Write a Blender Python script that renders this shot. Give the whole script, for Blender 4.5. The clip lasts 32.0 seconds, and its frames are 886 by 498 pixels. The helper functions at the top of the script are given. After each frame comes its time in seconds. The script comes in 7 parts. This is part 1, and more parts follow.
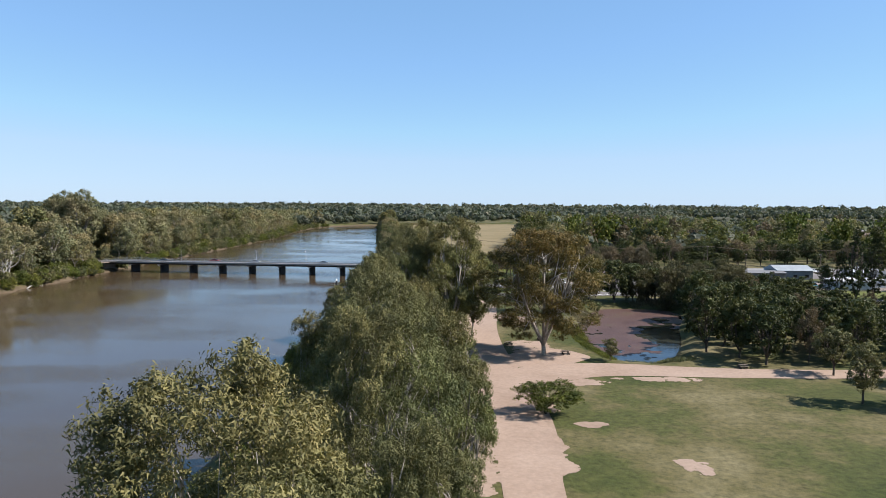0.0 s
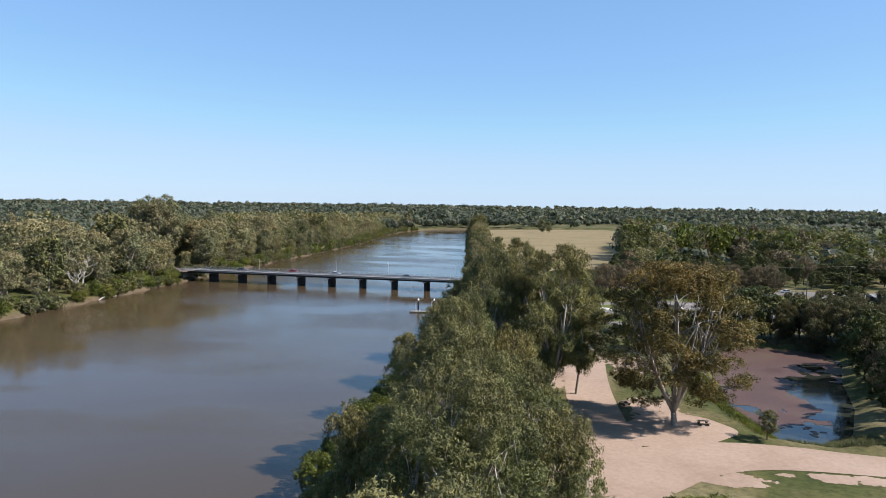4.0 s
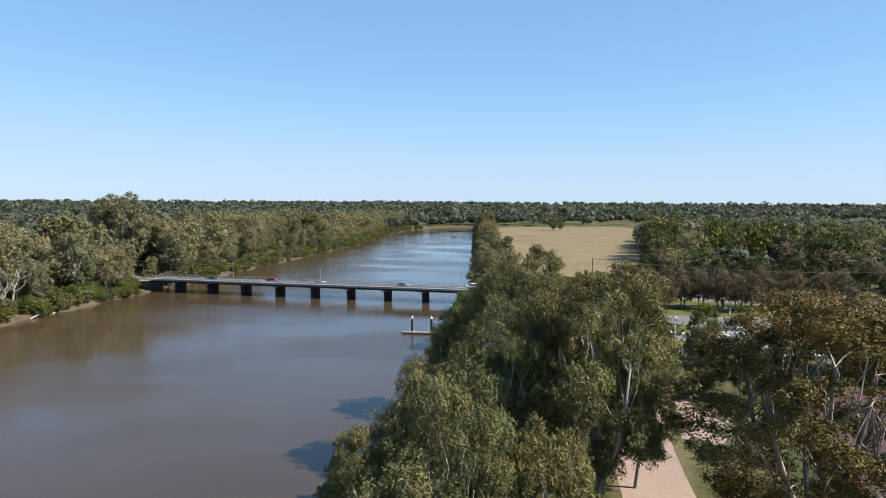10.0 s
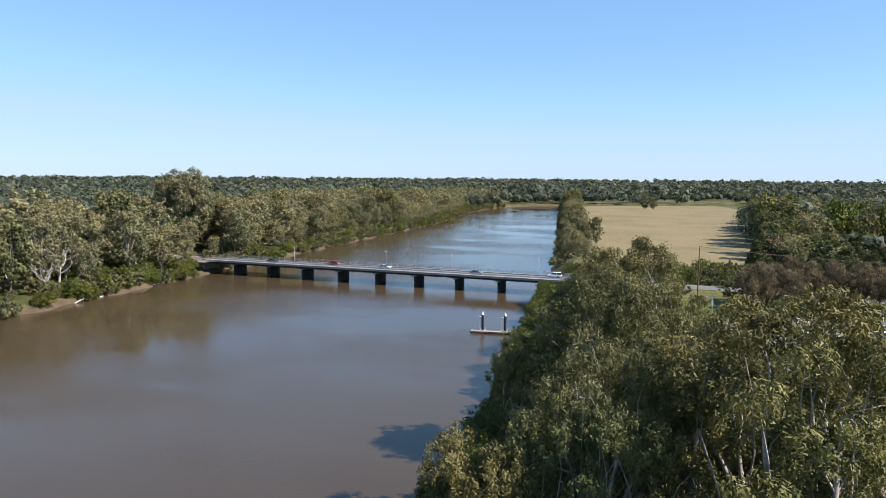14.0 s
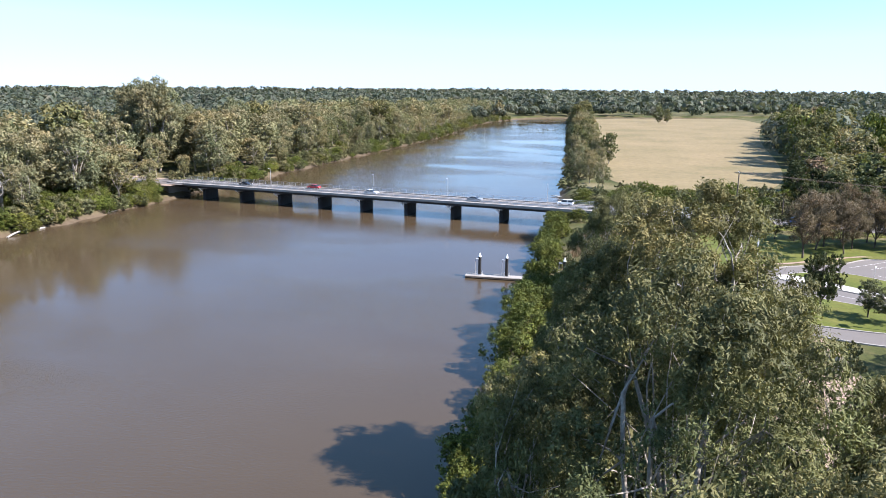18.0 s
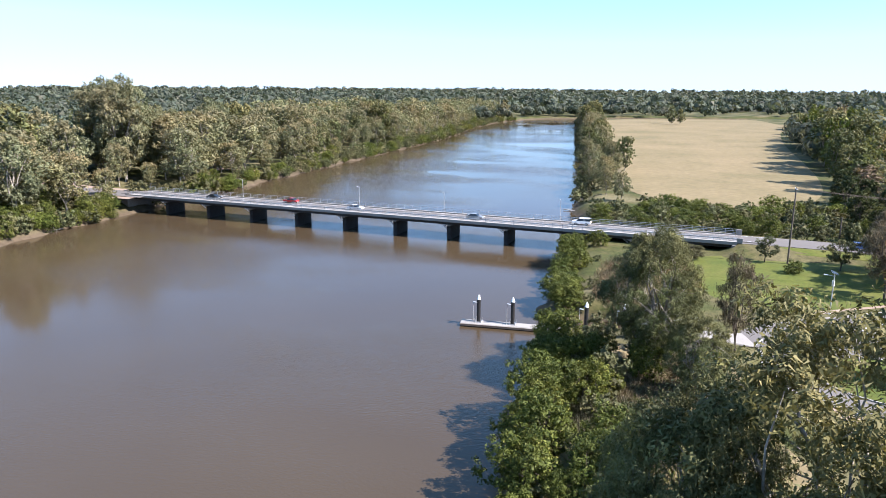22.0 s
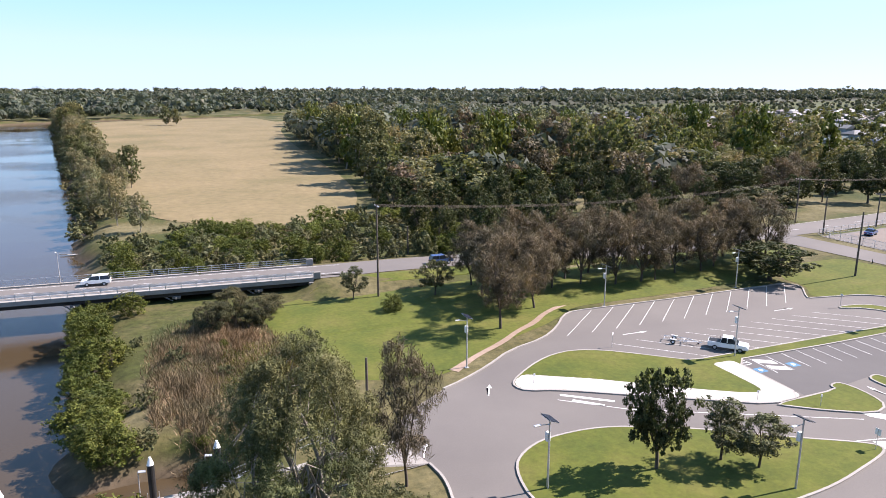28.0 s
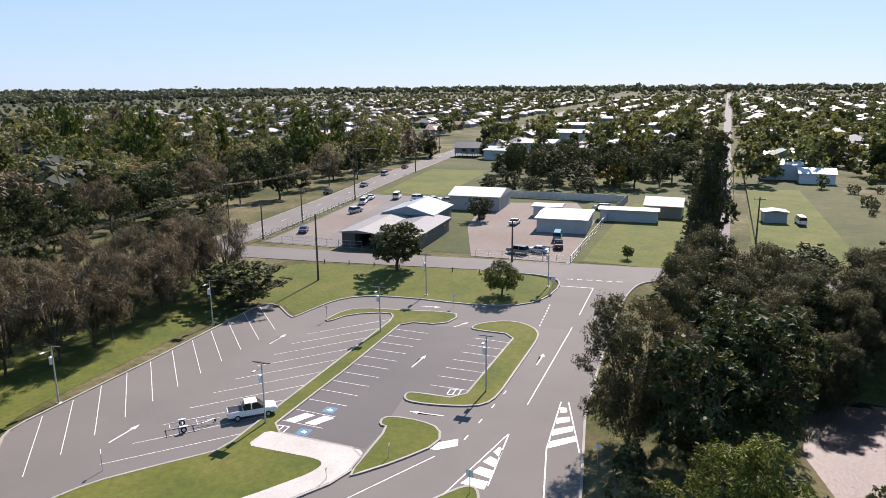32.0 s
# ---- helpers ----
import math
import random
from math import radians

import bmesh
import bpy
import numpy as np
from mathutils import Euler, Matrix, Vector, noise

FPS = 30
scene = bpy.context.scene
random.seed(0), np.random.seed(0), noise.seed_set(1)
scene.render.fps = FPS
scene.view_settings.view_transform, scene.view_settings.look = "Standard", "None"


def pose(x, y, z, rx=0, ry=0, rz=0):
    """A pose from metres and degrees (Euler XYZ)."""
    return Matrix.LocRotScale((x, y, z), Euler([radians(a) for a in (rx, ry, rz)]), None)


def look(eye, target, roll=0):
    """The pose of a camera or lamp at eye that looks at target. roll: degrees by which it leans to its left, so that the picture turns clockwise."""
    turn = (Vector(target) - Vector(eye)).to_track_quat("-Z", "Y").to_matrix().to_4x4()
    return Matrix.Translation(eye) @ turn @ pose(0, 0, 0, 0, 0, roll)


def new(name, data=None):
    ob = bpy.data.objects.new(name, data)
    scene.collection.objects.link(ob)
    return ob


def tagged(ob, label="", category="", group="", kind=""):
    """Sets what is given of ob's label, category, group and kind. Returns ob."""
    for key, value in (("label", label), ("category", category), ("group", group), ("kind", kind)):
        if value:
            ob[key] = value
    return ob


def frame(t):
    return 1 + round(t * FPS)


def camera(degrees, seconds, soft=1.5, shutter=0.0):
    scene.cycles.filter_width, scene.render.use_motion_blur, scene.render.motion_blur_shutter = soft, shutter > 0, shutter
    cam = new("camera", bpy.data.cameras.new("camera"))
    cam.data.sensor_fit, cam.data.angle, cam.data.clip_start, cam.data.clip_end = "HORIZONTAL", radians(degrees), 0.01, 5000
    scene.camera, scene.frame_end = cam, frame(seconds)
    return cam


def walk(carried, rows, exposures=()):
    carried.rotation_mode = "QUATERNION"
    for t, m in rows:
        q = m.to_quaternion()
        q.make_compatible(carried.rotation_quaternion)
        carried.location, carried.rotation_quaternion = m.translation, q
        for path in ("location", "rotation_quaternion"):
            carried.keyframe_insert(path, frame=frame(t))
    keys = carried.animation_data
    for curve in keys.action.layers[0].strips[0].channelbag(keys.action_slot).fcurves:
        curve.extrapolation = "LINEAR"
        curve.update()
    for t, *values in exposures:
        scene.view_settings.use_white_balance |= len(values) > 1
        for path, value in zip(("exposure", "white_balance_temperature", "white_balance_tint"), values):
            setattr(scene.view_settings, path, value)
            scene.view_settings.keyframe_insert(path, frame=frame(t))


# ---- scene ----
cam = camera(64.3, 32.0, soft=0.8)
METRES, EYE, TILT, LEAN, TURN = 250.0, 36.4, -3.8, -0.4, 0.0
ROWS = [
    (0.0, 0.0, 0.0, 0.0, 0.0, 0.0, -0.0),
    (0.5, -0.0013, 0.0158, 0.0051, 0.06, -0.01, -0.02),
    (1.0, -0.0022, 0.0322, 0.0093, 0.15, 0.01, -0.08),
    (1.5, -0.0031, 0.0488, 0.0128, 2.53, 0.04, -0.3),
    (2.0, -0.0036, 0.0644, 0.0161, 5.11, 0.04, -0.56),
    (2.5, -0.0043, 0.0803, 0.0192, 6.55, 0.03, -0.72),
    (3.0, -0.0049, 0.0958, 0.0213, 7.25, 0.04, -0.82),
    (3.5, -0.0058, 0.1113, 0.022, 7.31, 0.05, -0.88),
    (5.5, -0.0101, 0.1753, 0.0249, 7.56, -0.01, -0.88),
    (6.0, -0.0113, 0.1908, 0.0257, 7.6, -0.05, -0.8),
    (6.5, -0.0125, 0.2066, 0.0265, 7.65, -0.09, -0.71),
    (7.0, -0.0137, 0.2222, 0.0275, 7.7, -0.12, -0.65),
    (7.5, -0.0148, 0.2381, 0.0284, 7.75, -0.15, -0.56),
    (8.0, -0.0159, 0.2538, 0.0296, 7.79, -0.18, -0.52),
    (8.5, -0.0171, 0.2694, 0.0308, 7.82, -0.2, -0.49),
    (9.0, -0.0182, 0.2852, 0.0319, 7.88, -0.22, -0.46),
    (9.5, -0.0194, 0.3007, 0.0331, 7.93, -0.22, -0.43),
    (10.0, -0.0205, 0.3164, 0.0339, 7.99, -0.21, -0.42),
    (10.5, -0.0217, 0.332, 0.0349, 8.04, -0.21, -0.42),
    (11.0, -0.0227, 0.3478, 0.0357, 8.39, -0.19, -0.49),
    (11.5, -0.0239, 0.3631, 0.0366, 8.97, -0.18, -0.56),
    (12.0, -0.0251, 0.3784, 0.0376, 9.57, -0.18, -0.59),
    (12.5, -0.0263, 0.3937, 0.0386, 10.46, -0.17, -0.67),
    (13.0, -0.0275, 0.4094, 0.0395, 14.38, -0.21, -0.93),
    (13.5, -0.0288, 0.4247, 0.0403, 14.8, -0.32, -0.98),
    (14.0, -0.0304, 0.4397, 0.0412, 14.84, -2.14, -1.01),
    (14.5, -0.0322, 0.4548, 0.0423, 14.88, -5.55, -1.04),
    (16.5, -0.0421, 0.5168, 0.0465, 15.06, -9.17, -1.08),
    (17.0, -0.0447, 0.5327, 0.0475, 15.11, -9.19, -1.06),
    (17.5, -0.0473, 0.5487, 0.0483, 15.17, -9.2, -1.07),
    (18.0, -0.0501, 0.5642, 0.0494, 15.22, -9.22, -1.04),
    (18.5, -0.0528, 0.5797, 0.0504, 15.26, -9.22, -1.06),
    (19.0, -0.0557, 0.5953, 0.0513, 15.32, -9.24, -1.08),
    (19.5, -0.0587, 0.6111, 0.0523, 15.37, -9.25, -1.07),
    (20.0, -0.0616, 0.6265, 0.0533, 15.4, -9.26, -1.07),
    (20.5, -0.0646, 0.6418, 0.0542, 15.44, -9.25, -1.1),
    (21.0, -0.0675, 0.6574, 0.0552, 15.5, -9.25, -1.07),
    (21.5, -0.0704, 0.6729, 0.056, 15.57, -9.25, -1.09),
    (22.0, -0.0732, 0.6886, 0.0568, 15.64, -9.25, -1.03),
    (22.5, -0.0762, 0.7036, 0.0577, 15.69, -9.25, -1.08),
    (23.0, -0.0791, 0.7189, 0.0585, 15.73, -9.24, -1.05),
    (23.5, -0.082, 0.7343, 0.0593, 15.75, -9.25, -1.04),
    (24.0, -0.0847, 0.75, 0.0599, 14.18, -9.21, -0.93),
    (24.5, -0.0874, 0.7656, 0.0606, 12.11, -9.18, -0.77),
    (26.5, -0.0957, 0.8254, 0.0646, -3.01, -9.2, 0.37),
    (27.0, -0.0969, 0.8411, 0.0655, -9.87, -9.31, 0.91),
    (27.5, -0.0973, 0.8569, 0.0664, -16.76, -9.48, 1.41),
    (28.0, -0.0965, 0.8724, 0.0673, -23.72, -9.69, 1.89),
    (28.5, -0.0946, 0.8878, 0.0682, -30.71, -9.97, 2.33),
    (29.0, -0.0917, 0.9027, 0.069, -37.71, -10.32, 2.71),
    (29.5, -0.0875, 0.917, 0.0701, -44.71, -10.71, 3.12),
    (30.0, -0.0822, 0.93, 0.0707, -51.04, -11.06, 3.44),
    (30.5, -0.0757, 0.943, 0.0714, -57.79, -11.46, 3.72),
    (31.0, -0.0682, 0.9551, 0.072, -63.99, -11.84, 3.93),
    (31.5, -0.0593, 0.9663, 0.0725, -69.76, -12.21, 4.11),
    (32.0, -0.0497, 0.9766, 0.073, -72.15, -12.35, 4.18),
]
EXPOSURE = [(t, e, 6550 if t < 15 else 6200 if t < 26 else 6600 if t < 29 else 6700, 16 if t < 15 else 20 if t < 26 else 24 if t < 29 else 22) for t, e in ((0, 1.05), (13.2, 1.05), (14.5, 1.27), (16.5, 1.73), (24.5, 1.73), (28.0, 1.5), (30, 1.22), (32.0, 1.06))]
walk(cam, [(t, pose(0, 0, EYE, TILT, LEAN, TURN) @ pose(METRES * x, METRES * y, METRES * z, 90 + pitch, roll, yaw)) for t, x, y, z, yaw, pitch, roll in ROWS], EXPOSURE)
from mathutils.geometry import tessellate_polygon

# ---- light ----
world = bpy.data.worlds.new("sky")
scene.world = world
world.use_nodes = True
wn = world.node_tree
sky = wn.nodes.new("ShaderNodeTexSky")
sky.sky_type = "NISHITA"
sky.sun_disc = False
SUN_ELEV, SUN_TO = 43.0, (0.995, -0.10)
sky.sun_elevation = radians(SUN_ELEV)
sky.sun_rotation = math.atan2(SUN_TO[0], SUN_TO[1])
sky.altitude = 100
sky.air_density, sky.dust_density, sky.ozone_density = 0.8, 0.15, 4.0
tint = wn.nodes.new("ShaderNodeMix")
tint.data_type, tint.blend_type = "RGBA", "MIX"
tint.inputs[0].default_value, tint.inputs[7].default_value = 0.35, (1.9, 4.5, 7.3, 1)
wn.links.new(sky.outputs[0], tint.inputs[6])
haze = wn.nodes.new("ShaderNodeMix")
haze.data_type, haze.blend_type = "RGBA", "DARKEN"
haze.inputs[0].default_value, haze.inputs[7].default_value = 0.65, (3.1, 4.4, 5.8, 1)
wn.links.new(tint.outputs[2], haze.inputs[6])
wn.links.new(haze.outputs[2], wn.nodes["Background"].inputs[0])
wn.nodes["Background"].inputs[1].default_value = 0.077
sun = new("sun", bpy.data.lights.new("sun", "SUN"))
sun.data.energy, sun.data.angle, sun.data.color = 5.0, radians(0.53), (1.0, 0.95, 0.87)
up = math.tan(radians(SUN_ELEV))
sun.matrix_world = look((SUN_TO[0] * 300, SUN_TO[1] * 300 + 200, up * 300), (0, 200, 0))


# ---- materials ----
def material(name, rough=0.8, metal=0.0, spec=0.5):
    m = bpy.data.materials.new(name)
    m.use_nodes = True
    b = m.node_tree.nodes["Principled BSDF"]
    b.inputs["Roughness"].default_value = rough
    b.inputs["Metallic"].default_value = metal
    b.inputs["Specular IOR Level"].default_value = spec
    return m, m.node_tree, b


def noise_node(nt, scale, detail=4.0, rough=0.55, coord="Object", stretch=None):
    tc = nt.nodes.new("ShaderNodeTexCoord")
    n = nt.nodes.new("ShaderNodeTexNoise")
    n.inputs["Scale"].default_value = scale
    n.inputs["Detail"].default_value = detail
    n.inputs["Roughness"].default_value = rough
    src = tc.outputs[coord]
    if stretch:
        mp = nt.nodes.new("ShaderNodeMapping")
        mp.inputs["Scale"].default_value = stretch
        nt.links.new(src, mp.inputs["Vector"])
        src = mp.outputs[0]
    nt.links.new(src, n.inputs["Vector"])
    return n.outputs["Fac"]


def ramp(nt, fac, stops):
    r = nt.nodes.new("ShaderNodeValToRGB")
    el = r.color_ramp.elements
    while len(el) < len(stops):
        el.new(0.5)
    for e, (p, c) in zip(el, stops):
        e.position, e.color = p, (*c, 1)
    nt.links.new(fac, r.inputs[0])
    return r.outputs[0]


def mix(nt, fac, a, b, mode="MIX"):
    n = nt.nodes.new("ShaderNodeMix")
    n.data_type, n.blend_type = "RGBA", mode
    for sock, v in ((n.inputs[0], fac), (n.inputs[6], a), (n.inputs[7], b)):
        if isinstance(v, (float, int)):
            sock.default_value = v
        elif isinstance(v, tuple):
            sock.default_value = (*v, 1)
        else:
            nt.links.new(v, sock)
    return n.outputs[2]


def bump(nt, b, height, strength=0.4, dist=0.05):
    n = nt.nodes.new("ShaderNodeBump")
    n.inputs["Strength"].default_value, n.inputs["Distance"].default_value = strength, dist
    nt.links.new(height, n.inputs["Height"])
    nt.links.new(n.outputs[0], b.inputs["Normal"])


def mottled(name, stops, big=0.05, small=1.5, rough=0.85, spec=0.3, grain=0.35, relief=0.3, metal=0.0, coord="Object", dist=0.05):
    """A surface whose colour varies at two scales, with a fine relief."""
    m, nt, b = material(name, rough, metal, spec)
    col = ramp(nt, noise_node(nt, big, 5, 0.6, coord), stops)
    fine = noise_node(nt, small, 6, 0.65, coord)
    shade = ramp(nt, fine, [(0.3, (1 - grain,) * 3), (0.7, (1 + grain * 0.3,) * 3)])
    nt.links.new(mix(nt, 1.0, col, shade, "MULTIPLY"), b.inputs["Base Color"])
    if relief:
        bump(nt, b, fine, relief, dist)
    return m


def leaf_material(name, dark, mid, light, rough=0.6, glow=0.2, patch=0.25):
    """Leaves: colour by leaf, by bough and by tree; some light passes through."""
    m, nt, b = material(name, rough, 0, 0.15)
    geo = nt.nodes.new("ShaderNodeNewGeometry")
    info = nt.nodes.new("ShaderNodeObjectInfo")
    leafwise = ramp(nt, geo.outputs["Random Per Island"], [(0.0, dark), (0.5, mid), (1.0, light)])
    # Dark patches per bough paint extra shade between the lobes into the leaf colour.
    bough = ramp(nt, noise_node(nt, patch, 3, 0.5), [(0.36, (0.5, 0.53, 0.5)), (0.66, (1.2, 1.15, 1.04))])
    tree = ramp(nt, info.outputs["Random"], [(0.0, (0.84, 0.88, 0.88)), (0.5, (1, 1, 1)), (1.0, (1.10, 1.02, 0.94))])
    stand = ramp(nt, noise_node(nt, 0.055, 2, 0.5), [(0.36, (1.12, 0.98, 0.98)), (0.5, (0.98, 0.98, 0.96)), (0.64, (0.84, 0.92, 0.86))])
    col = mix(nt, 1.0, mix(nt, 1.0, mix(nt, 1.0, leafwise, bough, "MULTIPLY"), tree, "MULTIPLY"), stand, "MULTIPLY")
    nt.links.new(col, b.inputs["Base Color"])
    tr = nt.nodes.new("ShaderNodeBsdfTranslucent")
    nt.links.new(mix(nt, 1.0, col, (1.25, 1.2, 0.7), "MULTIPLY"), tr.inputs[0])
    ms = nt.nodes.new("ShaderNodeMixShader")
    ms.inputs[0].default_value = glow
    nt.links.new(b.outputs[0], ms.inputs[1])
    nt.links.new(tr.outputs[0], ms.inputs[2])
    nt.links.new(ms.outputs[0], nt.nodes["Material Output"].inputs[0])
    return m


def tinted(name, rough=0.4, metal=0.0, spec=0.5, grain=0.15, small=2.0):
    """Paint whose hue is each object's own colour, with light dirt."""
    m, nt, b = material(name, rough, metal, spec)
    info = nt.nodes.new("ShaderNodeObjectInfo")
    fine = ramp(nt, noise_node(nt, small, 5, 0.6), [(0.3, (1 - grain,) * 3), (0.7, (1, 1, 1))])
    nt.links.new(mix(nt, 1.0, info.outputs["Color"], fine, "MULTIPLY"), b.inputs["Base Color"])
    return m


LEAF_GUM = leaf_material("gum_leaves", (0.084, 0.096, 0.043), (0.133, 0.147, 0.065), (0.176, 0.186, 0.088))
LEAF_GREY = leaf_material("grey_green_leaves", (0.078, 0.088, 0.047), (0.121, 0.133, 0.069), (0.163, 0.174, 0.096))
LEAF_FIG = leaf_material("bronze_green_leaves", (0.058, 0.061, 0.022), (0.115, 0.107, 0.041), (0.185, 0.15, 0.063))
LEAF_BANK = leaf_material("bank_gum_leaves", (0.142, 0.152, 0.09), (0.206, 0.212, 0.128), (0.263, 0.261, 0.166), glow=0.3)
LEAF_SHE = leaf_material("she_oak_needles", (0.074, 0.063, 0.045), (0.124, 0.106, 0.073), (0.174, 0.145, 0.106))
LEAF_BUSH = leaf_material("mangrove_leaves", (0.046, 0.068, 0.013), (0.094, 0.12, 0.025), (0.165, 0.189, 0.048))
LEAF_DARK = leaf_material("dark_glossy_leaves", (0.032, 0.044, 0.018), (0.056, 0.072, 0.029), (0.098, 0.112, 0.047))
LEAF_YELLOW = leaf_material("yellow_blossom", (0.069, 0.058, 0.012), (0.144, 0.11, 0.017), (0.231, 0.173, 0.029))
LEAF_DRY = leaf_material("dry_reed_blades", (0.108, 0.086, 0.055), (0.172, 0.14, 0.094), (0.23, 0.2, 0.138), glow=0.15)
# Bluish distance haze is mixed into the base colour of these far leaves.
LEAF_FAR_HAZE = leaf_material("far_wood_leaves", (0.056, 0.073, 0.059), (0.083, 0.1, 0.08), (0.11, 0.125, 0.098), glow=0.3, patch=0.03)
LEAF_PAPER = leaf_material("paperbark_leaves", (0.047, 0.049, 0.026), (0.081, 0.083, 0.043), (0.137, 0.13, 0.07))
# Colour lightened and glow raised to stand in for haze over distant trees.
LEAF_HAZE_LIGHT = leaf_material("dull_garden_leaves", (0.07, 0.085, 0.042), (0.113, 0.13, 0.062), (0.165, 0.172, 0.085), glow=0.5)
BARK = mottled("pale_gum_bark", [(0.3, (0.178, 0.15, 0.118)), (0.6, (0.351, 0.322, 0.28))], 0.6, 6, 0.8)
BARK_DARK = mottled("dark_bark", [(0.3, (0.057, 0.045, 0.035)), (0.7, (0.128, 0.105, 0.083))], 0.6, 8, 0.9)
BARK_DEAD = mottled("bleached_wood", [(0.3, (0.268, 0.249, 0.223)), (0.7, (0.395, 0.376, 0.344))], 0.8, 8, 0.8)
ASPHALT = mottled("worn_asphalt", [(0.3, (0.107, 0.098, 0.092)), (0.7, (0.135, 0.124, 0.114))], 0.06, 7, 0.85, grain=0.1, relief=0.05)
ASPHALT_DARK = mottled("newer_asphalt", [(0.3, (0.072, 0.068, 0.067)), (0.7, (0.088, 0.083, 0.081))], 0.08, 7, 0.8, grain=0.1, relief=0.05)
CONCRETE = mottled("pale_concrete", [(0.3, (0.231, 0.216, 0.197)), (0.7, (0.3, 0.283, 0.26))], 0.25, 4, 0.8, grain=0.15, relief=0.15)
PATH_CONCRETE = mottled("clean_path_concrete", [(0.3, (0.33, 0.315, 0.29)), (0.7, (0.42, 0.4, 0.37))], 0.25, 4, 0.8, grain=0.12, relief=0.15)
CONC_OLD = mottled("weathered_concrete", [(0.3, (0.15, 0.141, 0.13)), (0.7, (0.231, 0.219, 0.202))], 0.3, 3, 0.85, grain=0.25)
# near-black concrete of bridge piers and girders, darker than the deck
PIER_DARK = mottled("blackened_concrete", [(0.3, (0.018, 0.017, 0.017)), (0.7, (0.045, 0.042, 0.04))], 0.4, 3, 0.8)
LINE_PAINT = mottled("white_line_paint", [(0.3, (0.475, 0.475, 0.461)), (0.6, (0.59, 0.59, 0.576))], 0.9, 9, 0.6, grain=0.2, relief=0)
BLUE_PAINT = mottled("blue_bay_paint", [(0.3, (0.041, 0.139, 0.243)), (0.7, (0.075, 0.19, 0.3))], 2, 9, 0.6, relief=0)
STEEL = mottled("galvanised_steel", [(0.3, (0.42, 0.43, 0.44)), (0.7, (0.58, 0.59, 0.60))], 1.2, 9, 0.45, metal=0.6, grain=0.1, relief=0.05)
WHITE = mottled("white_paint", [(0.3, (0.72, 0.72, 0.70)), (0.7, (0.82, 0.82, 0.80))], 0.5, 4, 0.5, grain=0.12, relief=0.05)
BLACK = mottled("black_plastic", [(0.3, (0.012, 0.012, 0.013)), (0.7, (0.03, 0.03, 0.03))], 1.0, 8, 0.45, relief=0.05)
TIMBER = mottled("grey_timber", [(0.3, (0.075, 0.058, 0.046)), (0.7, (0.15, 0.124, 0.101))], 1.0, 8, 0.85)
PANEL = mottled("solar_cells", [(0.3, (0.012, 0.016, 0.03)), (0.7, (0.03, 0.036, 0.05))], 2.0, 9, 0.2, relief=0)
DIRT = mottled("pale_sandy_dirt", [(0.25, (0.2, 0.141, 0.103)), (0.5, (0.26, 0.193, 0.147)), (0.8, (0.303, 0.231, 0.18))], 0.08, 1.2, 0.95, grain=0.18, relief=0.4, dist=0.08)
RED_DIRT = mottled("red_gravel", [(0.3, (0.15, 0.115, 0.095)), (0.7, (0.179, 0.159, 0.141))], 0.06, 1.5, 0.95, grain=0.2)
FIELD = mottled("mown_dry_grass", [(0.25, (0.116, 0.099, 0.042)), (0.5, (0.165, 0.13, 0.064)), (0.75, (0.204, 0.155, 0.081))], 0.025, 0.35, 0.95, grain=0.25, relief=0.5, dist=0.2)
LAWN = mottled("short_green_lawn", [(0.3, (0.05, 0.071, 0.008)), (0.5, (0.077, 0.091, 0.011)), (0.72, (0.11, 0.106, 0.022))], 0.12, 1.6, 0.95, grain=0.3, relief=0.4)
GLASS, _nt, _b = material("dark_window_glass", 0.08, 0, 0.5)
_b.inputs["Base Color"].default_value = (0.012, 0.016, 0.02, 1)
TYRE, _nt, _b = material("tyre_rubber", 0.85)
_b.inputs["Base Color"].default_value = (0.015, 0.015, 0.015, 1)
CAR_PAINT = tinted("car_paint", 0.25, 0.0, 0.6, 0.06)
WALL_PAINT = tinted("house_wall_paint", 0.75, 0, 0.3, 0.15, 0.8)
ROOF_METAL = tinted("corrugated_roofing", 0.6, 0.0, 0.3, 0.22, 0.5)
LAMP_RED, _nt, _b = material("red_lamp_plastic", 0.3)
_b.inputs["Base Color"].default_value = (0.35, 0.02, 0.02, 1)


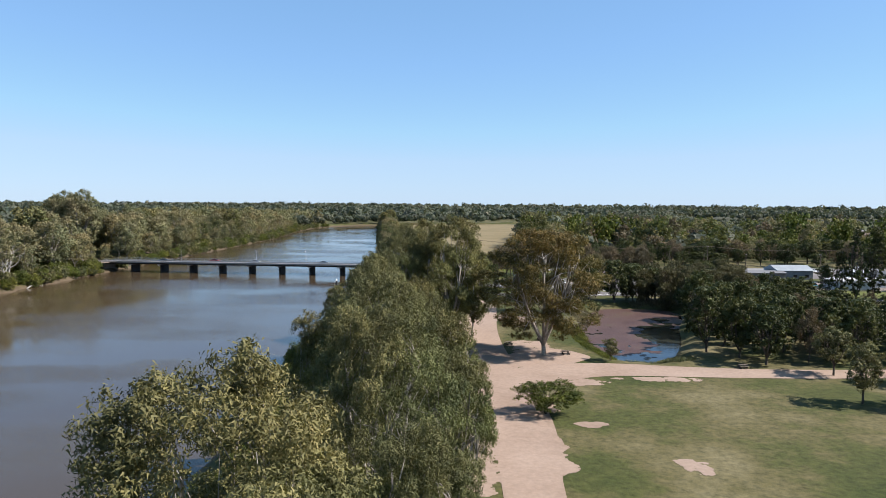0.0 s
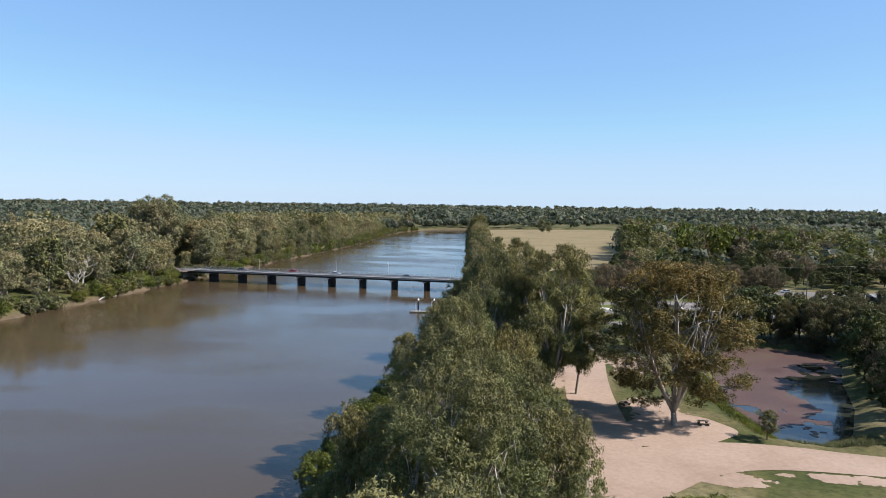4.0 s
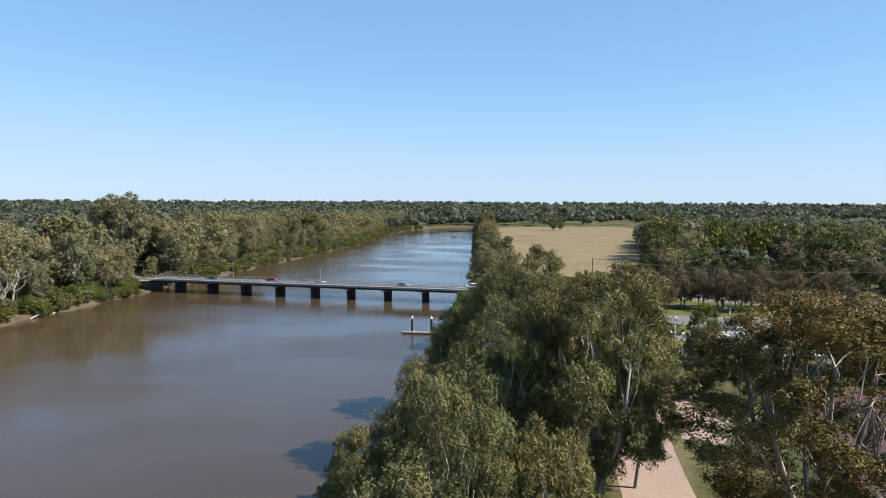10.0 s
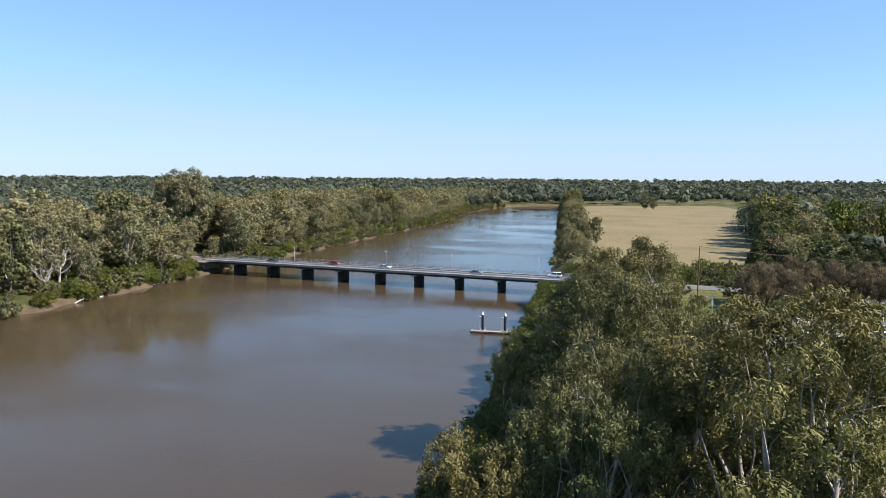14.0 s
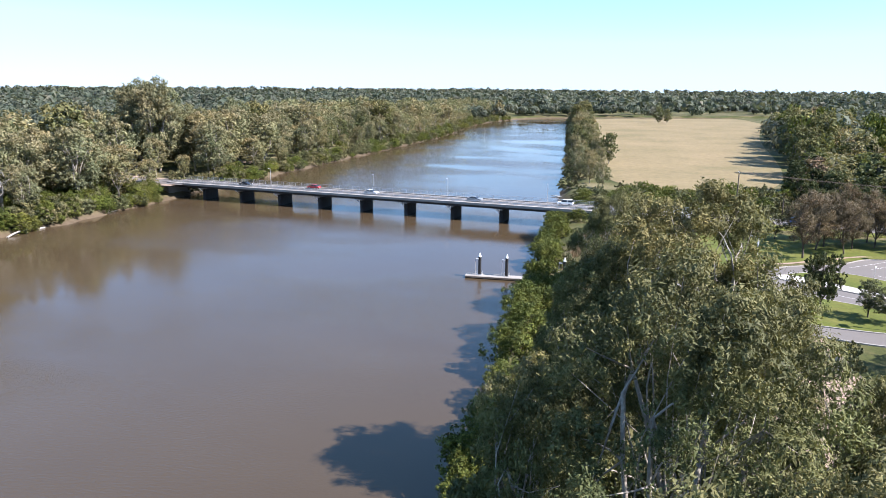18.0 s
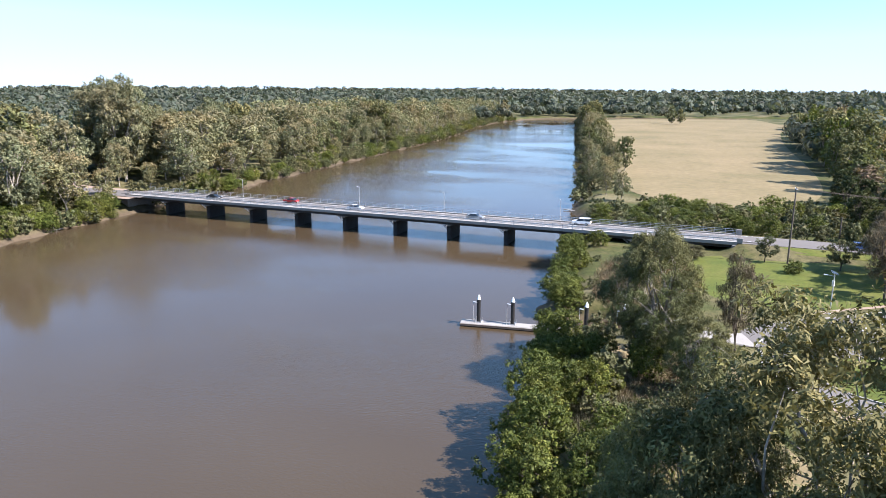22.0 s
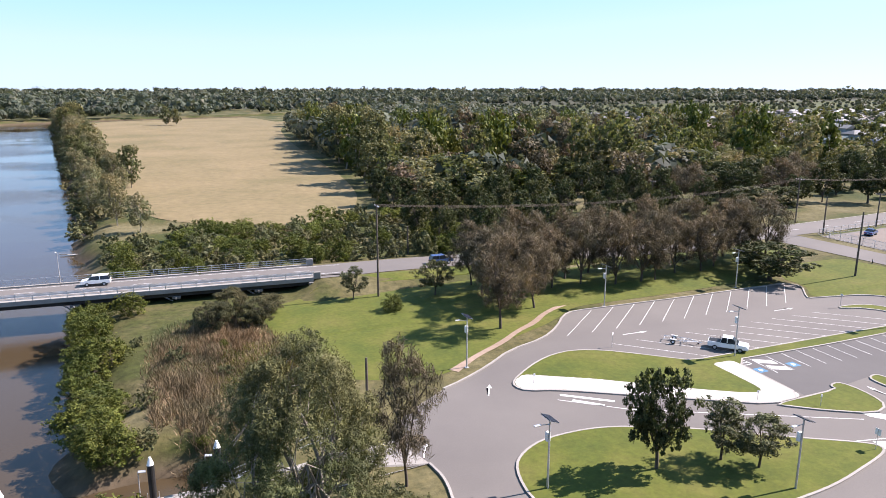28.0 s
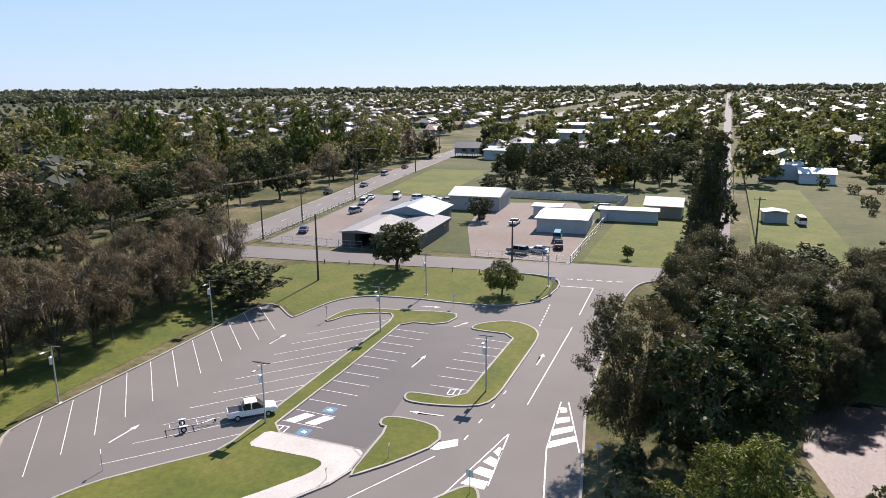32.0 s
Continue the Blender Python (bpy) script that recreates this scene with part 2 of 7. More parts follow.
def ground_material():
    """Grass with dry and bare patches; bare mud where the banks fall to the water."""
    m, nt, b = material("river_flat_grass", 0.95, 0, 0.2)
    a = ramp(nt, noise_node(nt, 0.045, 6, 0.62), [(0.34, (0.033, 0.044, 0.01)), (0.46, (0.053, 0.059, 0.017)), (0.53, (0.085, 0.076, 0.032)), (0.66, (0.137, 0.12, 0.065))])
    f = ramp(nt, noise_node(nt, 0.9, 8, 0.7), [(0.3, (0.45, 0.48, 0.42)), (0.52, (0.95, 0.95, 0.92)), (0.72, (1.3, 1.22, 1.15))])
    col = mix(nt, 1.0, a, f, "MULTIPLY")
    tc = nt.nodes.new("ShaderNodeTexCoord")
    sep = nt.nodes.new("ShaderNodeSeparateXYZ")
    nt.links.new(tc.outputs["Object"], sep.inputs[0])
    mr = nt.nodes.new("ShaderNodeMapRange")
    mr.inputs[1].default_value, mr.inputs[2].default_value = 0.5, 2.2
    nt.links.new(sep.outputs[2], mr.inputs[0])
    mud = ramp(nt, noise_node(nt, 0.5, 6, 0.6), [(0.3, (0.052, 0.039, 0.024)), (0.7, (0.098, 0.075, 0.049))])
    nt.links.new(mix(nt, mr.outputs[0], mud, col), b.inputs["Base Color"])
    bump(nt, b, noise_node(nt, 1.4, 8, 0.7), 0.6, 0.15)
    return m


def water_material(name, deep, shallow, rough, ripple):
    m, nt, b = material(name, rough, 0, 0.5)
    b.inputs["IOR"].default_value = 1.36
    col = ramp(nt, noise_node(nt, 0.012, 4, 0.55), [(0.3, deep), (0.7, shallow)])
    nt.links.new(col, b.inputs["Base Color"])
    calm = ramp(nt, noise_node(nt, 0.012, 3, 0.5, stretch=(1.0, 2.2, 1)), [(0.42, (0.06,) * 3), (0.62, (1, 1, 1))])
    w = noise_node(nt, 2.4, 4, 0.6, stretch=(0.7, 1.3, 1))
    gloss = nt.nodes.new("ShaderNodeMapRange")
    gloss.inputs[1].default_value, gloss.inputs[2].default_value = 0.36, 0.66
    gloss.inputs[3].default_value, gloss.inputs[4].default_value = rough * 0.6, rough * 3.2
    nt.links.new(noise_node(nt, 0.016, 4, 0.5, stretch=(1.0, 0.7, 1)), gloss.inputs[0])
    nt.links.new(gloss.outputs[0], b.inputs["Roughness"])
    h = nt.nodes.new("ShaderNodeMath")
    h.operation = "MULTIPLY"
    nt.links.new(w, h.inputs[0])
    nt.links.new(calm, h.inputs[1])
    bump(nt, b, h.outputs[0], ripple, 0.1)
    return m


GROUND = ground_material()
RIVER = water_material("muddy_river_water", (0.044, 0.031, 0.018), (0.057, 0.041, 0.023), 0.06, 0.7)
POND = water_material("pond_water", (0.017, 0.02, 0.017), (0.029, 0.032, 0.023), 0.04, 0.15)
WEED = mottled("red_floating_weed", [(0.3, (0.052, 0.024, 0.018)), (0.55, (0.079, 0.041, 0.03)), (0.72, (0.068, 0.059, 0.025))], 0.12, 2.2, 0.6, spec=0.5, grain=0.45, relief=0.6, dist=0.1)


# ---- mesh helpers ----
def mesh_of(name, verts, faces, mat, smooth=False):
    """A mesh from an array of places and an array of faces with 3 or 4 corners."""
    verts, faces = np.asarray(verts, np.float32), np.asarray(faces, np.int32)
    me = bpy.data.meshes.new(name)
    n, k = faces.shape
    me.vertices.add(len(verts))
    me.vertices.foreach_set("co", verts.ravel())
    me.loops.add(n * k)
    me.loops.foreach_set("vertex_index", faces.ravel())
    me.polygons.add(n)
    me.polygons.foreach_set("loop_start", np.arange(0, n * k, k, dtype=np.int32))
    me.polygons.foreach_set("use_smooth", np.full(n, smooth))
    me.update(calc_edges=True)
    me.materials.append(mat)
    return me


def part(name, bm, mat, parent, label=""):
    """Links a bmesh (or a mesh) as one object under a thing."""
    me = bm
    if isinstance(bm, bmesh.types.BMesh):
        me = bpy.data.meshes.new(name)
        bm.to_mesh(me)
        bm.free()
        me.materials.append(mat)
    ob = new(name, me)
    ob.parent = parent
    if parent is not None:
        PARTS.setdefault(parent, []).append(ob)
    return tagged(ob, label) if label else ob


PARTS = {}


def twin(ob, m):
    """A copy of a thing with all its parts at the pose m; the copies share their meshes. Returns it and its parts."""
    made = {ob: ob.copy()}
    scene.collection.objects.link(made[ob])
    made[ob].matrix_basis = m
    todo = list(PARTS.get(ob, ()))
    out = []
    while todo:
        p = todo.pop(0)
        made[p] = p.copy()
        scene.collection.objects.link(made[p])
        made[p].parent = made[p.parent]
        out.append(made[p])
        todo += PARTS.get(p, ())
    return made[ob], out


def thing(name, label, category, group="", kind="", at=None):
    ob = new(name)
    ob.empty_display_size = 0.3
    if at is not None:
        ob.matrix_basis = at
    return tagged(ob, label, category, group, kind)


def box(bm, x0, y0, z0, x1, y1, z1, m=None, bev=0.0):
    mid = Matrix.LocRotScale(((x0 + x1) / 2, (y0 + y1) / 2, (z0 + z1) / 2), None, (x1 - x0, y1 - y0, z1 - z0))
    r = bmesh.ops.create_cube(bm, size=1, matrix=(m @ mid if m else mid))
    if bev:
        es = list({e for v in r["verts"] for e in v.link_edges})
        bmesh.ops.bevel(bm, geom=es, offset=bev, segments=1, affect="EDGES")
    return bm


def boxed(*a, **k):
    return box(bmesh.new(), *a, **k)


def tube(bm, p0, p1, r0, r1=None, seg=8):
    p0, p1 = Vector(p0), Vector(p1)
    d = p1 - p0
    m = Matrix.Translation((p0 + p1) / 2) @ d.to_track_quat("Z", "Y").to_matrix().to_4x4()
    bmesh.ops.create_cone(bm, cap_ends=True, segments=seg, radius1=r0, radius2=r0 if r1 is None else r1, depth=d.length, matrix=m)
    return bm


def tubed(*a, **k):
    return tube(bmesh.new(), *a, **k)


def rounded(pts, times=2, closed=True, cut=1.6):
    """Cuts the corners of an outline, each by a quarter of the side or by cut metres."""
    pts = [Vector(p) for p in pts]
    for _ in range(times):
        out = []
        n = len(pts)
        for i in range(n if closed else n - 1):
            a, b = pts[i], pts[(i + 1) % n]
            k = min(0.25, cut / max((b - a).length, 1e-6))
            out += [a.lerp(b, k), b.lerp(a, k)]
        pts = out if closed else [pts[0], *out, pts[-1]]
        cut *= 0.5
    return [tuple(p) for p in pts]


# ---- lie of the land ----
RIVER_LINE = np.array([(-112, -900, 76), (-106, -100, 72), (-103, 140, 70), (-100, 200, 72), (-101, 270, 69), (-101.5, 340, 66.5), (-104, 467, 62), (-112, 680, 50),
                       (-127, 850, 48), (-131, 960, 42), (-112, 1035, 34), (-30, 1078, 28), (300, 1150, 30), (900, 1250, 30)], float)
RIVER_ROWS = RIVER_LINE.tolist()
POND_SHAPE = [(38, 151), (45, 148), (53, 156), (60, 172), (67, 195), (74, 212), (76, 223), (70, 229), (60, 231), (50, 229), (44, 215), (37, 190), (35, 170)]


def river_depth(x, y):
    """How far inside the river's edge a place lies, in metres (outside: minus)."""
    if np.ndim(x) == 0:
        x, y, far = float(x), float(y), -1e9
        for (ax, ay, aw), (bx, by, bw) in zip(RIVER_ROWS[:-1], RIVER_ROWS[1:]):
            k = min(1.0, max(0.0, ((x - ax) * (bx - ax) + (y - ay) * (by - ay)) / ((bx - ax) ** 2 + (by - ay) ** 2)))
            far = max(far, aw + k * (bw - aw) - math.hypot(x - ax - k * (bx - ax), y - ay - k * (by - ay)))
        return far
    best = np.full(np.shape(x), -1e9)
    for (ax, ay, aw), (bx, by, bw) in zip(RIVER_LINE[:-1], RIVER_LINE[1:]):
        k = np.clip(((x - ax) * (bx - ax) + (y - ay) * (by - ay)) / ((bx - ax) ** 2 + (by - ay) ** 2), 0, 1)
        best = np.maximum(best, aw + k * (bw - aw) - np.hypot(x - ax - k * (bx - ax), y - ay - k * (by - ay)))
    return best


def inside(x, y, poly):
    hit = np.zeros(np.shape(x), bool)
    for (ax, ay), (bx, by) in zip(poly, [*poly[1:], poly[0]]):
        if ay != by:
            hit ^= ((ay > y) != (by > y)) & (x < (bx - ax) * (y - ay) / (by - ay) + ax)
    return hit


def edge_distance(x, y, poly):
    d = np.full(np.shape(x), 1e9)
    for (ax, ay), (bx, by) in zip(poly, [*poly[1:], poly[0]]):
        k = np.clip(((x - ax) * (bx - ax) + (y - ay) * (by - ay)) / ((bx - ax) ** 2 + (by - ay) ** 2 + 1e-9), 0, 1)
        d = np.minimum(d, np.hypot(x - ax - k * (bx - ax), y - ay - k * (by - ay)))
    return d


def land(x, y):
    """The height of the ground."""
    x, y = np.asarray(x, float), np.asarray(y, float)
    wob = 1.2 * np.sin(x * 0.21 + y * 0.17) + 0.9 * np.sin(y * 0.43 - x * 0.11)
    d = river_depth(x, y) + wob * (np.abs(y - 345) > 12) - 1.0
    bank = np.clip((d + 9) / 13, 0, 1)
    bank = bank * bank * (3 - 2 * bank)
    z = 3.2 + 1.3 * np.clip((x - 86) / 24, 0, 1) + np.clip((-x - 178) / 60, 0, 1) * 1.5
    z = z + 2.05 * np.clip((66 - x) / 62, 0, 1) * np.clip((x - 1) / 2.5, 0, 1) * np.clip(1 - (np.abs(y - 343.4) - 6) / 6, 0, 1)
    dip = 0.0
    if np.ndim(x) or (30 < x < 84 and 142 < y < 246):
        away = edge_distance(x, y, POND_SHAPE)
        dip = np.clip((np.where(inside(x, y, POND_SHAPE), away, -away) + 3) / 6, 0, 1)
    inlet = np.clip(1.35 - ((x + 25.5) / 9.5) ** 2 - ((y - 284.6) / 5.6) ** 2, 0, 1)
    z = z * (1 - bank) - 1.8 * bank - 2.3 * dip
    return z + (np.minimum(z, -1.0) - z) * inlet * inlet * (3 - 2 * inlet)


def axis_lines(fine0, fine1, step, far0, far1, mid=()):
    out = list(np.arange(fine0, fine1 + 0.01, step))
    for a, b, s in mid:
        out += list(np.arange(a, b, s))
    g, v = step * 1.5, out[0]
    v, g = min(out), 8.0
    while v > far0:
        v -= g
        g *= 1.25
        out.append(v)
    v, g = max(out), 8.0
    while v < far1:
        v += g
        g *= 1.25
        out.append(v)
    return np.unique(np.round(out, 3))


def build_ground():
    xs = axis_lines(-200, 134, 2.0, -4800, 4800)
    ys = axis_lines(-40, 400, 2.0, -4800, 4800, [(405, 1200, 8.0)])
    gx, gy = np.meshgrid(xs, ys)
    gz = land(gx, gy)
    n = len(xs)
    i, j = np.meshgrid(np.arange(len(ys) - 1), np.arange(n - 1), indexing="ij")
    a = (i * n + j).ravel()
    faces = np.stack([a, a + 1, a + n + 1, a + n], 1)
    me = mesh_of("ground", np.stack([gx.ravel(), gy.ravel(), gz.ravel()], 1), faces, GROUND, True)
    tagged(new("ground", me), "grassy river flat with dry and bare patches", "ground", kind="structure")


build_ground()


def flat(name, outline, z, mat, label="", category="", parent=None, kind="structure", lift=None):
    """A level sheet with the given outline (or one that follows the land, lifted a little)."""
    pts = [Vector((p[0], p[1], 0)) for p in outline]
    tris = []
    for a, b, c in tessellate_polygon([pts]):
        up = (pts[b] - pts[a]).cross(pts[c] - pts[a]).z
        tris.append((a, b, c) if up > 0 else (a, c, b))
    heights = [z if lift is None else float(land(p.x, p.y)) + lift for p in pts]
    ob = part(name, mesh_of(name, [(p.x, p.y, h) for p, h in zip(pts, heights)], tris, mat), mat, parent)
    return tagged(ob, label, category, kind=kind) if label else ob


def ribbon(name, pts, mat, label, category, lift=0.05, step=4.0, parent=None, smooth=2, z=None, kind="structure"):
    """A strip along points (x, y, width) that follows the land."""
    pts = rounded(pts, smooth, False, 20)
    line = []
    for a, b in zip(pts[:-1], pts[1:]):
        n = max(1, int(math.dist(a[:2], b[:2]) / step))
        line += [tuple(a[k] + (b[k] - a[k]) * i / n for k in range(3)) for i in range(n)]
    line.append(pts[-1])
    vs, fs = [], []
    for i, (x, y, w) in enumerate(line):
        a, b = line[max(i - 1, 0)], line[min(i + 1, len(line) - 1)]
        t = Vector((b[0] - a[0], b[1] - a[1])).normalized()
        for s in (1, 0.33, -0.33, -1):
            px, py = x - t.y * s * w / 2, y + t.x * s * w / 2
            vs.append((px, py, (float(land(px, py)) if z is None else z) + lift))
        if i:
            for k in range(3):
                q = 4 * i + k
                fs.append((q - 4, q - 3, q + 1, q))
    ob = new(name, mesh_of(name, vs, fs, mat))
    ob.parent = parent
    return tagged(ob, label, category, kind=kind) if label else ob


def grid_sheet(name, x0, y0, x1, y1, z, mat, label, category):
    me = mesh_of(name, [(x0, y0, z), (x1, y0, z), (x1, y1, z), (x0, y1, z)], [(0, 1, 2, 3)], mat)
    return tagged(new(name, me), label, category, kind="structure")


grid_sheet("river", -420, -900, 1000, 1400, 0.0, RIVER, "wide muddy brown river with a calm surface", "water")
grid_sheet("pond", 28, 140, 92, 246, 1.75, POND, "still shallow pond reflecting the sky", "water")
FIELD_SHAPE = [(-27, 455), (-19, 418), (5, 402), (26, 398), (36, 420), (46, 450), (56, 520), (70, 680), (98, 860), (176, 1010), (170, 1090), (60, 1060), (-30, 1030), (-70, 985), (-58, 800), (-42, 640), (-34, 530)]
flat("dry_field", rounded(FIELD_SHAPE, 2, True, 40), 3.0, FIELD, "mown field of dry straw-coloured grass", "field", lift=0.12)


# ---- trees ----
def leaves(rs, lobes, count, length, width, droop=0.4, shell=0.4, rough=0.5, each=40, spray=0.6):
    """Leaves in hanging sprays over rounded boughs: lobes are rows of x, y, z, rx, ry, rz; each: leaves of a spray, spray: its size."""
    lobes = np.asarray(lobes, float)
    area = lobes[:, 3] * lobes[:, 5]
    tufts = max(8, count // each)
    count = tufts * each
    which = rs.choice(len(lobes), tufts, p=area / area.sum())
    u = rs.normal(size=(tufts, 3))
    u[:, 2] += 0.3
    u /= np.linalg.norm(u, axis=1, keepdims=True)
    r = shell + (1.04 - shell) * rs.rand(tufts, 1) ** 0.45
    c = lobes[which, :3] + u * r * lobes[which, 3:6]
    size = spray * (0.55 + 0.8 * rs.rand(tufts, 1) ** 1.3)
    u, c, size = np.repeat(u, each, 0), np.repeat(c, each, 0), np.repeat(size, each, 0)
    o = rs.normal(size=(count, 3))
    o /= np.linalg.norm(o, axis=1, keepdims=True)
    c = c + o * size * (rs.rand(count, 1) ** 0.5) * (0.85, 0.85, 0.8 + 0.5 * max(0, droop))
    c[:, 2] -= 0.25 * droop * size[:, 0]
    n = u * 0.5 + o * 0.65 + rs.normal(size=(count, 3)) * rough
    n /= np.linalg.norm(n, axis=1, keepdims=True)
    a = rs.normal(size=(count, 3)) * 0.9 + o * 0.12
    a[:, 2] -= droop * 2
    a -= n * (a * n).sum(1, keepdims=True)
    a /= np.linalg.norm(a, axis=1, keepdims=True) + 1e-9
    b = np.cross(n, a)
    k = 0.65 + 0.7 * rs.rand(count, 1)
    la, wb = a * length / 2 * k, b * width / 2 * k
    v = np.stack([c - la + wb, c - la - wb, c + la], 1).reshape(-1, 3)
    return v, np.arange(count * 3).reshape(-1, 3)


def limb(rs, verts, faces, p0, p1, r0, r1, seg=5, rings=4, sway=0.08, root=None):
    """A tapered, slightly bent limb added to the lists."""
    p0, p1 = np.array(p0, float), np.array(p1, float)
    d = p1 - p0
    ln = np.linalg.norm(d)
    t = d / ln
    s = np.cross(t, (0.3, 0.9, 0.2))
    s /= np.linalg.norm(s)
    q = np.cross(t, s)
    bend = rs.normal(size=2) * sway * ln
    start = len(verts)
    line = []
    for i in range(rings + 1):
        k = i / rings
        c = p0 + d * k + (s * bend[0] + q * bend[1]) * math.sin(k * math.pi)
        r = r0 + (r1 - r0) * k
        line.append((c, len(verts)))
        for j in range(seg):
            w = 2 * math.pi * j / seg
            verts.append(c + (s * math.cos(w) + q * math.sin(w)) * r)
    for i in range(rings):
        for j in range(seg):
            a = start + i * seg
            faces.append((a + j, a + (j + 1) % seg, a + seg + (j + 1) % seg, a + seg + j))
    if root is not None:
        faces.append((start, start + 1, root + 1, root))
    return line


def tree_shape(seed, h, r, base, lobes, lobe, forks, trunk, squash=0.75, top=1.0, fill=0.45, rings=3):
    """Boughs and limbs: height, crown radius, where the crown begins, number and size of the boughs."""
    rs = np.random.RandomState(seed)
    rows, vs, fs = [], [], []
    mid = h * (base + (1 - base) * 0.52)
    half = h * (1 - base) * 0.5
    fork = [np.array((rs.normal() * r * 0.05, rs.normal() * r * 0.05, h * base * (0.75 + 0.3 * rs.rand()))) for _ in range(1)]
    stem = limb(rs, vs, fs, (0, 0, -0.6), fork[0], trunk, trunk * 0.75, 8, 4, 0.02)
    mains = []
    for k in range(forks):
        w = 2 * math.pi * (k + rs.rand() * 0.6) / forks
        e = np.array((math.cos(w) * r * 0.42, math.sin(w) * r * 0.42, mid + half * (0.1 + 0.35 * rs.rand())))
        mains.append(limb(rs, vs, fs, fork[0], e, trunk * 0.6, trunk * 0.28, 6, 5, 0.07, stem[-1][1]))
    skew = rs.rand(4) * 6.28
    for k in range(lobes):
        z = -0.95 + 1.9 * ((k + rs.rand()) / lobes)
        w = k * 2.4 + rs.normal() * 0.4
        ring = math.sqrt(max(0.03, 1 - abs(z) ** 2.2)) * (1.0 if z < 0.2 else top)
        f = 1 - fill * rs.rand() ** 1.5
        f *= 0.9 + 0.14 * math.sin(2 * w + skew[0]) + 0.10 * math.sin(3 * w + 4 * z + skew[1]) + 0.08 * math.sin(5 * z + skew[2])
        c = np.array((math.cos(w) * r * ring * f * 0.82, math.sin(w) * r * ring * f * 0.82, mid + z * half * (0.88 + 0.08 * math.sin(2 * w + skew[3]))))
        s = lobe * r * (0.7 + 0.6 * rs.rand())
        rows.append((*c, s, s * (0.8 + 0.4 * rs.rand()), s * squash))
        best = min(mains, key=lambda m: np.linalg.norm(m[-1][0] - c))
        start, root = best[int(rs.randint(2, 6))]
        limb(rs, vs, fs, start, c, trunk * 0.2, trunk * 0.05, 4 if rings > 1 else 3, rings, 0.1, root)
    return rs, rows, np.array(vs), np.array(fs)


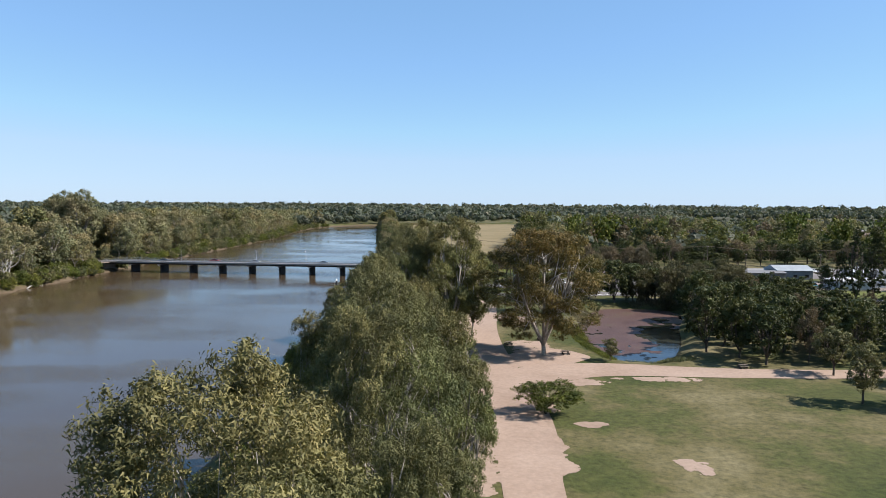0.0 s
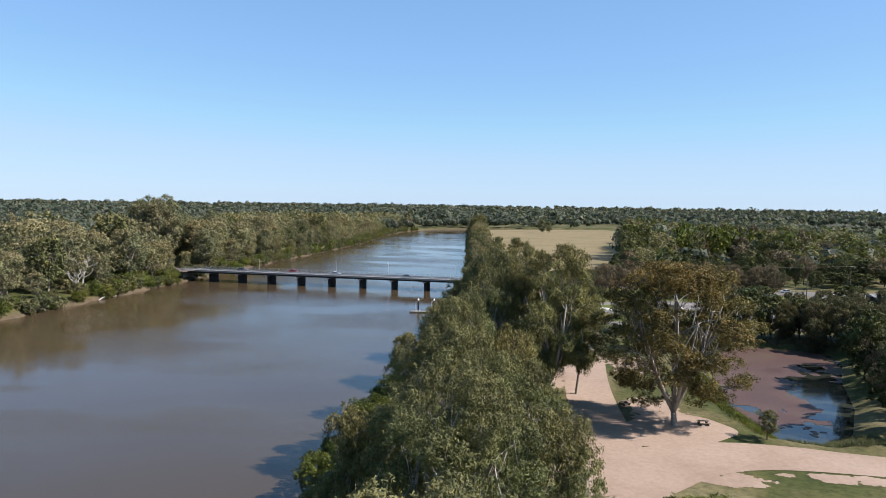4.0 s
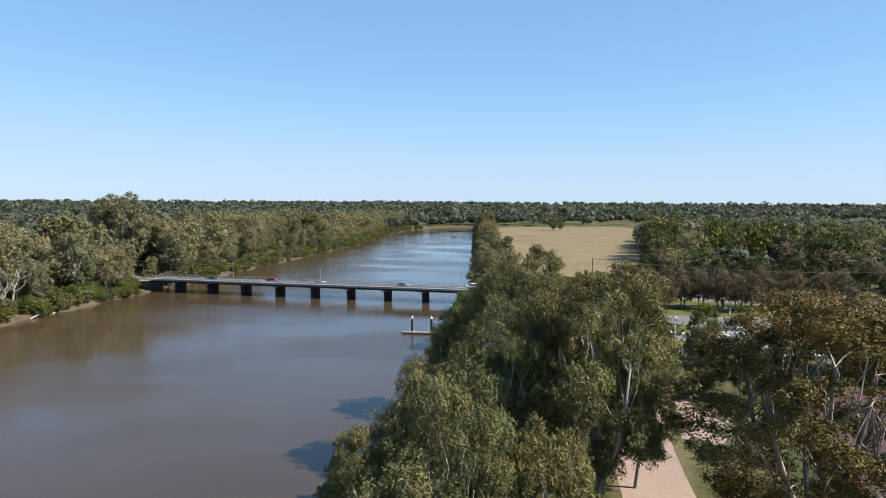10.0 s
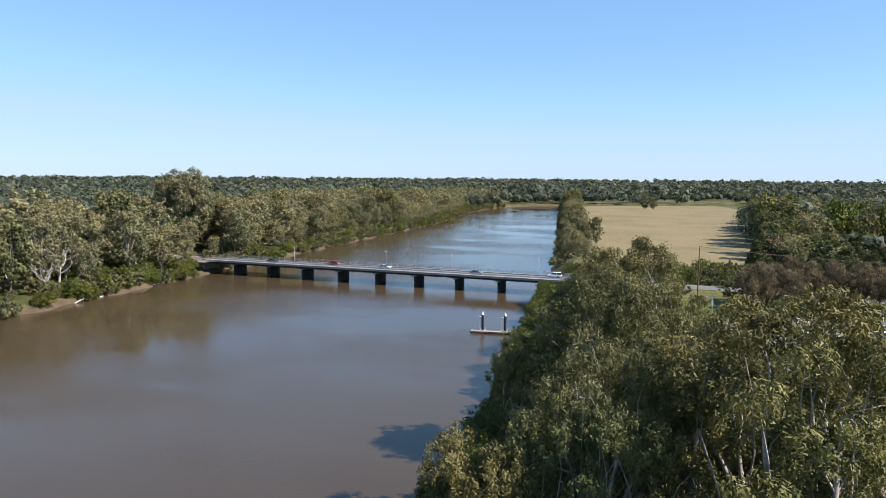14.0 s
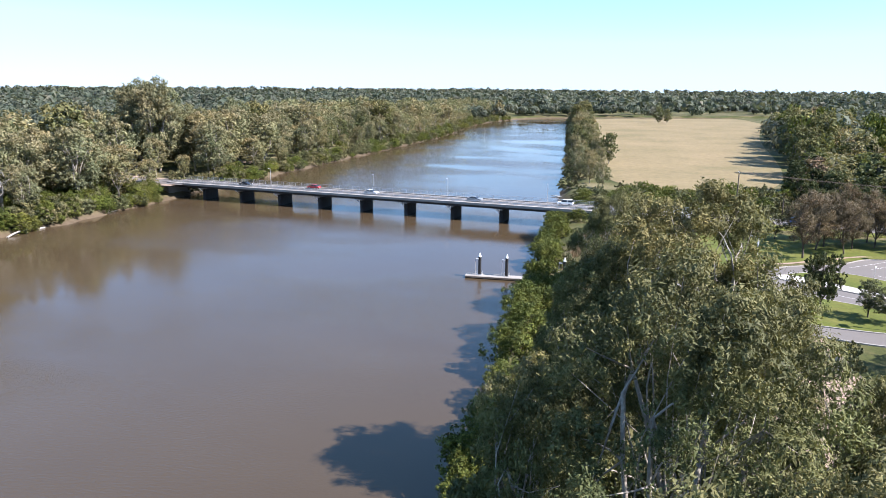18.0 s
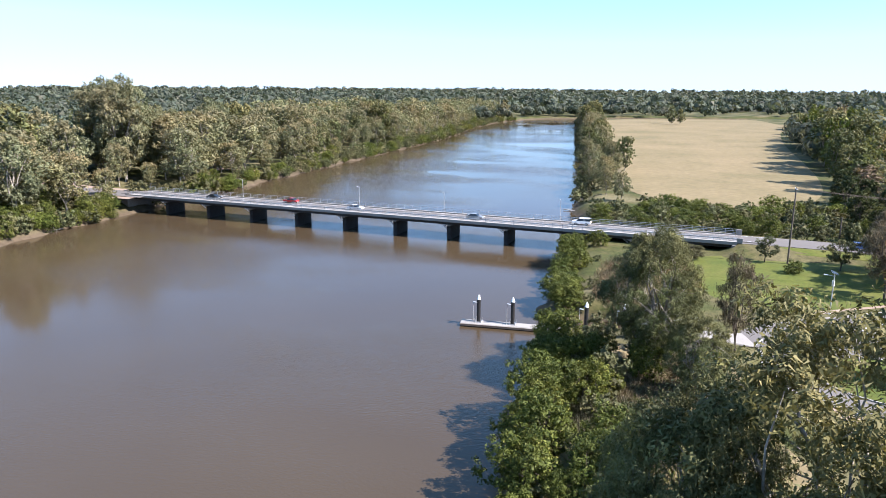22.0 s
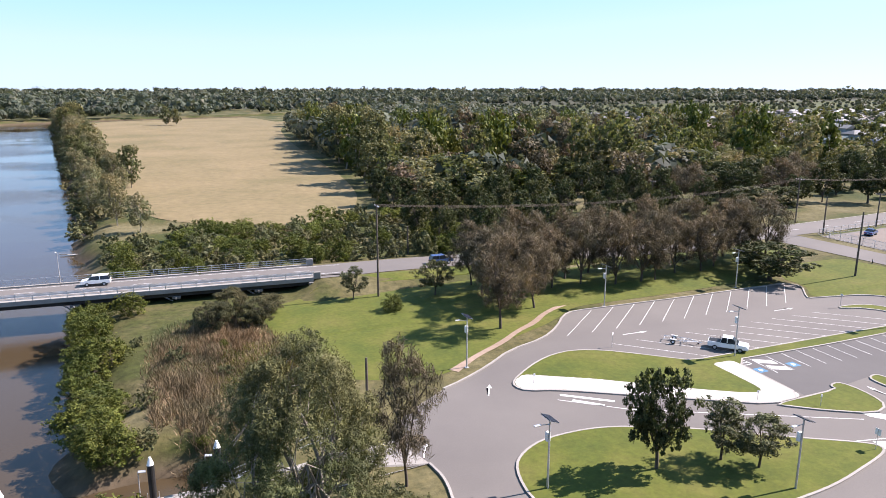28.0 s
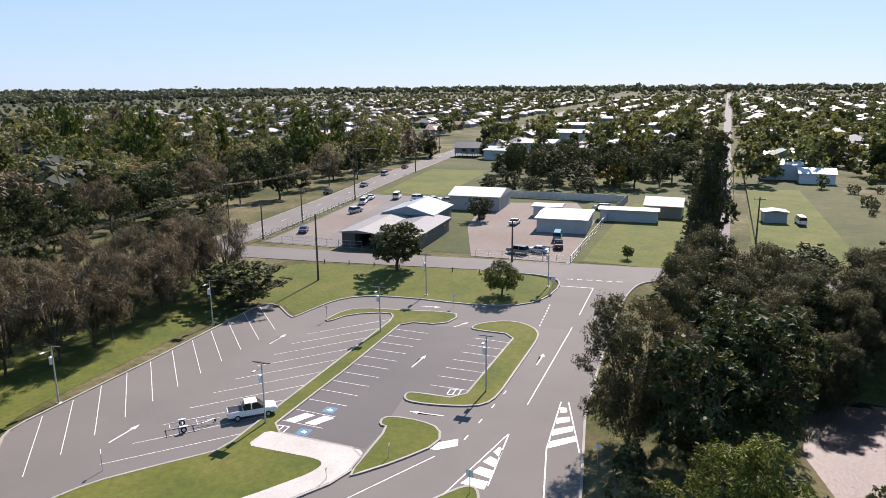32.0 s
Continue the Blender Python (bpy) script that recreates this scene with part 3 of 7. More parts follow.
KINDS = {
    # name: h, r, base, lobes, lobe, forks, trunk, squash, top, leaves, length, width, droop, leaf, bark, label, name
    "gum": (28, 9.5, 0.06, 85, 0.19, 5, 0.5, 0.95, 0.9, 60000, 0.42, 0.135, 0.8, LEAF_GUM, BARK, "tall olive-green river gum with drooping leaves and pale limbs", "gum_tree"),
    "near_gum": (28, 9.5, 0.08, 105, 0.18, 6, 0.4, 0.95, 0.92, 130000, 0.28, 0.095, 0.7, LEAF_GUM, BARK, "tall olive-green river gum with drooping leaves and pale limbs", "gum_tree"),
    "open_gum": (28, 9.5, 0.18, 72, 0.17, 7, 0.4, 0.8, 0.95, 84000, 0.33, 0.11, 0.6, LEAF_GUM, BARK, "tall open gum with white trunks and grey-green leaves", "gum_tree"),
    "fig": (28, 11, 0.09, 105, 0.15, 8, 0.42, 0.6, 0.82, 84000, 0.32, 0.125, 0.3, LEAF_FIG, BARK, "large bronze-green gum with spreading layered boughs and pale trunk", "gum_tree"),
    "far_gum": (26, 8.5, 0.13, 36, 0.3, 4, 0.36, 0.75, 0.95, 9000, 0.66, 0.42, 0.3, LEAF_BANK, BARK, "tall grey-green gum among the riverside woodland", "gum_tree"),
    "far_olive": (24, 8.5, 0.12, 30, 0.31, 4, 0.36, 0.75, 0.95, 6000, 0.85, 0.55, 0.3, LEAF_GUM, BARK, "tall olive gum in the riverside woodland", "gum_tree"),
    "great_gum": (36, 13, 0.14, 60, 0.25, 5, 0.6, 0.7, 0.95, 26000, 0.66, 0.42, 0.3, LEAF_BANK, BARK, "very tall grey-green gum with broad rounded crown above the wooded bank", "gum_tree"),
    "she_oak": (14, 4.6, 0.2, 34, 0.2, 6, 0.17, 1.0, 0.75, 6000, 0.85, 0.065, 0.8, LEAF_SHE, BARK_DARK, "brown-grey she-oak with wispy needle foliage", "she_oak"),
    "shade": (10, 5, 0.2, 46, 0.24, 4, 0.3, 0.7, 1.0, 10000, 0.42, 0.22, 0.2, LEAF_DARK, BARK_DARK, "dense dark green shade tree with a rounded crown", "shade_tree"),
    "flat_top": (6.0, 4.6, 0.2, 46, 0.22, 6, 0.2, 0.5, 1.0, 15000, 0.24, 0.11, 0.1, LEAF_BUSH, BARK_DARK, "low spreading tree with a flat feathery green crown", "shade_tree"),
    "grove": (15, 5, 0.12, 34, 0.27, 4, 0.26, 0.85, 0.88, 3800, 0.72, 0.3, 0.4, LEAF_DARK, BARK_DARK, "dark green paperbark in a dense grove", "paperbark"),
    "near_grove": (15, 5, 0.06, 60, 0.2, 6, 0.2, 0.95, 0.9, 38000, 0.24, 0.09, 0.5, LEAF_PAPER, BARK_DARK, "dark grey-green paperbark beside the access road", "paperbark"),
    "wattle": (14, 5.2, 0.08, 70, 0.2, 5, 0.2, 0.8, 0.95, 20000, 0.34, 0.1, 0.4, LEAF_BUSH, BARK_DARK, "bright olive wattle tree beside the pond", "wattle"),
    "park": (9, 3.2, 0.25, 26, 0.25, 4, 0.16, 0.75, 0.9, 5000, 0.38, 0.14, 0.4, LEAF_GREY, BARK_DARK, "small grey-green park tree on the lawn", "tree"),
    "bush": (5, 3.2, 0.0, 26, 0.3, 5, 0.1, 1.0, 0.9, 6600, 0.26, 0.135, -0.3, LEAF_BUSH, BARK_DARK, "bright green mangrove bush at the water's edge", "bush"),
    "scrub": (4.5, 3.4, 0.0, 22, 0.33, 5, 0.1, 0.8, 0.9, 1700, 0.55, 0.26, 0.0, LEAF_GREY, BARK_DARK, "grey-green scrub bush on the bank", "bush"),
    "hoop": (26, 4.6, 0.03, 80, 0.26, 3, 0.35, 0.5, 0.5, 9000, 0.6, 0.22, 0.3, LEAF_DARK, BARK_DARK, "tall dark columnar pine beside the street", "pine"),
    "town_tree": (9, 4.2, 0.1, 18, 0.36, 3, 0.2, 0.8, 0.9, 750, 1.4, 0.7, 0.1, LEAF_DARK, BARK_DARK, "dark green garden tree among the houses", "tree"),
    "far_crown": (9, 4.2, 0.1, 14, 0.4, 3, 0.2, 0.8, 0.9, 330, 1.5, 0.95, 0.1, LEAF_HAZE_LIGHT, BARK_DARK, "dark green garden tree among the houses", "tree"),
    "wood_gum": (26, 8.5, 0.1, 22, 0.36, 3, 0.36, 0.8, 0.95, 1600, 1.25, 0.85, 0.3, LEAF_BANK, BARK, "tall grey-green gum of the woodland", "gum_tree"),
    "wood_dark": (15, 5.5, 0.08, 20, 0.36, 3, 0.3, 0.85, 0.92, 1250, 1.0, 0.68, 0.3, LEAF_HAZE_LIGHT, BARK_DARK, "dark green tree of the woodland", "tree"),
    "wood_brown": (14, 4.8, 0.1, 20, 0.36, 3, 0.25, 0.95, 0.85, 1250, 1.15, 0.38, 0.6, LEAF_SHE, BARK_DARK, "brown-grey she-oak of the woodland", "she_oak"),
    "wood_green": (9, 5.2, 0.05, 18, 0.38, 3, 0.25, 0.8, 1.0, 1250, 0.9, 0.6, 0.1, LEAF_BUSH, BARK_DARK, "bright green broad tree of the woodland", "tree"),
    "golden": (8, 4.5, 0.1, 22, 0.34, 3, 0.2, 0.75, 0.95, 1500, 0.9, 0.45, 0.1, LEAF_YELLOW, BARK_DARK, "yellow-flowering garden tree among the houses", "tree"),
}
FAR_KINDS = ("far_gum", "far_olive", "great_gum", "town_tree", "far_crown", "wood_gum", "wood_dark", "wood_brown", "wood_green", "scrub", "golden")
SPRAY = {"gum": (40, 0.8), "near_gum": (48, 0.68), "open_gum": (44, 0.75), "fig": (36, 0.8), "far_gum": (12, 0.85), "far_olive": (12, 0.85), "great_gum": (14, 1.0), "she_oak": (30, 0.7), "town_tree": (15, 1.0), "far_crown": (5, 1.1), "wood_gum": (7, 1.4), "wood_dark": (7, 1.1), "wood_brown": (8, 1.1), "wood_green": (7, 1.0), "bush": (24, 0.5), "near_grove": (36, 0.6), "grove": (26, 0.8)}
PROTO = {}


def tree_proto(kind, variant):
    h, r, base, lobes, lobe, forks, trunk, squash, top, count, ln, wd, droop, leaf, bark, label, name = KINDS[kind]
    seed = sum(map(ord, kind)) * 7 + variant * 131
    rs, rows, vs, fs = tree_shape(seed, h, r, base, lobes, lobe, forks, trunk, squash, top, rings=1 if kind in FAR_KINDS else 3)
    each, spray = SPRAY.get(kind, (24, 0.5))
    v, f = leaves(rs, rows, count, ln, wd, droop, 0.4, 0.3 if kind in FAR_KINDS else 0.5, each, spray)
    ob = thing(name, label, name.replace("_", " "))
    part("trunk", mesh_of("trunk", vs, fs, bark, True), bark, ob)
    part("crown", mesh_of("crown", v, f, leaf), leaf, ob)
    return ob


USED = set()


def plant(kind, x, y, height, radius=None, variant=0, group="", label="", z=None, turn=None, into=None):
    """A tree of a kind at a place, at its own height and crown radius."""
    key = (kind, variant)
    h, r = KINDS[kind][:2]
    radius = radius or r * height / h
    turn = random.uniform(0, 360) if turn is None else turn
    z = float(land(x, y)) if z is None else z
    m = pose(x, y, z, 0, 0, turn) @ Matrix.Diagonal((radius / r, radius / r, height / h, 1))
    if into is not None:
        into.append((key, m))
        return None
    if key not in PROTO:
        PROTO[key] = tree_proto(*key)
        ob = PROTO[key]
        ob.matrix_basis = m
    else:
        ob, _ = twin(PROTO[key], m)
    if group:
        tagged(ob, group=group)
    if label:
        tagged(ob, label)
    return ob


def gather(name, rows, label, category, stems=True):
    """Joins plants that nobody could count into one object of crowns and one of stems."""
    for role, mat_name in (("crown", name), ("trunk", name + "_stems"))[:2 if stems else 1]:
        done = {}
        for key, m in rows:
            if key not in PROTO:
                PROTO[key] = tree_proto(*key)
                PROTO[key].matrix_basis = m
                continue
            me = next(o.data for o in PARTS[PROTO[key]] if o.name.startswith(role))
            co = np.empty(len(me.vertices) * 3, np.float32)
            me.vertices.foreach_get("co", co)
            k = me.polygons[0].loop_total
            ix = np.empty(len(me.loops), np.int32)
            me.loops.foreach_get("vertex_index", ix)
            w = np.array(m)
            vs, fs, n = done.setdefault(me.materials[0].name, ([], [], [0]))
            vs.append(co.reshape(-1, 3) @ w[:3, :3].T + w[:3, 3])
            fs.append(ix.reshape(-1, k) + n[0])
            n[0] += len(co) // 3
        for mn, (vs, fs, n) in done.items():
            tagged(new(mat_name, mesh_of(mat_name, np.concatenate(vs), np.concatenate(fs), bpy.data.materials[mn])), label if role == "crown" else "bare stems of " + label, category, kind="stuff")


random.seed(11)
# gums along the near bank: x, y, top above the ground, crown radius, kind, variant
for x, y, h, r, kind, v in (
        (-10.5, 32, 26.0, 10.6, "near_gum", 0), (-1.5, 44, 19, 6.0, "near_gum", 1),
        (-5.5, 63, 24.5, 8.4, "near_gum", 1), (1.5, 75, 17.5, 5.5, "gum", 3), (-13, 68, 15, 5.5, "gum", 2),
        (-8, 86.5, 24.5, 9.2, "near_gum", 2), (-15.5, 92, 19, 6.0, "gum", 1), (0.5, 93, 19, 6.5, "gum", 2),
        (-10.5, 110, 23.5, 8.8, "near_gum", 0), (-2.5, 116, 18, 6.5, "gum", 0),
        (-12, 130.5, 24.3, 8.2, "near_gum", 1), (-19, 138, 17, 5.5, "open_gum", 1), (-4.5, 134, 19, 6.0, "gum", 3),
        (1.5, 157, 29.5, 11.2, "open_gum", 0), (-8.5, 158, 25.5, 8.5, "near_gum", 2), (-17, 155, 19, 6.5, "gum", 1), (7, 169, 22, 7, "open_gum", 1), (-1, 168, 24, 8, "near_gum", 1),
        (-8.5, 178.5, 27.3, 10.0, "near_gum", 0), (-17, 182, 20, 7.0, "gum", 2), (3, 182, 22, 7.2, "near_gum", 1),
        (-8, 204.5, 28, 11.2, "open_gum", 0), (-15, 205, 22.5, 6.8, "near_gum", 2), (-2, 202, 22, 7.0, "open_gum", 1),
        (-15.5, 262.5, 19.2, 7.6, "near_gum", 1), (-10, 256, 10, 4.5, "gum", 0)):
    plant(kind, x, y, h, r, v, "gums along the near bank")
plant("fig", 22.2, 152, 28.5, 15.6, 0)


# ---- roads ----
ribbon("dirt_track", [(9, -60, 7), (10, 20, 7), (10.2, 75, 6.5), (12, 95, 9), (12, 112, 10.5), (11, 130, 10), (9.5, 160, 9), (9.8, 185, 9), (12, 210, 9), (13, 235, 9.5), (11, 252, 11), (8, 262, 8)],
       DIRT, "pale sandy vehicle track with wheel marks", "dirt track", 0.05, 3)
ribbon("dirt_branch", [(12, 128, 14), (20, 136, 13), (32, 140, 11), (52, 137, 8), (74, 136, 7), (120, 139, 6)], DIRT, "sandy branch track beside the pond", "dirt track", 0.06, 3)
flat("dirt_patch", rounded([(14, 140), (26, 143), (33, 150), (28, 158), (20, 160), (13, 150)], 3), 0, DIRT, "bare sandy ground under the big gum", "ground", lift=0.07)
MAIN_ROAD = [(2, 342.6, 9.5), (22, 344.5, 9.0), (50, 344, 9.0), (85, 339, 9.0), (123, 337.5, 9.5), (180, 341, 9.5), (236, 346, 9.5), (330, 350, 9.5), (900, 372, 9.5)]
ribbon("main_road", MAIN_ROAD, ASPHALT, "two-lane asphalt road leading from the bridge into town", "road", 0.09, 4)
ribbon("side_road", [(112, 336, 9), (112.5, 325, 9), (113.5, 300, 8.5), (115.5, 275, 8.5), (117, 250, 8.5), (119, 200, 8.5), (121, 100, 8)], ASPHALT, "two-lane asphalt side road past the car park", "road", 0.07, 4)
ribbon("straight_road", [(118, 237, 4.6), (142, 234, 4.2), (400, 216.5, 4.6), (865, 185.5, 7), (2400, 84, 10)], ASPHALT, "long straight town street running to the horizon", "road", 0.08, 6, smooth=0)
ribbon("town_street", [(320, 346, 8), (330, 260, 8), (338, 150, 8), (345, 20, 8)], ASPHALT, "cross street between the houses", "road", 0.07, 6)
ribbon("town_street", [(520, 358, 8), (528, 260, 8), (536, 100, 8), (545, -100, 8)], ASPHALT, "cross street between the houses", "road", 0.07, 6)
ribbon("bridge_road", [(-164, 357.3, 9.5), (-190, 360, 9), (-240, 366, 9), (-330, 372, 9), (-600, 380, 9)], ASPHALT, "asphalt road leaving the bridge on the wooded bank", "road", 0.09, 4, z=5.2)
APPROACH = [(-166, 357.2, 14), (-190, 360, 18), (-240, 366, 20), (-330, 372, 20)]
ribbon("embankment", APPROACH, DIRT, "bare earth road bank beside the bridge", "embankment", 0.03, 4, z=5.1)
ribbon("foot_track", [(48, 316, 0.9), (40, 313.5, 1.1), (34, 310.6, 0.8), (30, 307, 1.1), (26, 305, 0.8), (21.5, 301.5, 1.0), (16, 298.6, 0.8), (11, 295, 1.4)], DIRT, "narrow worn footpath through the grass", "footpath", 0.05, 2)

# ---- car park ----
CP = 3.26
car_park = thing("car_park", "grey asphalt boat-ramp car park with white bay lines", "car park", kind="structure")
NORTH_KERB = [(7.5, 290.4), (10.3, 291.6), (15.2, 294.3), (20.8, 298.3), (27.4, 300.4), (31.9, 303.7), (36, 308.2), (38.6, 309.4), (60, 308.2), (83.5, 307.6), (84.9, 305), (79.4, 299.4),
              (80.2, 298.9), (85, 298), (89, 296.6), (91.8, 293.6), (92.9, 289), (93.1, 283.3), (92.6, 276.3), (93, 270), (94.7, 265.6), (98.6, 262.8), (105, 261.6), (108.6, 262.6), (110.2, 266), (110.4, 272)]
SOUTH_KERB = [(113, 244), (110, 248.5), (104, 250.2), (95, 251.2), (75, 251.8), (60, 252), (43, 250.4), (34, 250), (22, 250.6), (12, 253.5), (4, 257.5), (-0.5, 262.5), (-1.4, 267.6), (-0.3, 272), (-0.6, 275.3)]
RAMP = [(-6, 275.6), (-6.4, 281.5), (0, 285.5)]
flat("asphalt", [*NORTH_KERB, (117, 272), (117, 244), *SOUTH_KERB, (-3, 275.6), (-2, 282.5), (1.5, 286.5)], CP, ASPHALT, parent=car_park)
flat("newer_asphalt", [(45.6, 271.8), (46.6, 282.9), (80.6, 282.9), (82, 281.5), (82.3, 276), (83.2, 272), (82, 269.6), (82, 264.6), (59.4, 266), (59.2, 271.6), (57.4, 272.4), (53.2, 272), (50.5, 271.4)],
     CP + 0.006, ASPHALT_DARK, parent=car_park, label="darker asphalt between the car bays")
flat("boat_ramp", [(-0.6, 275.3), (-14, 274.6), (-24, 274.2), (-24, 279.8), (-14, 280), (-2, 281)], 0, CONCRETE, "pale concrete boat ramp sloping to the water", "boat ramp", lift=0.12)


def kerb(outline, z, name="kerb", parent=None, closed=True, w=0.28, h=0.15, mat=CONCRETE):
    pts = [Vector((p[0], p[1])) for p in outline]
    n = len(pts)
    vs, fs = [], []
    for i, p in enumerate(pts):
        a = pts[i - 1] if closed or i else p
        b = pts[(i + 1) % n] if closed or i < n - 1 else p
        t = (b - a).normalized()
        s = Vector((-t.y, t.x)) * w / 2
        vs += [(*(p + s), z - 0.1), (*(p + s * 0.9), z + h), (*(p - s * 0.9), z + h), (*(p - s), z - 0.1)]
    for i in range(n if closed else n - 1):
        a, b = 4 * i, 4 * ((i + 1) % n)
        fs += [(a + k, b + k, b + k + 1, a + k + 1) for k in range(3)]
    bm = bmesh.new()
    me = mesh_of(name, vs, fs, mat)
    bm.from_mesh(me)
    bmesh.ops.recalc_face_normals(bm, faces=bm.faces[:])
    bm.to_mesh(me)
    bm.free()
    return part(name, me, mat, parent)


kerb(rounded(NORTH_KERB, 1, False), CP, parent=car_park, closed=False)
kerb(rounded(SOUTH_KERB, 2, False), CP, parent=car_park, closed=False)


def island(outline, label, times=2):
    o = rounded(outline, times)
    isl = thing("traffic_island", label, "traffic island", "islands of the car park", kind="structure")
    flat("lawn", o, CP + 0.13, LAWN, parent=isl, kind="")
    kerb(o, CP, parent=isl)
    return isl


island([(16.3, 285.9), (15.6, 287.4), (16.2, 289), (19.6, 291.6), (22.4, 293.3), (25.3, 294.5), (28.7, 294.8), (32.4, 293.2), (35.7, 290.4), (39.3, 287), (41.2, 285.3), (48.5, 285.1), (68, 284.5), (83.7, 283.9),
        (86.2, 285.6), (83.5, 291.3), (79.3, 292.9), (80, 293.8), (85.1, 292.8), (86.8, 290.4), (87.3, 285), (88.3, 277.5), (87.8, 274.4), (82.8, 275.7), (82.6, 281.9), (63.4, 282.3), (46, 283.2), (45.1, 271.5), (40.1, 271.4), (28.2, 279.1), (20, 284.5)],
       "long kerbed grass island with a thin median between the bays", 1)
flat("concrete_path", rounded([(16.4, 286), (15.8, 287.4), (16.4, 288.9), (18.3, 290.2), (25.6, 285.5), (35.8, 277.5), (39.6, 274.9), (41.2, 274.4), (42.0, 274.8), (42.3, 276), (42.6, 283.4), (45.9, 283.1), (45.0, 271.6), (40.1, 271.6), (28.2, 279.3), (20, 284.6)], 1, True, 0.5), CP + 0.145, PATH_CONCRETE,
     "wide pale concrete path across the grass island", "footpath")
island([(40.2, 271.3), (50.4, 271.3), (50.6, 272.4), (52.2, 272.7), (52.8, 271.4), (52.6, 268.4), (51.6, 266.0), (48.6, 265.1), (44.1, 268), (41.5, 270.2)], "small kerbed grass island beside the access road", 1)
island([(57.6, 272.3), (58.9, 272.4), (59.2, 271.4), (59.0, 265.8), (81.7, 264.3), (82.1, 270.7), (83, 271.3), (84.6, 270.8), (86.5, 268.6), (87.2, 265.5), (85.8, 262.8), (83.4, 261.4), (80.4, 261.1), (61.1, 262.1), (58.4, 263.0), (57.3, 265.4), (56.7, 269), (56.8, 271.5)], "u-shaped kerbed grass island round the car bays", 1)
loop_island = [(6.3, 271.1), (8.7, 273.6), (12.3, 275.1), (18.8, 274.9), (26.3, 271.4), (35.4, 265), (41.6, 261), (42.2, 259.8), (41, 258.9), (31.6, 256.9), (24, 256.6), (14, 258.2), (8, 261), (5, 265)]
island(loop_island, "large kerbed grass island with three trees", 2)


def strip(name, a, b, w, mat, parent, z=CP + 0.014):
    a, b = Vector(a), Vector(b)
    t = (b - a).normalized()
    s = Vector((-t.y, t.x)) * w / 2
    return part(name, mesh_of(name, [(*(a + s), z), (*(a - s), z), (*(b - s), z), (*(b + s), z)], [(0, 1, 2, 3)], mat), mat, parent)


W = 0.085
for k in range(11):
    strip("bay_line", (41.8 + 4.2 * k, 308.7 - 0.08 * k), (31.5 + 4.23 * k, 300.1 - 0.13 * k), W, LINE_PAINT, car_park)
for k in range(10):
    strip("bay_line", (44.7 + 4.26 * k, 285.4 - 0.12 * k), (35.4 + 4.24 * k, 294.9 - 0.16 * k), W, LINE_PAINT, car_park)
for k in range(12):
    strip("bay_line", (48.6 + 2.78 * k, 282.9 - 0.1 * k), (48.2 + 2.78 * k, 277.9 - 0.11 * k), W, LINE_PAINT, car_park)
for k in range(7):
    strip("bay_line", (61.7 + 2.8 * k, 265.5 - 0.14 * k), (61.9 + 2.83 * k, 270.6 - 0.11 * k), W, LINE_PAINT, car_park)
strip("bay_line", (59.2, 265.9), (81.4, 264.4), W, LINE_PAINT, car_park)


def patch(name, pts, mat, parent, z=CP + 0.014):
    return part(name, mesh_of(name, [(*p, z) for p in pts], [tuple(range(len(pts)))], mat), mat, parent)


# disabled bays: blue squares and a hatched strip between them
for x, y in ((52.3, 279.1), (46.9, 279.4)):
    patch("blue_square", [(x - 0.7, y - 0.7), (x + 0.7, y - 0.7), (x + 0.7, y + 0.7), (x - 0.7, y + 0.7)], BLUE_PAINT, car_park)
    patch("bay_symbol", [(x - 0.3, y - 0.3), (x + 0.1, y - 0.4), (x + 0.35, y + 0.1), (x - 0.1, y + 0.35)], LINE_PAINT, car_park, CP + 0.018)
for x, y in ((46.0, 281.4), (60.0, 266.6)):
    for a, b in (((0, 0), (1.5, 0)), ((1.5, 0), (1.5, 1.3)), ((1.5, 1.3), (0, 1.3)), ((0, 1.3), (0, 0)), ((0, 0.65), (1.5, 0.65))):
        strip("sign_frame", (x + a[0], y + a[1]), (x + b[0], y + b[1]), 0.14, LINE_PAINT, car_park)
for y in (282.6, 280.3):
    patch("hatch", [(48.5, y - 1.3), (50.7, y - 2.6), (50.9, y - 1.3), (48.7, y)], LINE_PAINT, car_park)


def arrow(x, y, turn, size=3.2, hook=0):
    c, s = math.cos(radians(turn)), math.sin(radians(turn))
    shaft = [(-size / 2, -0.09), (size / 2 - 1.1, -0.09), (size / 2 - 1.1, -0.36), (size / 2, 0), (size / 2 - 1.1, 0.36), (size / 2 - 1.1, 0.09), (-size / 2, 0.09)]
    if hook:
        shaft = [(-size / 2, -0.09), (size / 2 - 0.7, -0.09), (size / 2 - 0.7, -0.9), (size / 2 - 1.0, -0.9), (size / 2 - 0.55, -1.7), (size / 2 - 0.1, -0.9), (size / 2 - 0.4, -0.9), (size / 2 - 0.4, 0.09), (-size / 2, 0.09)]
    bm = bmesh.new()
    f = bm.faces.new([bm.verts.new((x + c * a - s * b, y + s * a + c * b, CP + 0.015)) for a, b in shaft])
    bmesh.ops.triangulate(bm, faces=[f])
    if sum(f.normal.z for f in bm.faces) < 0:
        bmesh.ops.reverse_faces(bm, faces=bm.faces[:])
    part("arrow", bm, LINE_PAINT, car_park)


for a in ((41.2, 297.1, -3, 4.2), (70.5, 296.4, -2, 4.2), (68.5, 274.4, -5, 4.4), (73.7, 259.4, -3, 4.2), (54.6, 268.6, 90, 4.0), (90.2, 280, -86), (12.4, 288, 60), (83.8, 273.2, -30), (-0, 278, 65)):
    arrow(*a)
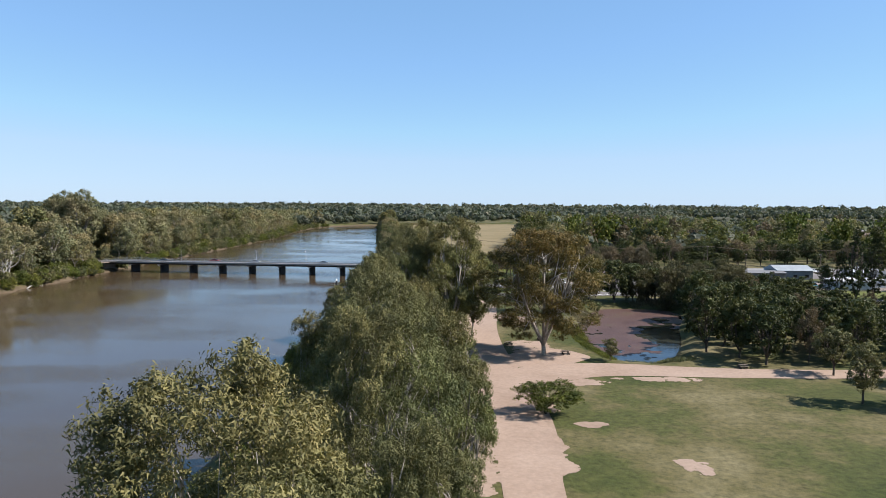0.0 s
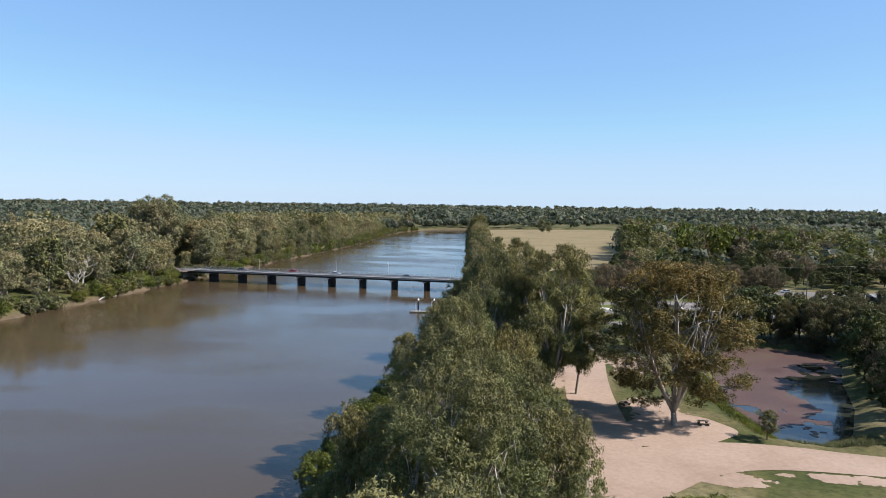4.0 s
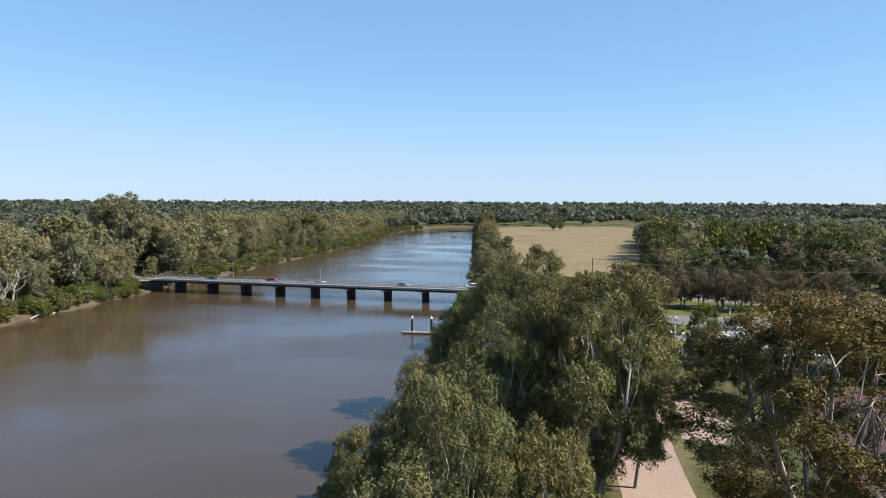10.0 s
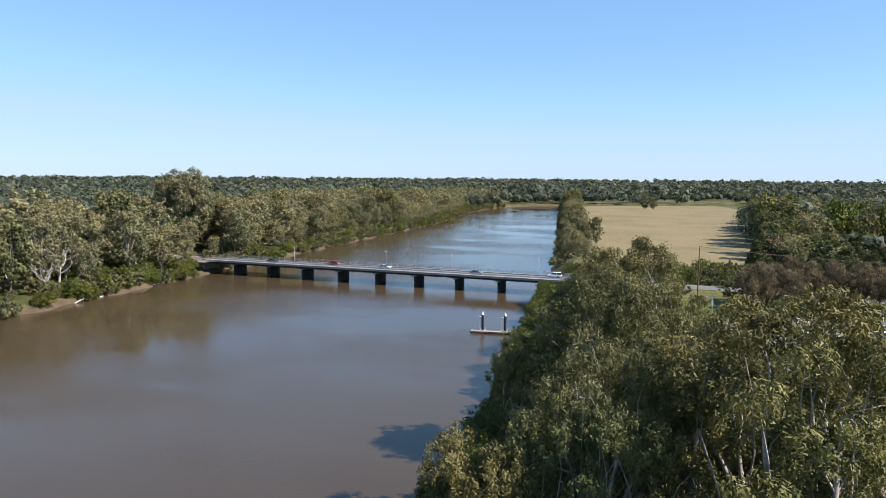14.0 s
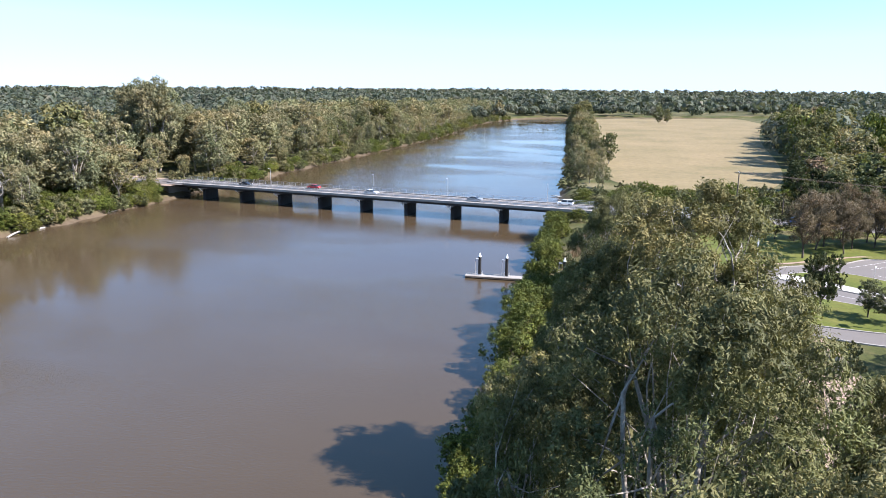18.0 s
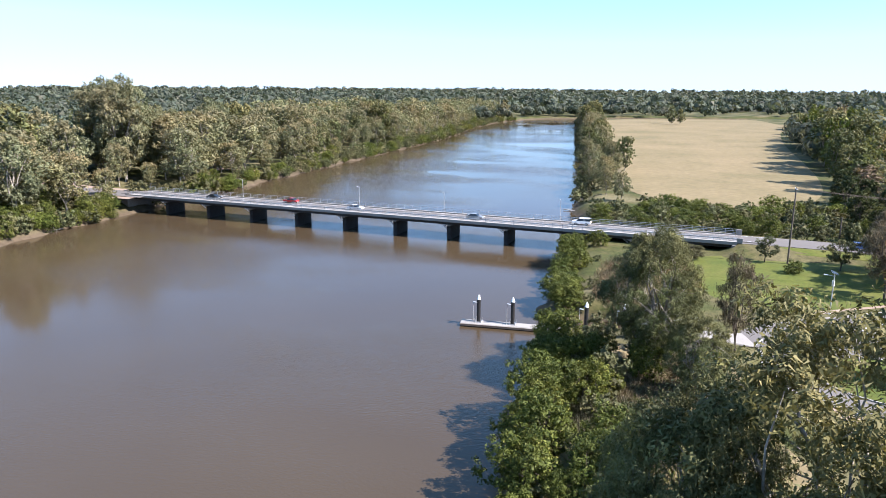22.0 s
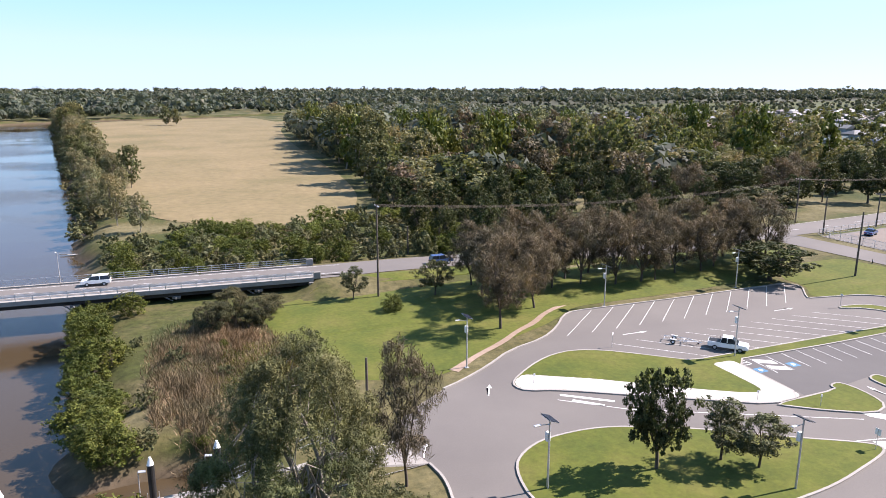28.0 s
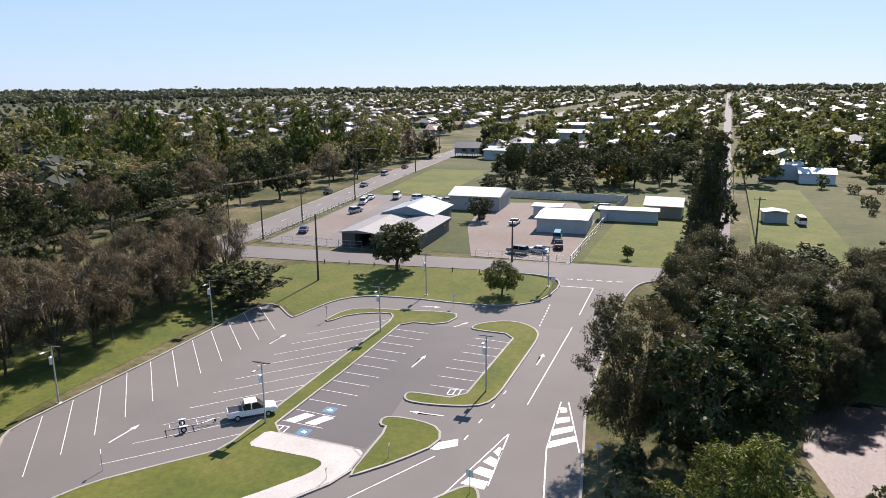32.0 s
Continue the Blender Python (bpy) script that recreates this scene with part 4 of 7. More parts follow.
# lines of the access road
strip("road_line", (60.0, 258.4), (87.2, 257.1), 0.12, LINE_PAINT, car_park)
strip("road_line", (92.5, 256.7), (105.2, 256.0), 0.12, LINE_PAINT, car_park)
strip("road_line", (105.3, 256.1), (105.2, 262.0), 0.15, LINE_PAINT, car_park)
strip("road_line", (42.3, 253.5), (50.8, 254.7), 0.14, LINE_PAINT, car_park)
strip("road_line", (50.8, 254.7), (61.8, 254.9), 0.14, LINE_PAINT, car_park)
strip("road_line", (51.0, 251.5), (62.0, 254.1), 0.14, LINE_PAINT, car_park)
for k in range(4):
    patch("hatch", [(50.9 + 2.7 * k, 254.6), (53.2 + 2.05 * k, 252.05 + 0.6 * k), (54.3 + 2.05 * k, 252.3 + 0.6 * k), (52.3 + 2.7 * k, 254.75)], LINE_PAINT, car_park)
strip("road_line", (42.7, 258.6), (52.9, 258.9), 0.14, LINE_PAINT, car_park)
strip("road_line", (40.2, 262.0), (52.9, 258.9), 0.14, LINE_PAINT, car_park)
for k in range(4):
    patch("hatch", [(42.4 + 2.1 * k, 261.1 - 0.5 * k), (43.6 + 2.1 * k, 260.6 - 0.48 * k), (43.4 + 1.95 * k, 258.75), (42.0 + 1.95 * k, 258.75)], LINE_PAINT, car_park)
for k in range(4):
    strip("road_dash", (50.2 + 3.9 * k, 262.95 - 0.45 * k), (51.2 + 3.9 * k, 262.85 - 0.45 * k), 0.16, LINE_PAINT, car_park)
for k in range(8):
    strip("road_dash", (86.4 + 1.25 * k, 261.8), (87.0 + 1.25 * k, 261.8), 0.2, LINE_PAINT, car_park)
for k in range(6):
    strip("road_dash", (109.2 + 0.1 * k, 261 - 1.7 * k), (109.3 + 0.1 * k, 260 - 1.7 * k), 0.2, LINE_PAINT, car_park)
patch("hatch", [(47.4, 267.3), (49, 265.2), (50.2, 263.6), (48.8, 263.2), (47.4, 265.0)], LINE_PAINT, car_park)
strip("road_line", (38, 269.4), (46.2, 264.8), 0.12, LINE_PAINT, car_park)
strip("road_line", (24.5, 277.0), (38, 269.4), 0.12, LINE_PAINT, car_park)
strip("road_line", (18.4, 282.4), (24.5, 277.0), 0.12, LINE_PAINT, car_park)
for a, b in (((19.4, 283.4), (24.2, 279.4)), ((19.9, 281.6), (22.5, 279.0))):
    strip("road_line", a, b, 0.5, LINE_PAINT, car_park)
# centre lines of the public roads
for k in range(26):
    strip("road_dash", (120 + 12 * k, 337.8 + 0.07 * 12 * k * (1 if k > 3 else 0.6)), (123 + 12 * k, 337.9 + 0.07 * 12 * k * (1 if k > 3 else 0.6)), 0.14, LINE_PAINT, car_park, z=4.62)
ribbon("kerb_edge", [(x, y + 4.9, 0.35) for x, y, w in MAIN_ROAD[3:8]], CONCRETE, "pale concrete kerb along the main road", "kerb", 0.14, 6)
ribbon("kerb_edge", [(x, y - 4.9, 0.35) for x, y, w in MAIN_ROAD[4:8]], CONCRETE, "pale concrete kerb along the main road", "kerb", 0.14, 6)

flat("park_lawn", rounded([(1, 334.5), (14, 339), (50, 339), (84, 334), (100, 330), (106, 322), (86, 312), (62, 311), (40, 311.5), (33, 306.5), (20, 301), (9, 294), (1, 296), (-5, 300), (-7.5, 312), (-7.5, 330)], 2), 0, LAWN, "mown green lawn between bridge and car park", "lawn", lift=0.03)
flat("verge_lawn", rounded([(80.6, 299.6), (86, 305), (86, 311), (96, 316), (106.5, 314), (108.6, 300), (110.4, 280), (110.2, 268), (108, 263), (98.8, 263.2), (95, 266), (93.4, 271), (93, 276), (93.6, 284), (93.2, 290), (91, 295.4), (86, 298.4)], 1), 0, LAWN, "green grass verge beside the car park", "lawn", lift=0.03)

# the east end of the car park climbs to the side road
def climb():
    for ob in [car_park, *[o for o in PARTS if o.name.startswith("traffic_island")]]:
        for p in PARTS[ob]:
            if max(v.co.x for v in p.data.vertices) < 86 or max(v.co.z for v in p.data.vertices) > 4:
                continue
            bm = bmesh.new()
            bm.from_mesh(p.data)
            for x in (86, 110):
                bmesh.ops.bisect_plane(bm, geom=[*bm.verts, *bm.edges, *bm.faces], plane_co=(x, 0, 0), plane_no=(1, 0, 0))
            for v in bm.verts:
                v.co.z += 1.3 * min(1, max(0, (v.co.x - 86) / 24))
            bm.to_mesh(p.data)
            bm.free()


climb()

# ---- bridge ----
BR0, BR1 = Vector((3.5, 338.0)), Vector((-172, 355.6))
BR_LEN = (BR1 - BR0).length
BR_TURN = math.degrees(math.atan2(BR1.y - BR0.y, BR1.x - BR0.x))
bridge = thing("road_bridge", "long low concrete road bridge on black wall piers over the river", "bridge", kind="", at=pose(BR0.x, BR0.y, 0, 0, 0, BR_TURN))
# local axes: x along the bridge to the wooded bank, y to the downstream side (minus: away from the landing)
DK, BW = 5.35, 10.2
part("deck", boxed(0, -BW, DK - 0.5, BR_LEN, 0, DK), CONC_OLD, bridge)
part("road_surface", boxed(-6, -BW + 0.9, DK, BR_LEN + 4, -2.0, DK + 0.05), ASPHALT, bridge, "grey asphalt carriageway")
part("footway", boxed(0, -1.7, DK, BR_LEN, -0.1, DK + 0.16), CONCRETE, bridge, "pale concrete footway")
part("fascia", boxed(0, 0, DK - 0.42, BR_LEN, 0.12, DK + 0.28), CONCRETE, bridge, "pale concrete edge beam")
part("far_kerb", boxed(0, -BW, DK, BR_LEN, -BW + 0.6, DK + 0.25), CONCRETE, bridge)
for k, (y, w) in enumerate(((-0.9, 0.5), (-3.4, 0.6), (-6.4, 0.6), (-9.2, 0.5))):
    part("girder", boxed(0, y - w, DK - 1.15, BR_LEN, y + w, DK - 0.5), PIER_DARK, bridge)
for y, w in ((-3.0, 0.12), (-8.6, 0.12)):
    part("edge_line", boxed(-6, y - w / 2, DK + 0.052, BR_LEN, y + w / 2, DK + 0.057), LINE_PAINT, bridge)
for k in range(20):
    part("centre_dash", boxed(k * 9, -5.85, DK + 0.052, k * 9 + 3, -5.73, DK + 0.057), LINE_PAINT, bridge)
PITCH = 15.42
pier_at = [38.4 + PITCH * k for k in range(9)] + [38.4 - PITCH, 38.4 - 2 * PITCH + 2]
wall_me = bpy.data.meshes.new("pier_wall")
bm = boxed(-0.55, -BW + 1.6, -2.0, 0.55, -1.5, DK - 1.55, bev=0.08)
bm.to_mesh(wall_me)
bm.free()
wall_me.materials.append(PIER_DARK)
head_me = bpy.data.meshes.new("headstock")
bm = boxed(-0.7, -BW + 0.3, DK - 1.6, 0.7, -0.2, DK - 1.15, bev=0.05)
box(bm, -0.12, -0.3, DK - 1.5, 0.12, 0.5, DK - 1.25)
bm.to_mesh(head_me)
bm.free()
head_me.materials.append(CONC_OLD)
strut_me = bpy.data.meshes.new("bracket")
bm = tubed((1.9, -1.0, DK - 1.2), (0.5, -1.4, DK - 2.4), 0.13)
tube(bm, (1.9, -1.0, DK - 1.25), (0.5, -1.0, DK - 1.25), 0.12)
bm.to_mesh(strut_me)
bm.free()
strut_me.materials.append(STEEL)
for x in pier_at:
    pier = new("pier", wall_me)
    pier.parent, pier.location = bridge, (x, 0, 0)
    for nm, me in (("headstock", head_me), ("bracket", strut_me)):
        o = new(nm, me)
        o.parent = pier
for nm, x0 in (("abutment", -3.0), ("abutment", BR_LEN - 1)):
    part(nm, boxed(x0, -BW - 0.4, 0.5, x0 + 4, 0.4, DK - 0.5, bev=0.1), CONC_OLD, bridge)
post_me = bpy.data.meshes.new("rail_post")
bm = boxed(-0.05, -0.05, 0, 0.05, 0.05, 1.15)
bm.to_mesh(post_me)
bm.free()
post_me.materials.append(STEEL)
for side, y in (("river", -0.02), ("field", -BW + 0.12)):
    for k in range(int(BR_LEN / 2.45) + 1):
        o = new("rail_post", post_me)
        o.parent, o.location = bridge, (k * 2.45, y, DK + 0.2)
    for z in (0.35, 0.72, 1.12):
        part("rail", boxed(0, y - 0.035, DK + 0.2 + z - 0.035, BR_LEN, y + 0.035, DK + 0.2 + z + 0.035), STEEL, bridge)
part("guard_rail", boxed(0, -1.95, DK + 0.45, BR_LEN, -1.87, DK + 0.72), STEEL, bridge, "galvanised guard rail")
part("end_post", boxed(-1.2, -BW, DK, 0, -BW + 0.5, DK + 1.3, bev=0.04), CONCRETE, bridge)
part("end_post", boxed(-1.2, -0.4, DK, 0, 0.1, DK + 1.2, bev=0.04), CONCRETE, bridge)


def bridge_light(x):
    p = thing("bridge_light", "slender grey lamp post on the bridge edge", "street lamp", "lamp posts on the bridge", at=bridge.matrix_basis @ pose(x, -BW - 0.1, DK))
    part("post", tubed((0, 0, 0), (0, 0, 5.6), 0.09, 0.05), STEEL, p)
    part("arm", tubed((0, 0, 5.6), (0, 0.9, 5.8), 0.04), STEEL, p)
    part("lantern", boxed(-0.1, 0.8, 5.72, 0.1, 1.3, 5.86, bev=0.03), STEEL, p)


for x in (42.0, 74.0, 100.0, 140.0):
    bridge_light(x)

# ---- landing jetty ----
jetty = thing("pontoon_jetty", "floating pale concrete pontoon jetty with a timber edge", "jetty", at=pose(-45.6, 281.2, 0, 0, 0, 3.0))
part("pontoon", boxed(0, 0, 0.1, 14.2, 2.2, 0.55, bev=0.04), CONCRETE, jetty)
for k in range(6):
    part("deck_slab", boxed(0.06 + k * 2.36, 0.12, 0.55, 2.3 + k * 2.36, 2.08, 0.59), CONCRETE, jetty)
part("fender", boxed(0, -0.12, 0.2, 14.2, 0, 0.5), TIMBER, jetty, "dark timber fender")
part("outer_pontoon", boxed(14.3, 0.1, 0.1, 27.6, 2.0, 0.55, bev=0.04), CONCRETE, jetty)
part("gangway", boxed(27.4, 0.3, 0.6, 38, 1.8, 0.8, m=pose(27.4, 0, 0.6, 0, -12.0, 0) @ pose(-27.4, 0, -0.6)), STEEL, jetty, "grey metal gangway")
for y in (0.35, 1.75):
    for z in (0.55, 1.0):
        part("gangway_rail", tubed((27.4, y, 0.75 + z), (37.8, y, 2.95 + z), 0.035), STEEL, jetty)


def mooring_pile(x, y):
    p = thing("mooring_pile", "black sleeved mooring pile with a white conical cap", "pile", "piles of the jetty", at=pose(x, y, 0))
    part("sleeve", tubed((0, 0, -2), (0, 0, 4.5), 0.33, 0.33, 16), BLACK, p)
    part("cap", tubed((0, 0, 4.5), (0, 0, 5.25), 0.34, 0.1, 16), WHITE, p, "white conical cap")
    bm = boxed(-0.55, -0.55, 0.55, 0.55, -0.45, 0.75)
    for q in (((-0.55, 0.45), (0.55, 0.55)), ((-0.55, -0.45), (-0.45, 0.45)), ((0.45, -0.45), (0.55, 0.45))):
        box(bm, q[0][0], q[0][1], 0.55, q[1][0], q[1][1], 0.75)
    for sx in (-0.5, 0.5):
        for sy in (-0.5, 0.5):
            tube(bm, (sx, sy, 0.7), (sx, sy, 1.35), 0.03)
    part("guide_frame", bm, STEEL, p)


for x, y in ((-42.7, 282.6), (-37.0, 282.9), (-25.1, 283.6), (-19.1, 284.4)):
    mooring_pile(x, y)


def jetty_lamp(x, y, turn):
    p = thing("jetty_lamp", "slim grey solar lamp post on the jetty", "lamp post", "lamps of the jetty", at=pose(x, y, 0.55, 0, 0, turn))
    part("post", tubed((0, 0, 0), (0, 0, 3.6), 0.05), STEEL, p)
    part("panel", boxed(-0.5, -0.2, 3.6, 0.15, 0.2, 3.66, m=pose(0, 0, 0, 0, 8, 0)), STEEL, p)


for x, y, t in ((-43.5, 282.0, 0), (-37.9, 282.4, 0), (-26.2, 283.2, 0), (-20.3, 283.8, 0)):
    jetty_lamp(x, y, t)


# ---- rest of the planting ----
random.seed(5)
WOOD_EAST, WOOD_WEST, SCRUB = [], [], []
NV = {"gum": 4, "open_gum": 2, "far_gum": 4, "far_olive": 3, "she_oak": 3, "grove": 3, "bush": 3, "scrub": 3, "park": 2, "great_gum": 2, "town_tree": 4}


def any_of(kind):
    return random.randrange(NV.get(kind, 1))


def scatter(x0, y0, x1, y1, gap, tries, allowed, seed):
    """Places at least gap apart within a rectangle, where allowed."""
    rr = random.Random(seed)
    cells, out = {}, []
    for _ in range(tries):
        x, y = rr.uniform(x0, x1), rr.uniform(y0, y1)
        if not allowed(x, y):
            continue
        i, j = int(x // gap), int(y // gap)
        if any((x - p) ** 2 + (y - q) ** 2 < gap * gap for a in (-1, 0, 1) for b in (-1, 0, 1) for p, q in cells.get((i + a, j + b), ())):
            continue
        cells.setdefault((i, j), []).append((x, y))
        out.append((x, y))
    return out


def dep(x, y):
    return float(river_depth(np.array(x), np.array(y)))


def bank_x(y, side=1):
    k = np.interp(y, RIVER_LINE[:, 1], RIVER_LINE[:, 0])
    return float(k + side * np.interp(y, RIVER_LINE[:, 1], RIVER_LINE[:, 2]))


# undergrowth below the gums of the near bank
for x, y in scatter(-26, 60, 6, 118, 4.2, 400, lambda x, y: dep(x, y) < -1.5 and x < 7 - abs(y - 98) * 0.25, 45):
    plant(random.choice(("scrub", "scrub", "bush")), x, y, random.uniform(2.5, 5), None, random.randrange(3), "scrub on the near bank")
# mangrove bushes along the near bank
y = 120.0
while y < 338:
    x = bank_x(y) + random.uniform(1.6, 4.6)
    h = random.uniform(3.2, 6.5) * (1 if y > 185 else 0.8)
    if 275 < y < 290:
        y += 2.5
        continue
    wide = h * random.uniform(0.55, 0.8)
    if y > 288:
        h, wide = random.uniform(3.4, 5.0), random.uniform(3.0, 4.0)
    plant("bush", x, y, h, wide, any_of("bush"), "bushes along the near bank", z=max(0.2, float(land(x, y))))
    if random.random() < 0.55 and not 266 < y < 332:
        plant("bush", x + random.uniform(3.5, 7), y + 1, h * 0.8, h * 0.6, any_of("bush"), "bushes along the near bank", z=max(0.5, float(land(x + 4, y))))
    y += random.uniform(2.8, 4.6) if not 278 < y < 284 else 5
# mixed scrub between the landing and the bridge
for x, y in scatter(-26, 288, -6, 332, 4.0, 260, lambda x, y: x < -8 - (y - 288) * 0.05, 3):
    if random.random() < 0.5:
        plant(random.choice(("scrub", "scrub", "bush")), x, y, random.uniform(1.0, 2.6), None, any_of("scrub"), "scrub on the near bank")
for x, y in scatter(-26, 196, -2, 250, 5.6, 200, lambda x, y: dep(x, y) < -3, 4):
    plant("scrub", x, y, random.uniform(2, 4.0), None, any_of("scrub"), "scrub on the near bank")
for x, y in scatter(-24, 120, -8, 196, 6.0, 120, lambda x, y: dep(x, y) < -2, 41):
    plant("scrub", x, y, random.uniform(2, 4.0), None, any_of("scrub"), "scrub on the near bank", into=SCRUB)
for x, y in scatter(-24, 254, -7, 274, 5.0, 120, lambda x, y: dep(x, y) < -2, 44):
    plant(random.choice(("scrub", "bush")), x, y, random.uniform(2.5, 4.8), None, random.randrange(3), "scrub on the near bank")
flat("dry_bank", rounded([(-25, 234), (-25, 270), (-12, 273), (-4, 270), (-4, 250), (2, 236), (-8, 230)], 2, True, 5), 0, FIELD, "dry straw-coloured grass on the bank", "ground", lift=0.06)
# dry reeds
for n, (cx, cy, rx, ry) in enumerate(((-19, 312, 4, 12), (-21, 297, 3.5, 9), (-13, 320, 3, 6), (-22, 252, 4, 9), (-15, 243, 5, 6), (5, 392, 12, 4), (-14, 372, 7, 6), (70, 232, 7, 6))):
    rs = np.random.RandomState(n)
    N = 8000
    u = rs.rand(N, 2) * 2 - 1
    thick = np.sin(u[:, 0] * 5 + n) + np.sin(u[:, 1] * 7 + 2 * n) + 0.8 * np.sin(u[:, 0] * 11 - u[:, 1] * 9)
    u = u[((u ** 2).sum(1) < 0.75 + 0.25 * rs.rand(N)) & (thick > -0.9 + 1.2 * rs.rand(N))]
    N = len(u)
    x, y = cx + u[:, 0] * rx * 1.15, cy + u[:, 1] * ry * 1.15
    z = np.maximum(land(x, y), 0.1)
    a = rs.rand(N) * 6.28
    h, w = 0.5 + rs.rand(N) ** 2 * 1.2, 0.03 + 0.04 * rs.rand(N)
    lx, ly = rs.normal(size=N) * 0.45, rs.normal(size=N) * 0.45
    v = np.stack([np.stack([x - np.cos(a) * w, y - np.sin(a) * w, z], 1), np.stack([x + np.cos(a) * w, y + np.sin(a) * w, z], 1), np.stack([x + lx, y + ly, z + h], 1)], 1).reshape(-1, 3)
    tagged(new("dry_reeds", mesh_of("dry_reeds", v, np.arange(3 * N).reshape(-1, 3), LEAF_DRY)), "stand of dry pinkish-brown reeds", "reeds", kind="stuff")



def tall_grass(cx, cy, rx, ry, count, high, mat, label, seed):
    """Loose grass blades over an oval with a broken edge."""
    rs = np.random.RandomState(seed)
    u = rs.rand(count, 2) * 2 - 1
    u = u[(u ** 2).sum(1) < 0.55 + 0.45 * rs.rand(count)]
    n = len(u)
    x, y = cx + u[:, 0] * rx, cy + u[:, 1] * ry
    z = np.maximum(land(x, y), 0.1)
    a, h, w = rs.rand(n) * 6.28, high * (0.4 + 0.8 * rs.rand(n)), 0.03 + 0.05 * rs.rand(n)
    lx, ly = rs.normal(size=(2, n)) * high * 0.55
    v = np.stack([np.stack([x - np.cos(a) * w, y - np.sin(a) * w, z - 0.05], 1), np.stack([x + np.cos(a) * w, y + np.sin(a) * w, z - 0.05], 1), np.stack([x + lx, y + ly, z + h], 1)], 1).reshape(-1, 3)
    tagged(new("tall_grass", mesh_of("tall_grass", v, np.arange(3 * n).reshape(-1, 3), mat)), label, "grass", kind="stuff")


tall_grass(-15.5, 308, 10.5, 22, 30000, 0.75, LEAF_DRY, "dry straw-coloured long grass on the bank", 1)
tall_grass(-12, 306, 7, 10, 9000, 0.6, LEAF_BUSH, "yellow-green long grass on the bank", 2)
tall_grass(-19, 318, 6, 12, 8000, 0.7, LEAF_GREY, "grey-green weeds on the bank", 3)
tall_grass(-14, 250, 9, 20, 22000, 0.7, LEAF_DRY, "dry straw-coloured long grass on the bank", 4)
tall_grass(-17, 240, 7, 14, 8000, 0.7, LEAF_BUSH, "yellow-green weeds on the bank", 5)
tall_grass(36.5, 172, 4.5, 24, 20000, 0.6, LEAF_BUSH, "yellow-green marsh grass at the pond's edge", 6)
tall_grass(43, 205, 5, 22, 16000, 0.6, LEAF_DRY, "brown marsh grass at the pond's edge", 7)
tall_grass(47, 150, 8, 4.5, 8000, 0.6, LEAF_GREY, "grey-green reeds at the pond's edge", 8)
for x, y, h, r in ((-12, 327, 5.2, 3.6), (-8.5, 323, 4.4, 3.0), (-15, 323, 4.6, 3.2), (-6, 328, 3.4, 2.6)):
    plant("near_grove", x, y, h, r, 0, "scrub on the near bank", "dense dark green shrub beside the bridge end")
# park trees between the bridge and the car park
plant("park", 8.2, 329.9, 5.5, 2.6, 0, label="small leaning park tree on the mown bank")
plant("bush", 12.2, 321.3, 2.6, 2.2, 1, label="round green shrub on the mown bank")
plant("park", 21.6, 326, 6.5, 3.6, 1)
plant("she_oak", 24.2, 307, 14, 6.4, 0, "she-oaks round the car park")
for x, y, h, r in ((28.5, 316, 12.5, 6.0), (29, 323, 12, 5.5), (34, 313.5, 12, 5.4)):
    plant("she_oak", x, y, h, r, any_of("she_oak"), "she-oaks round the car park")
plant("she_oak", -4, 272.6, 13.5, 4.4, 2, "she-oaks round the car park")
for k in range(12):
    plant("she_oak", 31 + 5.4 * k + random.uniform(-1.2, 1.2), 318.5 + random.uniform(-1.5, 2) + (1.5 if k < 4 else 0), random.uniform(11, 14.5), random.uniform(4.8, 6.4), any_of("she_oak"), "she-oaks round the car park")
for k in range(11):
    plant("she_oak", 30 + 6.2 * k + random.uniform(-1.5, 1.5), 327 + random.uniform(-2, 2.5), random.uniform(11, 14.5), random.uniform(4.8, 6.4), any_of("she_oak"), "she-oaks round the car park")
plant("shade", 83.2, 310.5, 6.8, 8.0, 0, label="low wide dark green tree spreading over the lawn")
plant("shade", 107.2, 292.4, 8.8, 6.4, 0)
plant("flat_top", 98.3, 270.4, 5.4, 4.4, 0, label="low flat-topped tree on the verge")
plant("shade", 18.6, 265.8, 9.8, 3.3, 0, label="dark broad-leaved young tree on the island")
plant("park", 25.4, 264.5, 6.3, 3.0, 0, label="twin-stemmed olive tree on the island")
plant("park", 27.6, 262, 5.6, 3.0, 1, label="leaning olive tree on the island")
plant("flat_top", 16.6, 109, 5.0, 6.0, 0, label="small umbrella-shaped green tree beside the sandy track")
plant("park", 35.6, 147.2, 4.6, 2.4, 0, label="grey shrub at the edge of the pond")
plant("park", 76.4, 135.5, 9.5, 4.5, 1)
plant("park", 70.5, 116, 10, 4.2, 0)
for x, y, h, r in ((86, 112, 17, 6), (90, 97, 17, 6.5), (82, 78, 15, 6), (94, 128, 16, 6), (88, 62, 15, 6)):
    plant("open_gum", x, y, h, r, any_of("open_gum"), "gums beside the park lawn")
